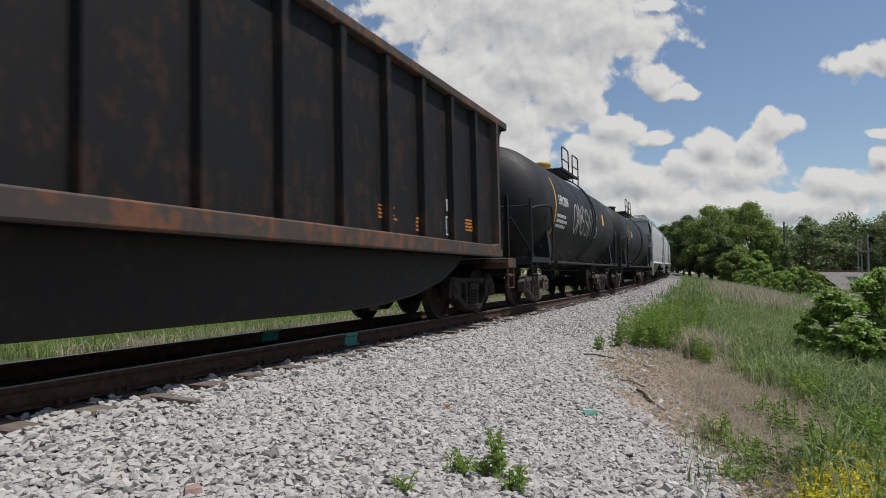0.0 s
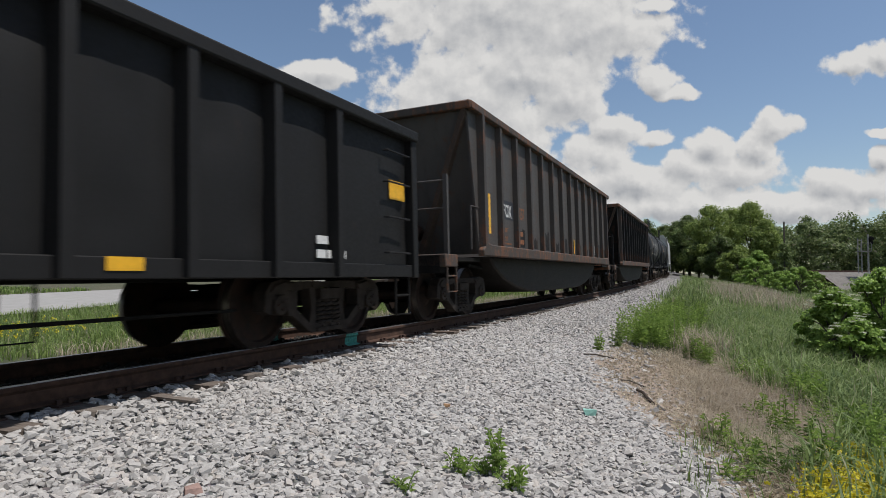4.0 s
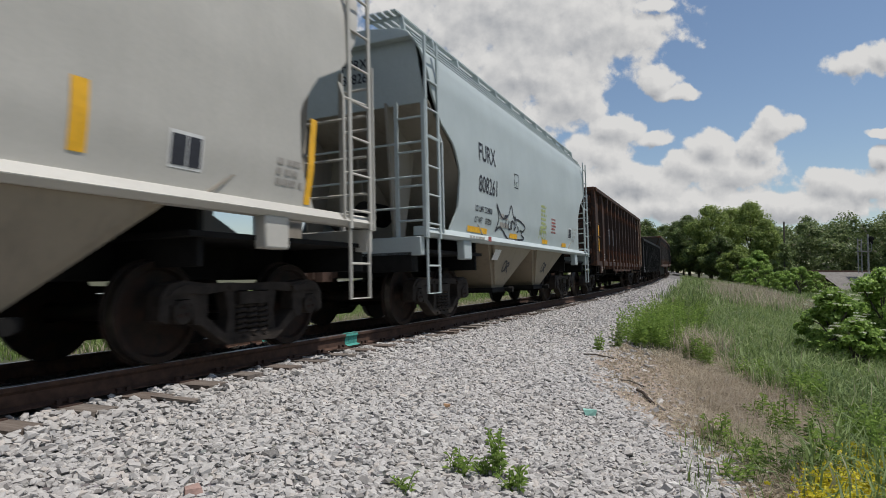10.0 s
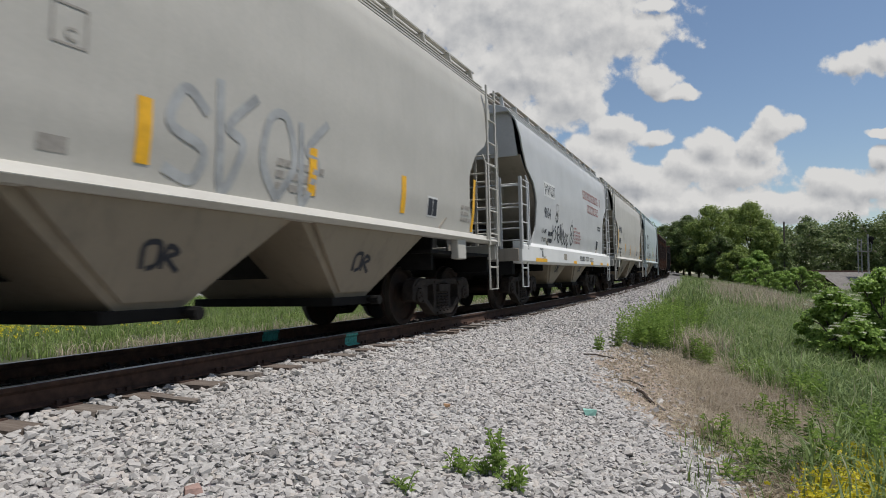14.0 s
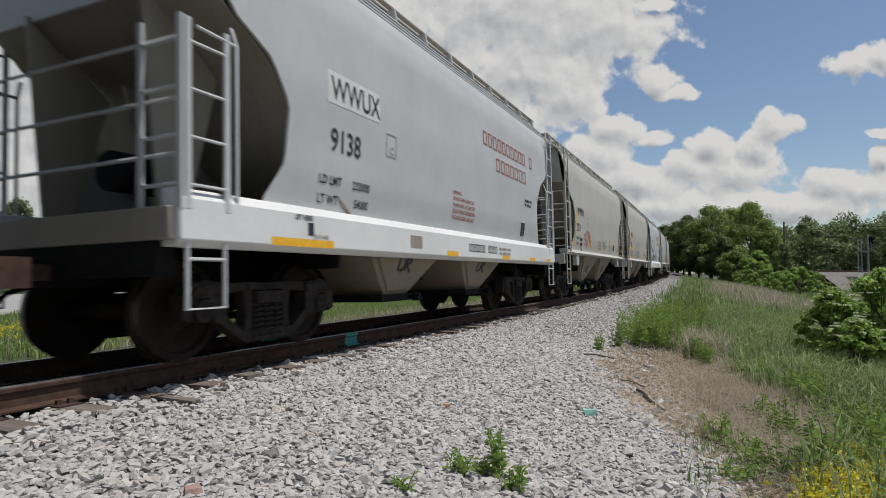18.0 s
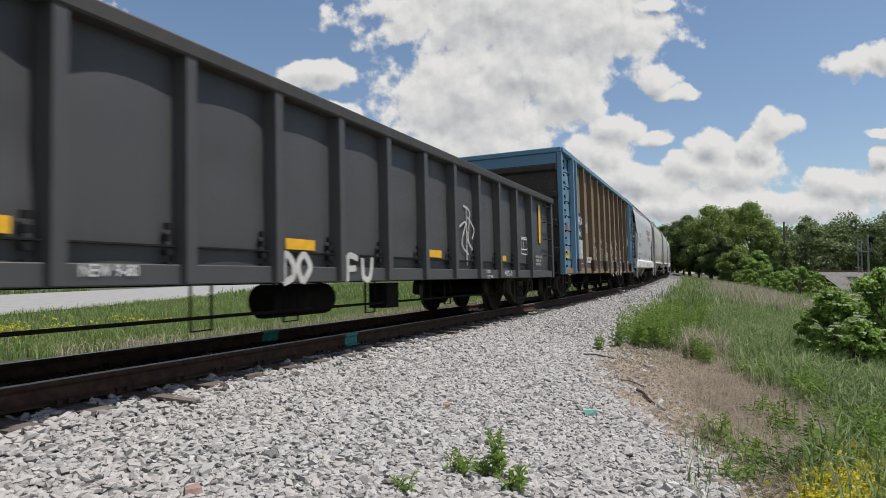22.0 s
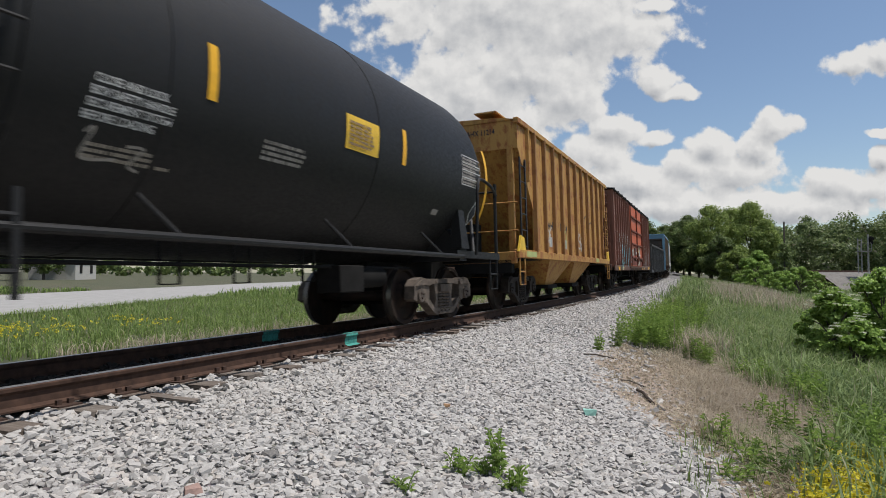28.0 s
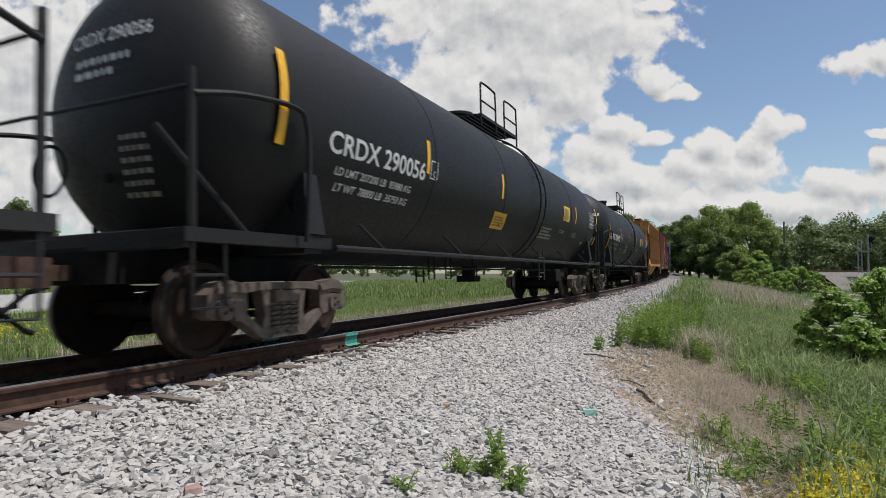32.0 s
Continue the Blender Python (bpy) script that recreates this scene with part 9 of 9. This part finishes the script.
    stroke(car, [[(0, 0.35), (0.25, 0.38), (0.32, 0.25), (0.1, 0.2), (0.3, 0.12), (0.05, 0.05)], [(0.05, 0.0), (0.3, -0.02)]], 0.42, 1.66, 1.0, 0.05, M_YELLOWP, ds, 0.009, label="yellow graffiti")
    stroke(car, tag_lines(57, 4), -2.35, 1.62, 0.4, 0.03, M_TAGW, ds, 0.009, label="pale scrawl")
    stroke(car, tag_lines(58, 3), 0.5, 1.1, 0.3, 0.02, M_TAGW, ds, 0.009, label="pale scrawl")
    bars(car, 1.2, 1.62, 0.5, 0.14, 3, M_WHITE, ds, 16)
    part("placard_board", Kit().box(1.575, 1.62, -1.3, -0.62, 1.63, 2.01), M_SPSILL, car, "dark wooden placard board", bevel=0.008)
    patch(car, "paper_label", -0.87, -0.63, 1.7, 1.81, M_WHITE, flat(1.623))
    for y in (-1.3, 1.75):
        part("door_handle", Kit().box(1.57, 1.66, y - 0.1, y + 0.1, 1.38, 1.46).box(1.57, 1.68, y - 0.07, y + 0.07, 1.33, 1.38), M_SPSILL, car, bevel=0.01)
    part("latch", Kit().box(1.57, 1.67, -0.2, 0.22, 1.5, 1.58).cyl((1.66, -0.05, 1.54), (1.7, -0.05, 1.54), 0.09, 12).box(1.57, 1.65, 0.02, 0.1, 1.3, 1.8), M_SPSILL, car, "dark cast door latch", bevel=0.008)
    bm_ = Kit().box(1.53, 1.545, -0.03, 0.03, 1.0, 1.05).mesh("sill_bolt", M_SPSILL)
    for k in range(24):
        part("sill_bolt", bm_, None, car, at=pose(0.04, -2.6 + 0.27 * k, 0))

    car, half, s = ribbed_hopper("faded yellow ribbed covered hopper car", -77.6, -65.67, M_NA)
    letters(car, "NAHX", -3.56, 1.88, 0.32, M_DARKTXT, s, 1.15)
    letters(car, "11214", -2.0, 1.92, 0.3, M_DARKTXT, s, 1.2)
    stroke(car, [[(0, 0.2), (0.4, 0.35), (0.6, 0.1), (0.9, 0.4), (1.1, 0.1), (1.6, 0.2)], [(0.0, 0.2), (0.15, 0.35)], [(0, 0.2), (0.15, 0.08)]], 1.4, 2.35, 0.75, 0.035, M_DARKTXT, s, label="black arrow scrawl")
    placard(car, 1.77, 1.3, 0.46, 0.78, s)
    for i, y in enumerate((-half + 2.5, -half + 4.2, 0.4)):
        stroke(car, tag_lines(60 + i, 2), y, 1.5, 0.5, 0.05, M_TAGGREEN if i % 2 else M_TAGW, s, label="pale green scrawl")
        patch(car, "paint_patch", y + 0.3, y + 0.6, 1.45, 1.7, M_TAGG, s)
    patch(car, "reflector_plate", -half + 0.6, -half + 1.4, 1.15, 1.27, M_TAGGREEN, flat(1.52), label="lime reflector plate")
    patch(car, "reflector_plate", half - 2.9, half - 2.4, 1.16, 1.28, M_TAGGREEN, flat(1.52), label="lime reflector plate")
    tag = letters(car, "NAHX 11214", 0, 0, 0.17, M_DARKTXT, flat(0), 0.8)
    tag.matrix_basis = pose(0.2, -half + 0.275, 3.85, 0, 0, -90)

    for mark, a, b, kind in (("GBRX 704422", -96.68, -78.72, 0), ("CRDX 290056", -116.2, -97.65, 1)):
        car, half, sd = tank_car("black tank car with white lettering and yellow stripes" if not kind else "matt black tank car with white lettering", a, b, M_TANK, lad_y=1.02 if kind else -0.1)
        y0 = -7.35 if kind else -7.46
        wide = 2.39 if kind else 2.82
        vs, fs = text_mesh(mark, 0.34, 1.0)
        k = wide / max(v[0] for v in vs)
        on_side("lettering", [(p * k + y0, q + 2.13) for p, q in vs], fs, M_WHITE, car, sd, 0.005, "white reporting mark", 0.06)
        rows_ = (("LD LMT 207200 LB  93980 KG", -7.13, 1.91, 1.84), ("LT WT  78800 LB  35750 KG", -7.05, 1.74, 1.77)) if kind else (("LD LMT  204900LB  92900KG", -6.87, 1.93, 2.0), ("LT WT   81100LB  36800KG", -6.75, 1.77, 1.9))
        for body, ya, za, wd in rows_:
            vs, fs = text_mesh(body, 0.125, 1.0)
            k = wd / max(v[0] for v in vs)
            on_side("small_lettering", [(p * k + ya, q + za) for p, q in vs], fs, M_WHITE if kind else M_PALE, car, sd, 0.005, cut=0.06)
        stripe(car, -8.2 if kind else -7.85, 2.05 if kind else 1.76, 3.0 if kind else 2.7, sd, 0.12, 0.02, 0.08)
        for y in ((-4.52, -1.24, 1.64, 5.02) if not kind else (-4.93, -1.57, 1.65, 5.1)):
            stripe(car, y, 2.24, 2.72, sd, 0.1, 0.0, 0.08)
        stripe(car, half - 0.85, 1.75, 3.0, sd, 0.1, -0.05, 0.08)
        mark_c(car, -4.1 if not kind else -4.79, 2.18, 0.27, M_WHITE, sd)
        ya = 3.6 if kind else 3.68
        patch(car, "warning_plate", ya, ya + 0.72, 2.22, 2.62, M_YELLOWP, sd, 0.006, 0.06, label="yellow warning plate")
        bars(car, ya + 0.06, 2.27, 0.6, 0.3, 6, M_AM, sd, 4, lift=0.014)
        if kind:
            on_side("warning_plate", [(-1.72, 1.67), (-0.98, 1.67), (-1.04, 1.98), (-1.78, 1.98)], [(0, 1, 2, 3)], M_YELLOW, car, sd, 0.006, "orange warning plate", 0.06)
            bars(car, -1.68, 1.72, 0.62, 0.2, 4, M_AM, sd, 17, lift=0.014)
        yp = 7.2 if kind else 7.05
        stroke(car, [[(0, 0), (0.78, 0), (0.78, 0.48), (0, 0.48), (0, 0)], [(0.36, 0), (0.36, 0.48)], [(0, 0.24), (0.78, 0.24)], [(0, 0.36), (0.78, 0.36)], [(0, 0.12), (0.78, 0.12)]], yp, 2.26, 1.0, 0.014, M_WHITE, sd, 0.008, "stencil_panel", "white ruled table of stencilled figures", curve=False)
        bars(car, yp + 0.03, 2.28, 0.72, 0.45, 8, M_PALE, sd, 9, lift=0.01)
        if kind:
            bars(car, 1.65, 1.66, 1.2, 0.3, 4, M_SHADE, sd, 5)
            bars(car, 3.5, 1.88, 0.6, 0.1, 2, M_SHADE, sd, 6)
            bars(car, 5.0, 1.84, 0.7, 0.16, 3, M_SHADE, sd, 7)
        else:
            for k, body in enumerate(("CLOSE AND LOCK", "BOV SAFETY HANDLE", "SECUREMENT SYSTEM", "BEFORE LOADING")):
                on_side("small_lettering", *shifted(body, 0.085, 0.66 - 0.015 * k, 2.12 - 0.085 * k), M_WHITE, car, sd, 0.006)
            stroke(car, [[(0.0, 0.16), (0.06, 0.2), (0.03, 0.0), (0.3, 0.02)], [(0.35, 0.12), (0.5, 0.12), (0.42, 0.0), (0.52, -0.04)]], 0.68, 1.62, 1.0, 0.02, M_PALE, sd, label="chalk scrawl")
            bars(car, 0.7, 2.93, 0.5, 0.09, 2, M_WHITE, sd, 6)
            bars(car, 2.4, 1.88, 0.75, 0.2, 4, M_PALE, sd, 7)
            bars(car, 0.7, 1.62, 0.8, 0.12, 3, M_SHADE, sd, 8)
            bars(car, -2.3, 1.7, 0.9, 0.4, 5, M_SHADE, sd, 18)
            bars(car, -3.9, 1.82, 0.6, 0.06, 1, M_PALE, sd, 19)
        patch(car, "data_plate", half - 2.7, half - 2.5, 1.7, 1.78, M_PALE, sd, 0.006)
        dm = on_side("diamond_sign", [(half - 1.2, 1.62), (half - 1.05, 1.83), (half - 1.2, 2.04), (half - 1.35, 1.83)], [(0, 1, 2, 3)], M_WHITE, car, sd, 0.012, "white diamond hazard sign")
        on_side("diamond_field", [(half - 1.2, 1.65), (half - 1.075, 1.83), (half - 1.2, 2.01), (half - 1.325, 1.83)], [(0, 1, 2, 3)], M_DARKTXT, car, sd, 0.016)
        on_cap(car, half, mark, -0.62, 3.12, 0.2)
        for k in range(2):
            on_cap(car, half, "", -0.5, 2.9 - 0.13 * k, 0.07, bars_=(0.75 - 0.2 * k))
        for k in range(6):
            on_cap(car, half, "", 0.15, 2.1 - 0.11 * k, 0.05, bars_=0.35, mat=M_SHADE)
        if not kind:
            on_cap(car, half, "INEDIBLE", 0.62, 2.98, 0.16)
    tank_car("dark tank car at the end of view", -134.0, -117.2, M_TANK2)


lead_cars()
coal_cars()
low_gondolas()
tall_gondolas()
grain_hoppers()
tail_cars()


def car_pose(u, tc, t):
    s = u + rolled(t)
    a, b = beside(s - tc, 0), beside(s + tc, 0)
    mid, d = (a + b) / 2, b - a
    yaw = math.degrees(math.atan2(-d.x, d.y))
    pitch = math.degrees(math.atan2(d.z, math.hypot(d.x, d.y)))
    return pose(mid.x, mid.y, mid.z) @ pose(0, 0, 0, 0, 0, yaw) @ pose(0, 0, 0, pitch, 0, 0) @ pose(0, 0, 0, 0, -math.degrees(CANT), 0)


def motions():
    for car, u, tc in CARS:
        walk(car, [(float(t), car_pose(u, tc, t)) for t in range(33)])
    times = [i * 2 / 30 for i in range(481)]
    for ws, dy in WHEELSETS:
        walk(ws, [(t, pose(0, dy, 0.457) @ pose(0, 0, 0, -math.degrees(rolled(t) / 0.457) % 360, 0, 0)) for t in times])


motions()
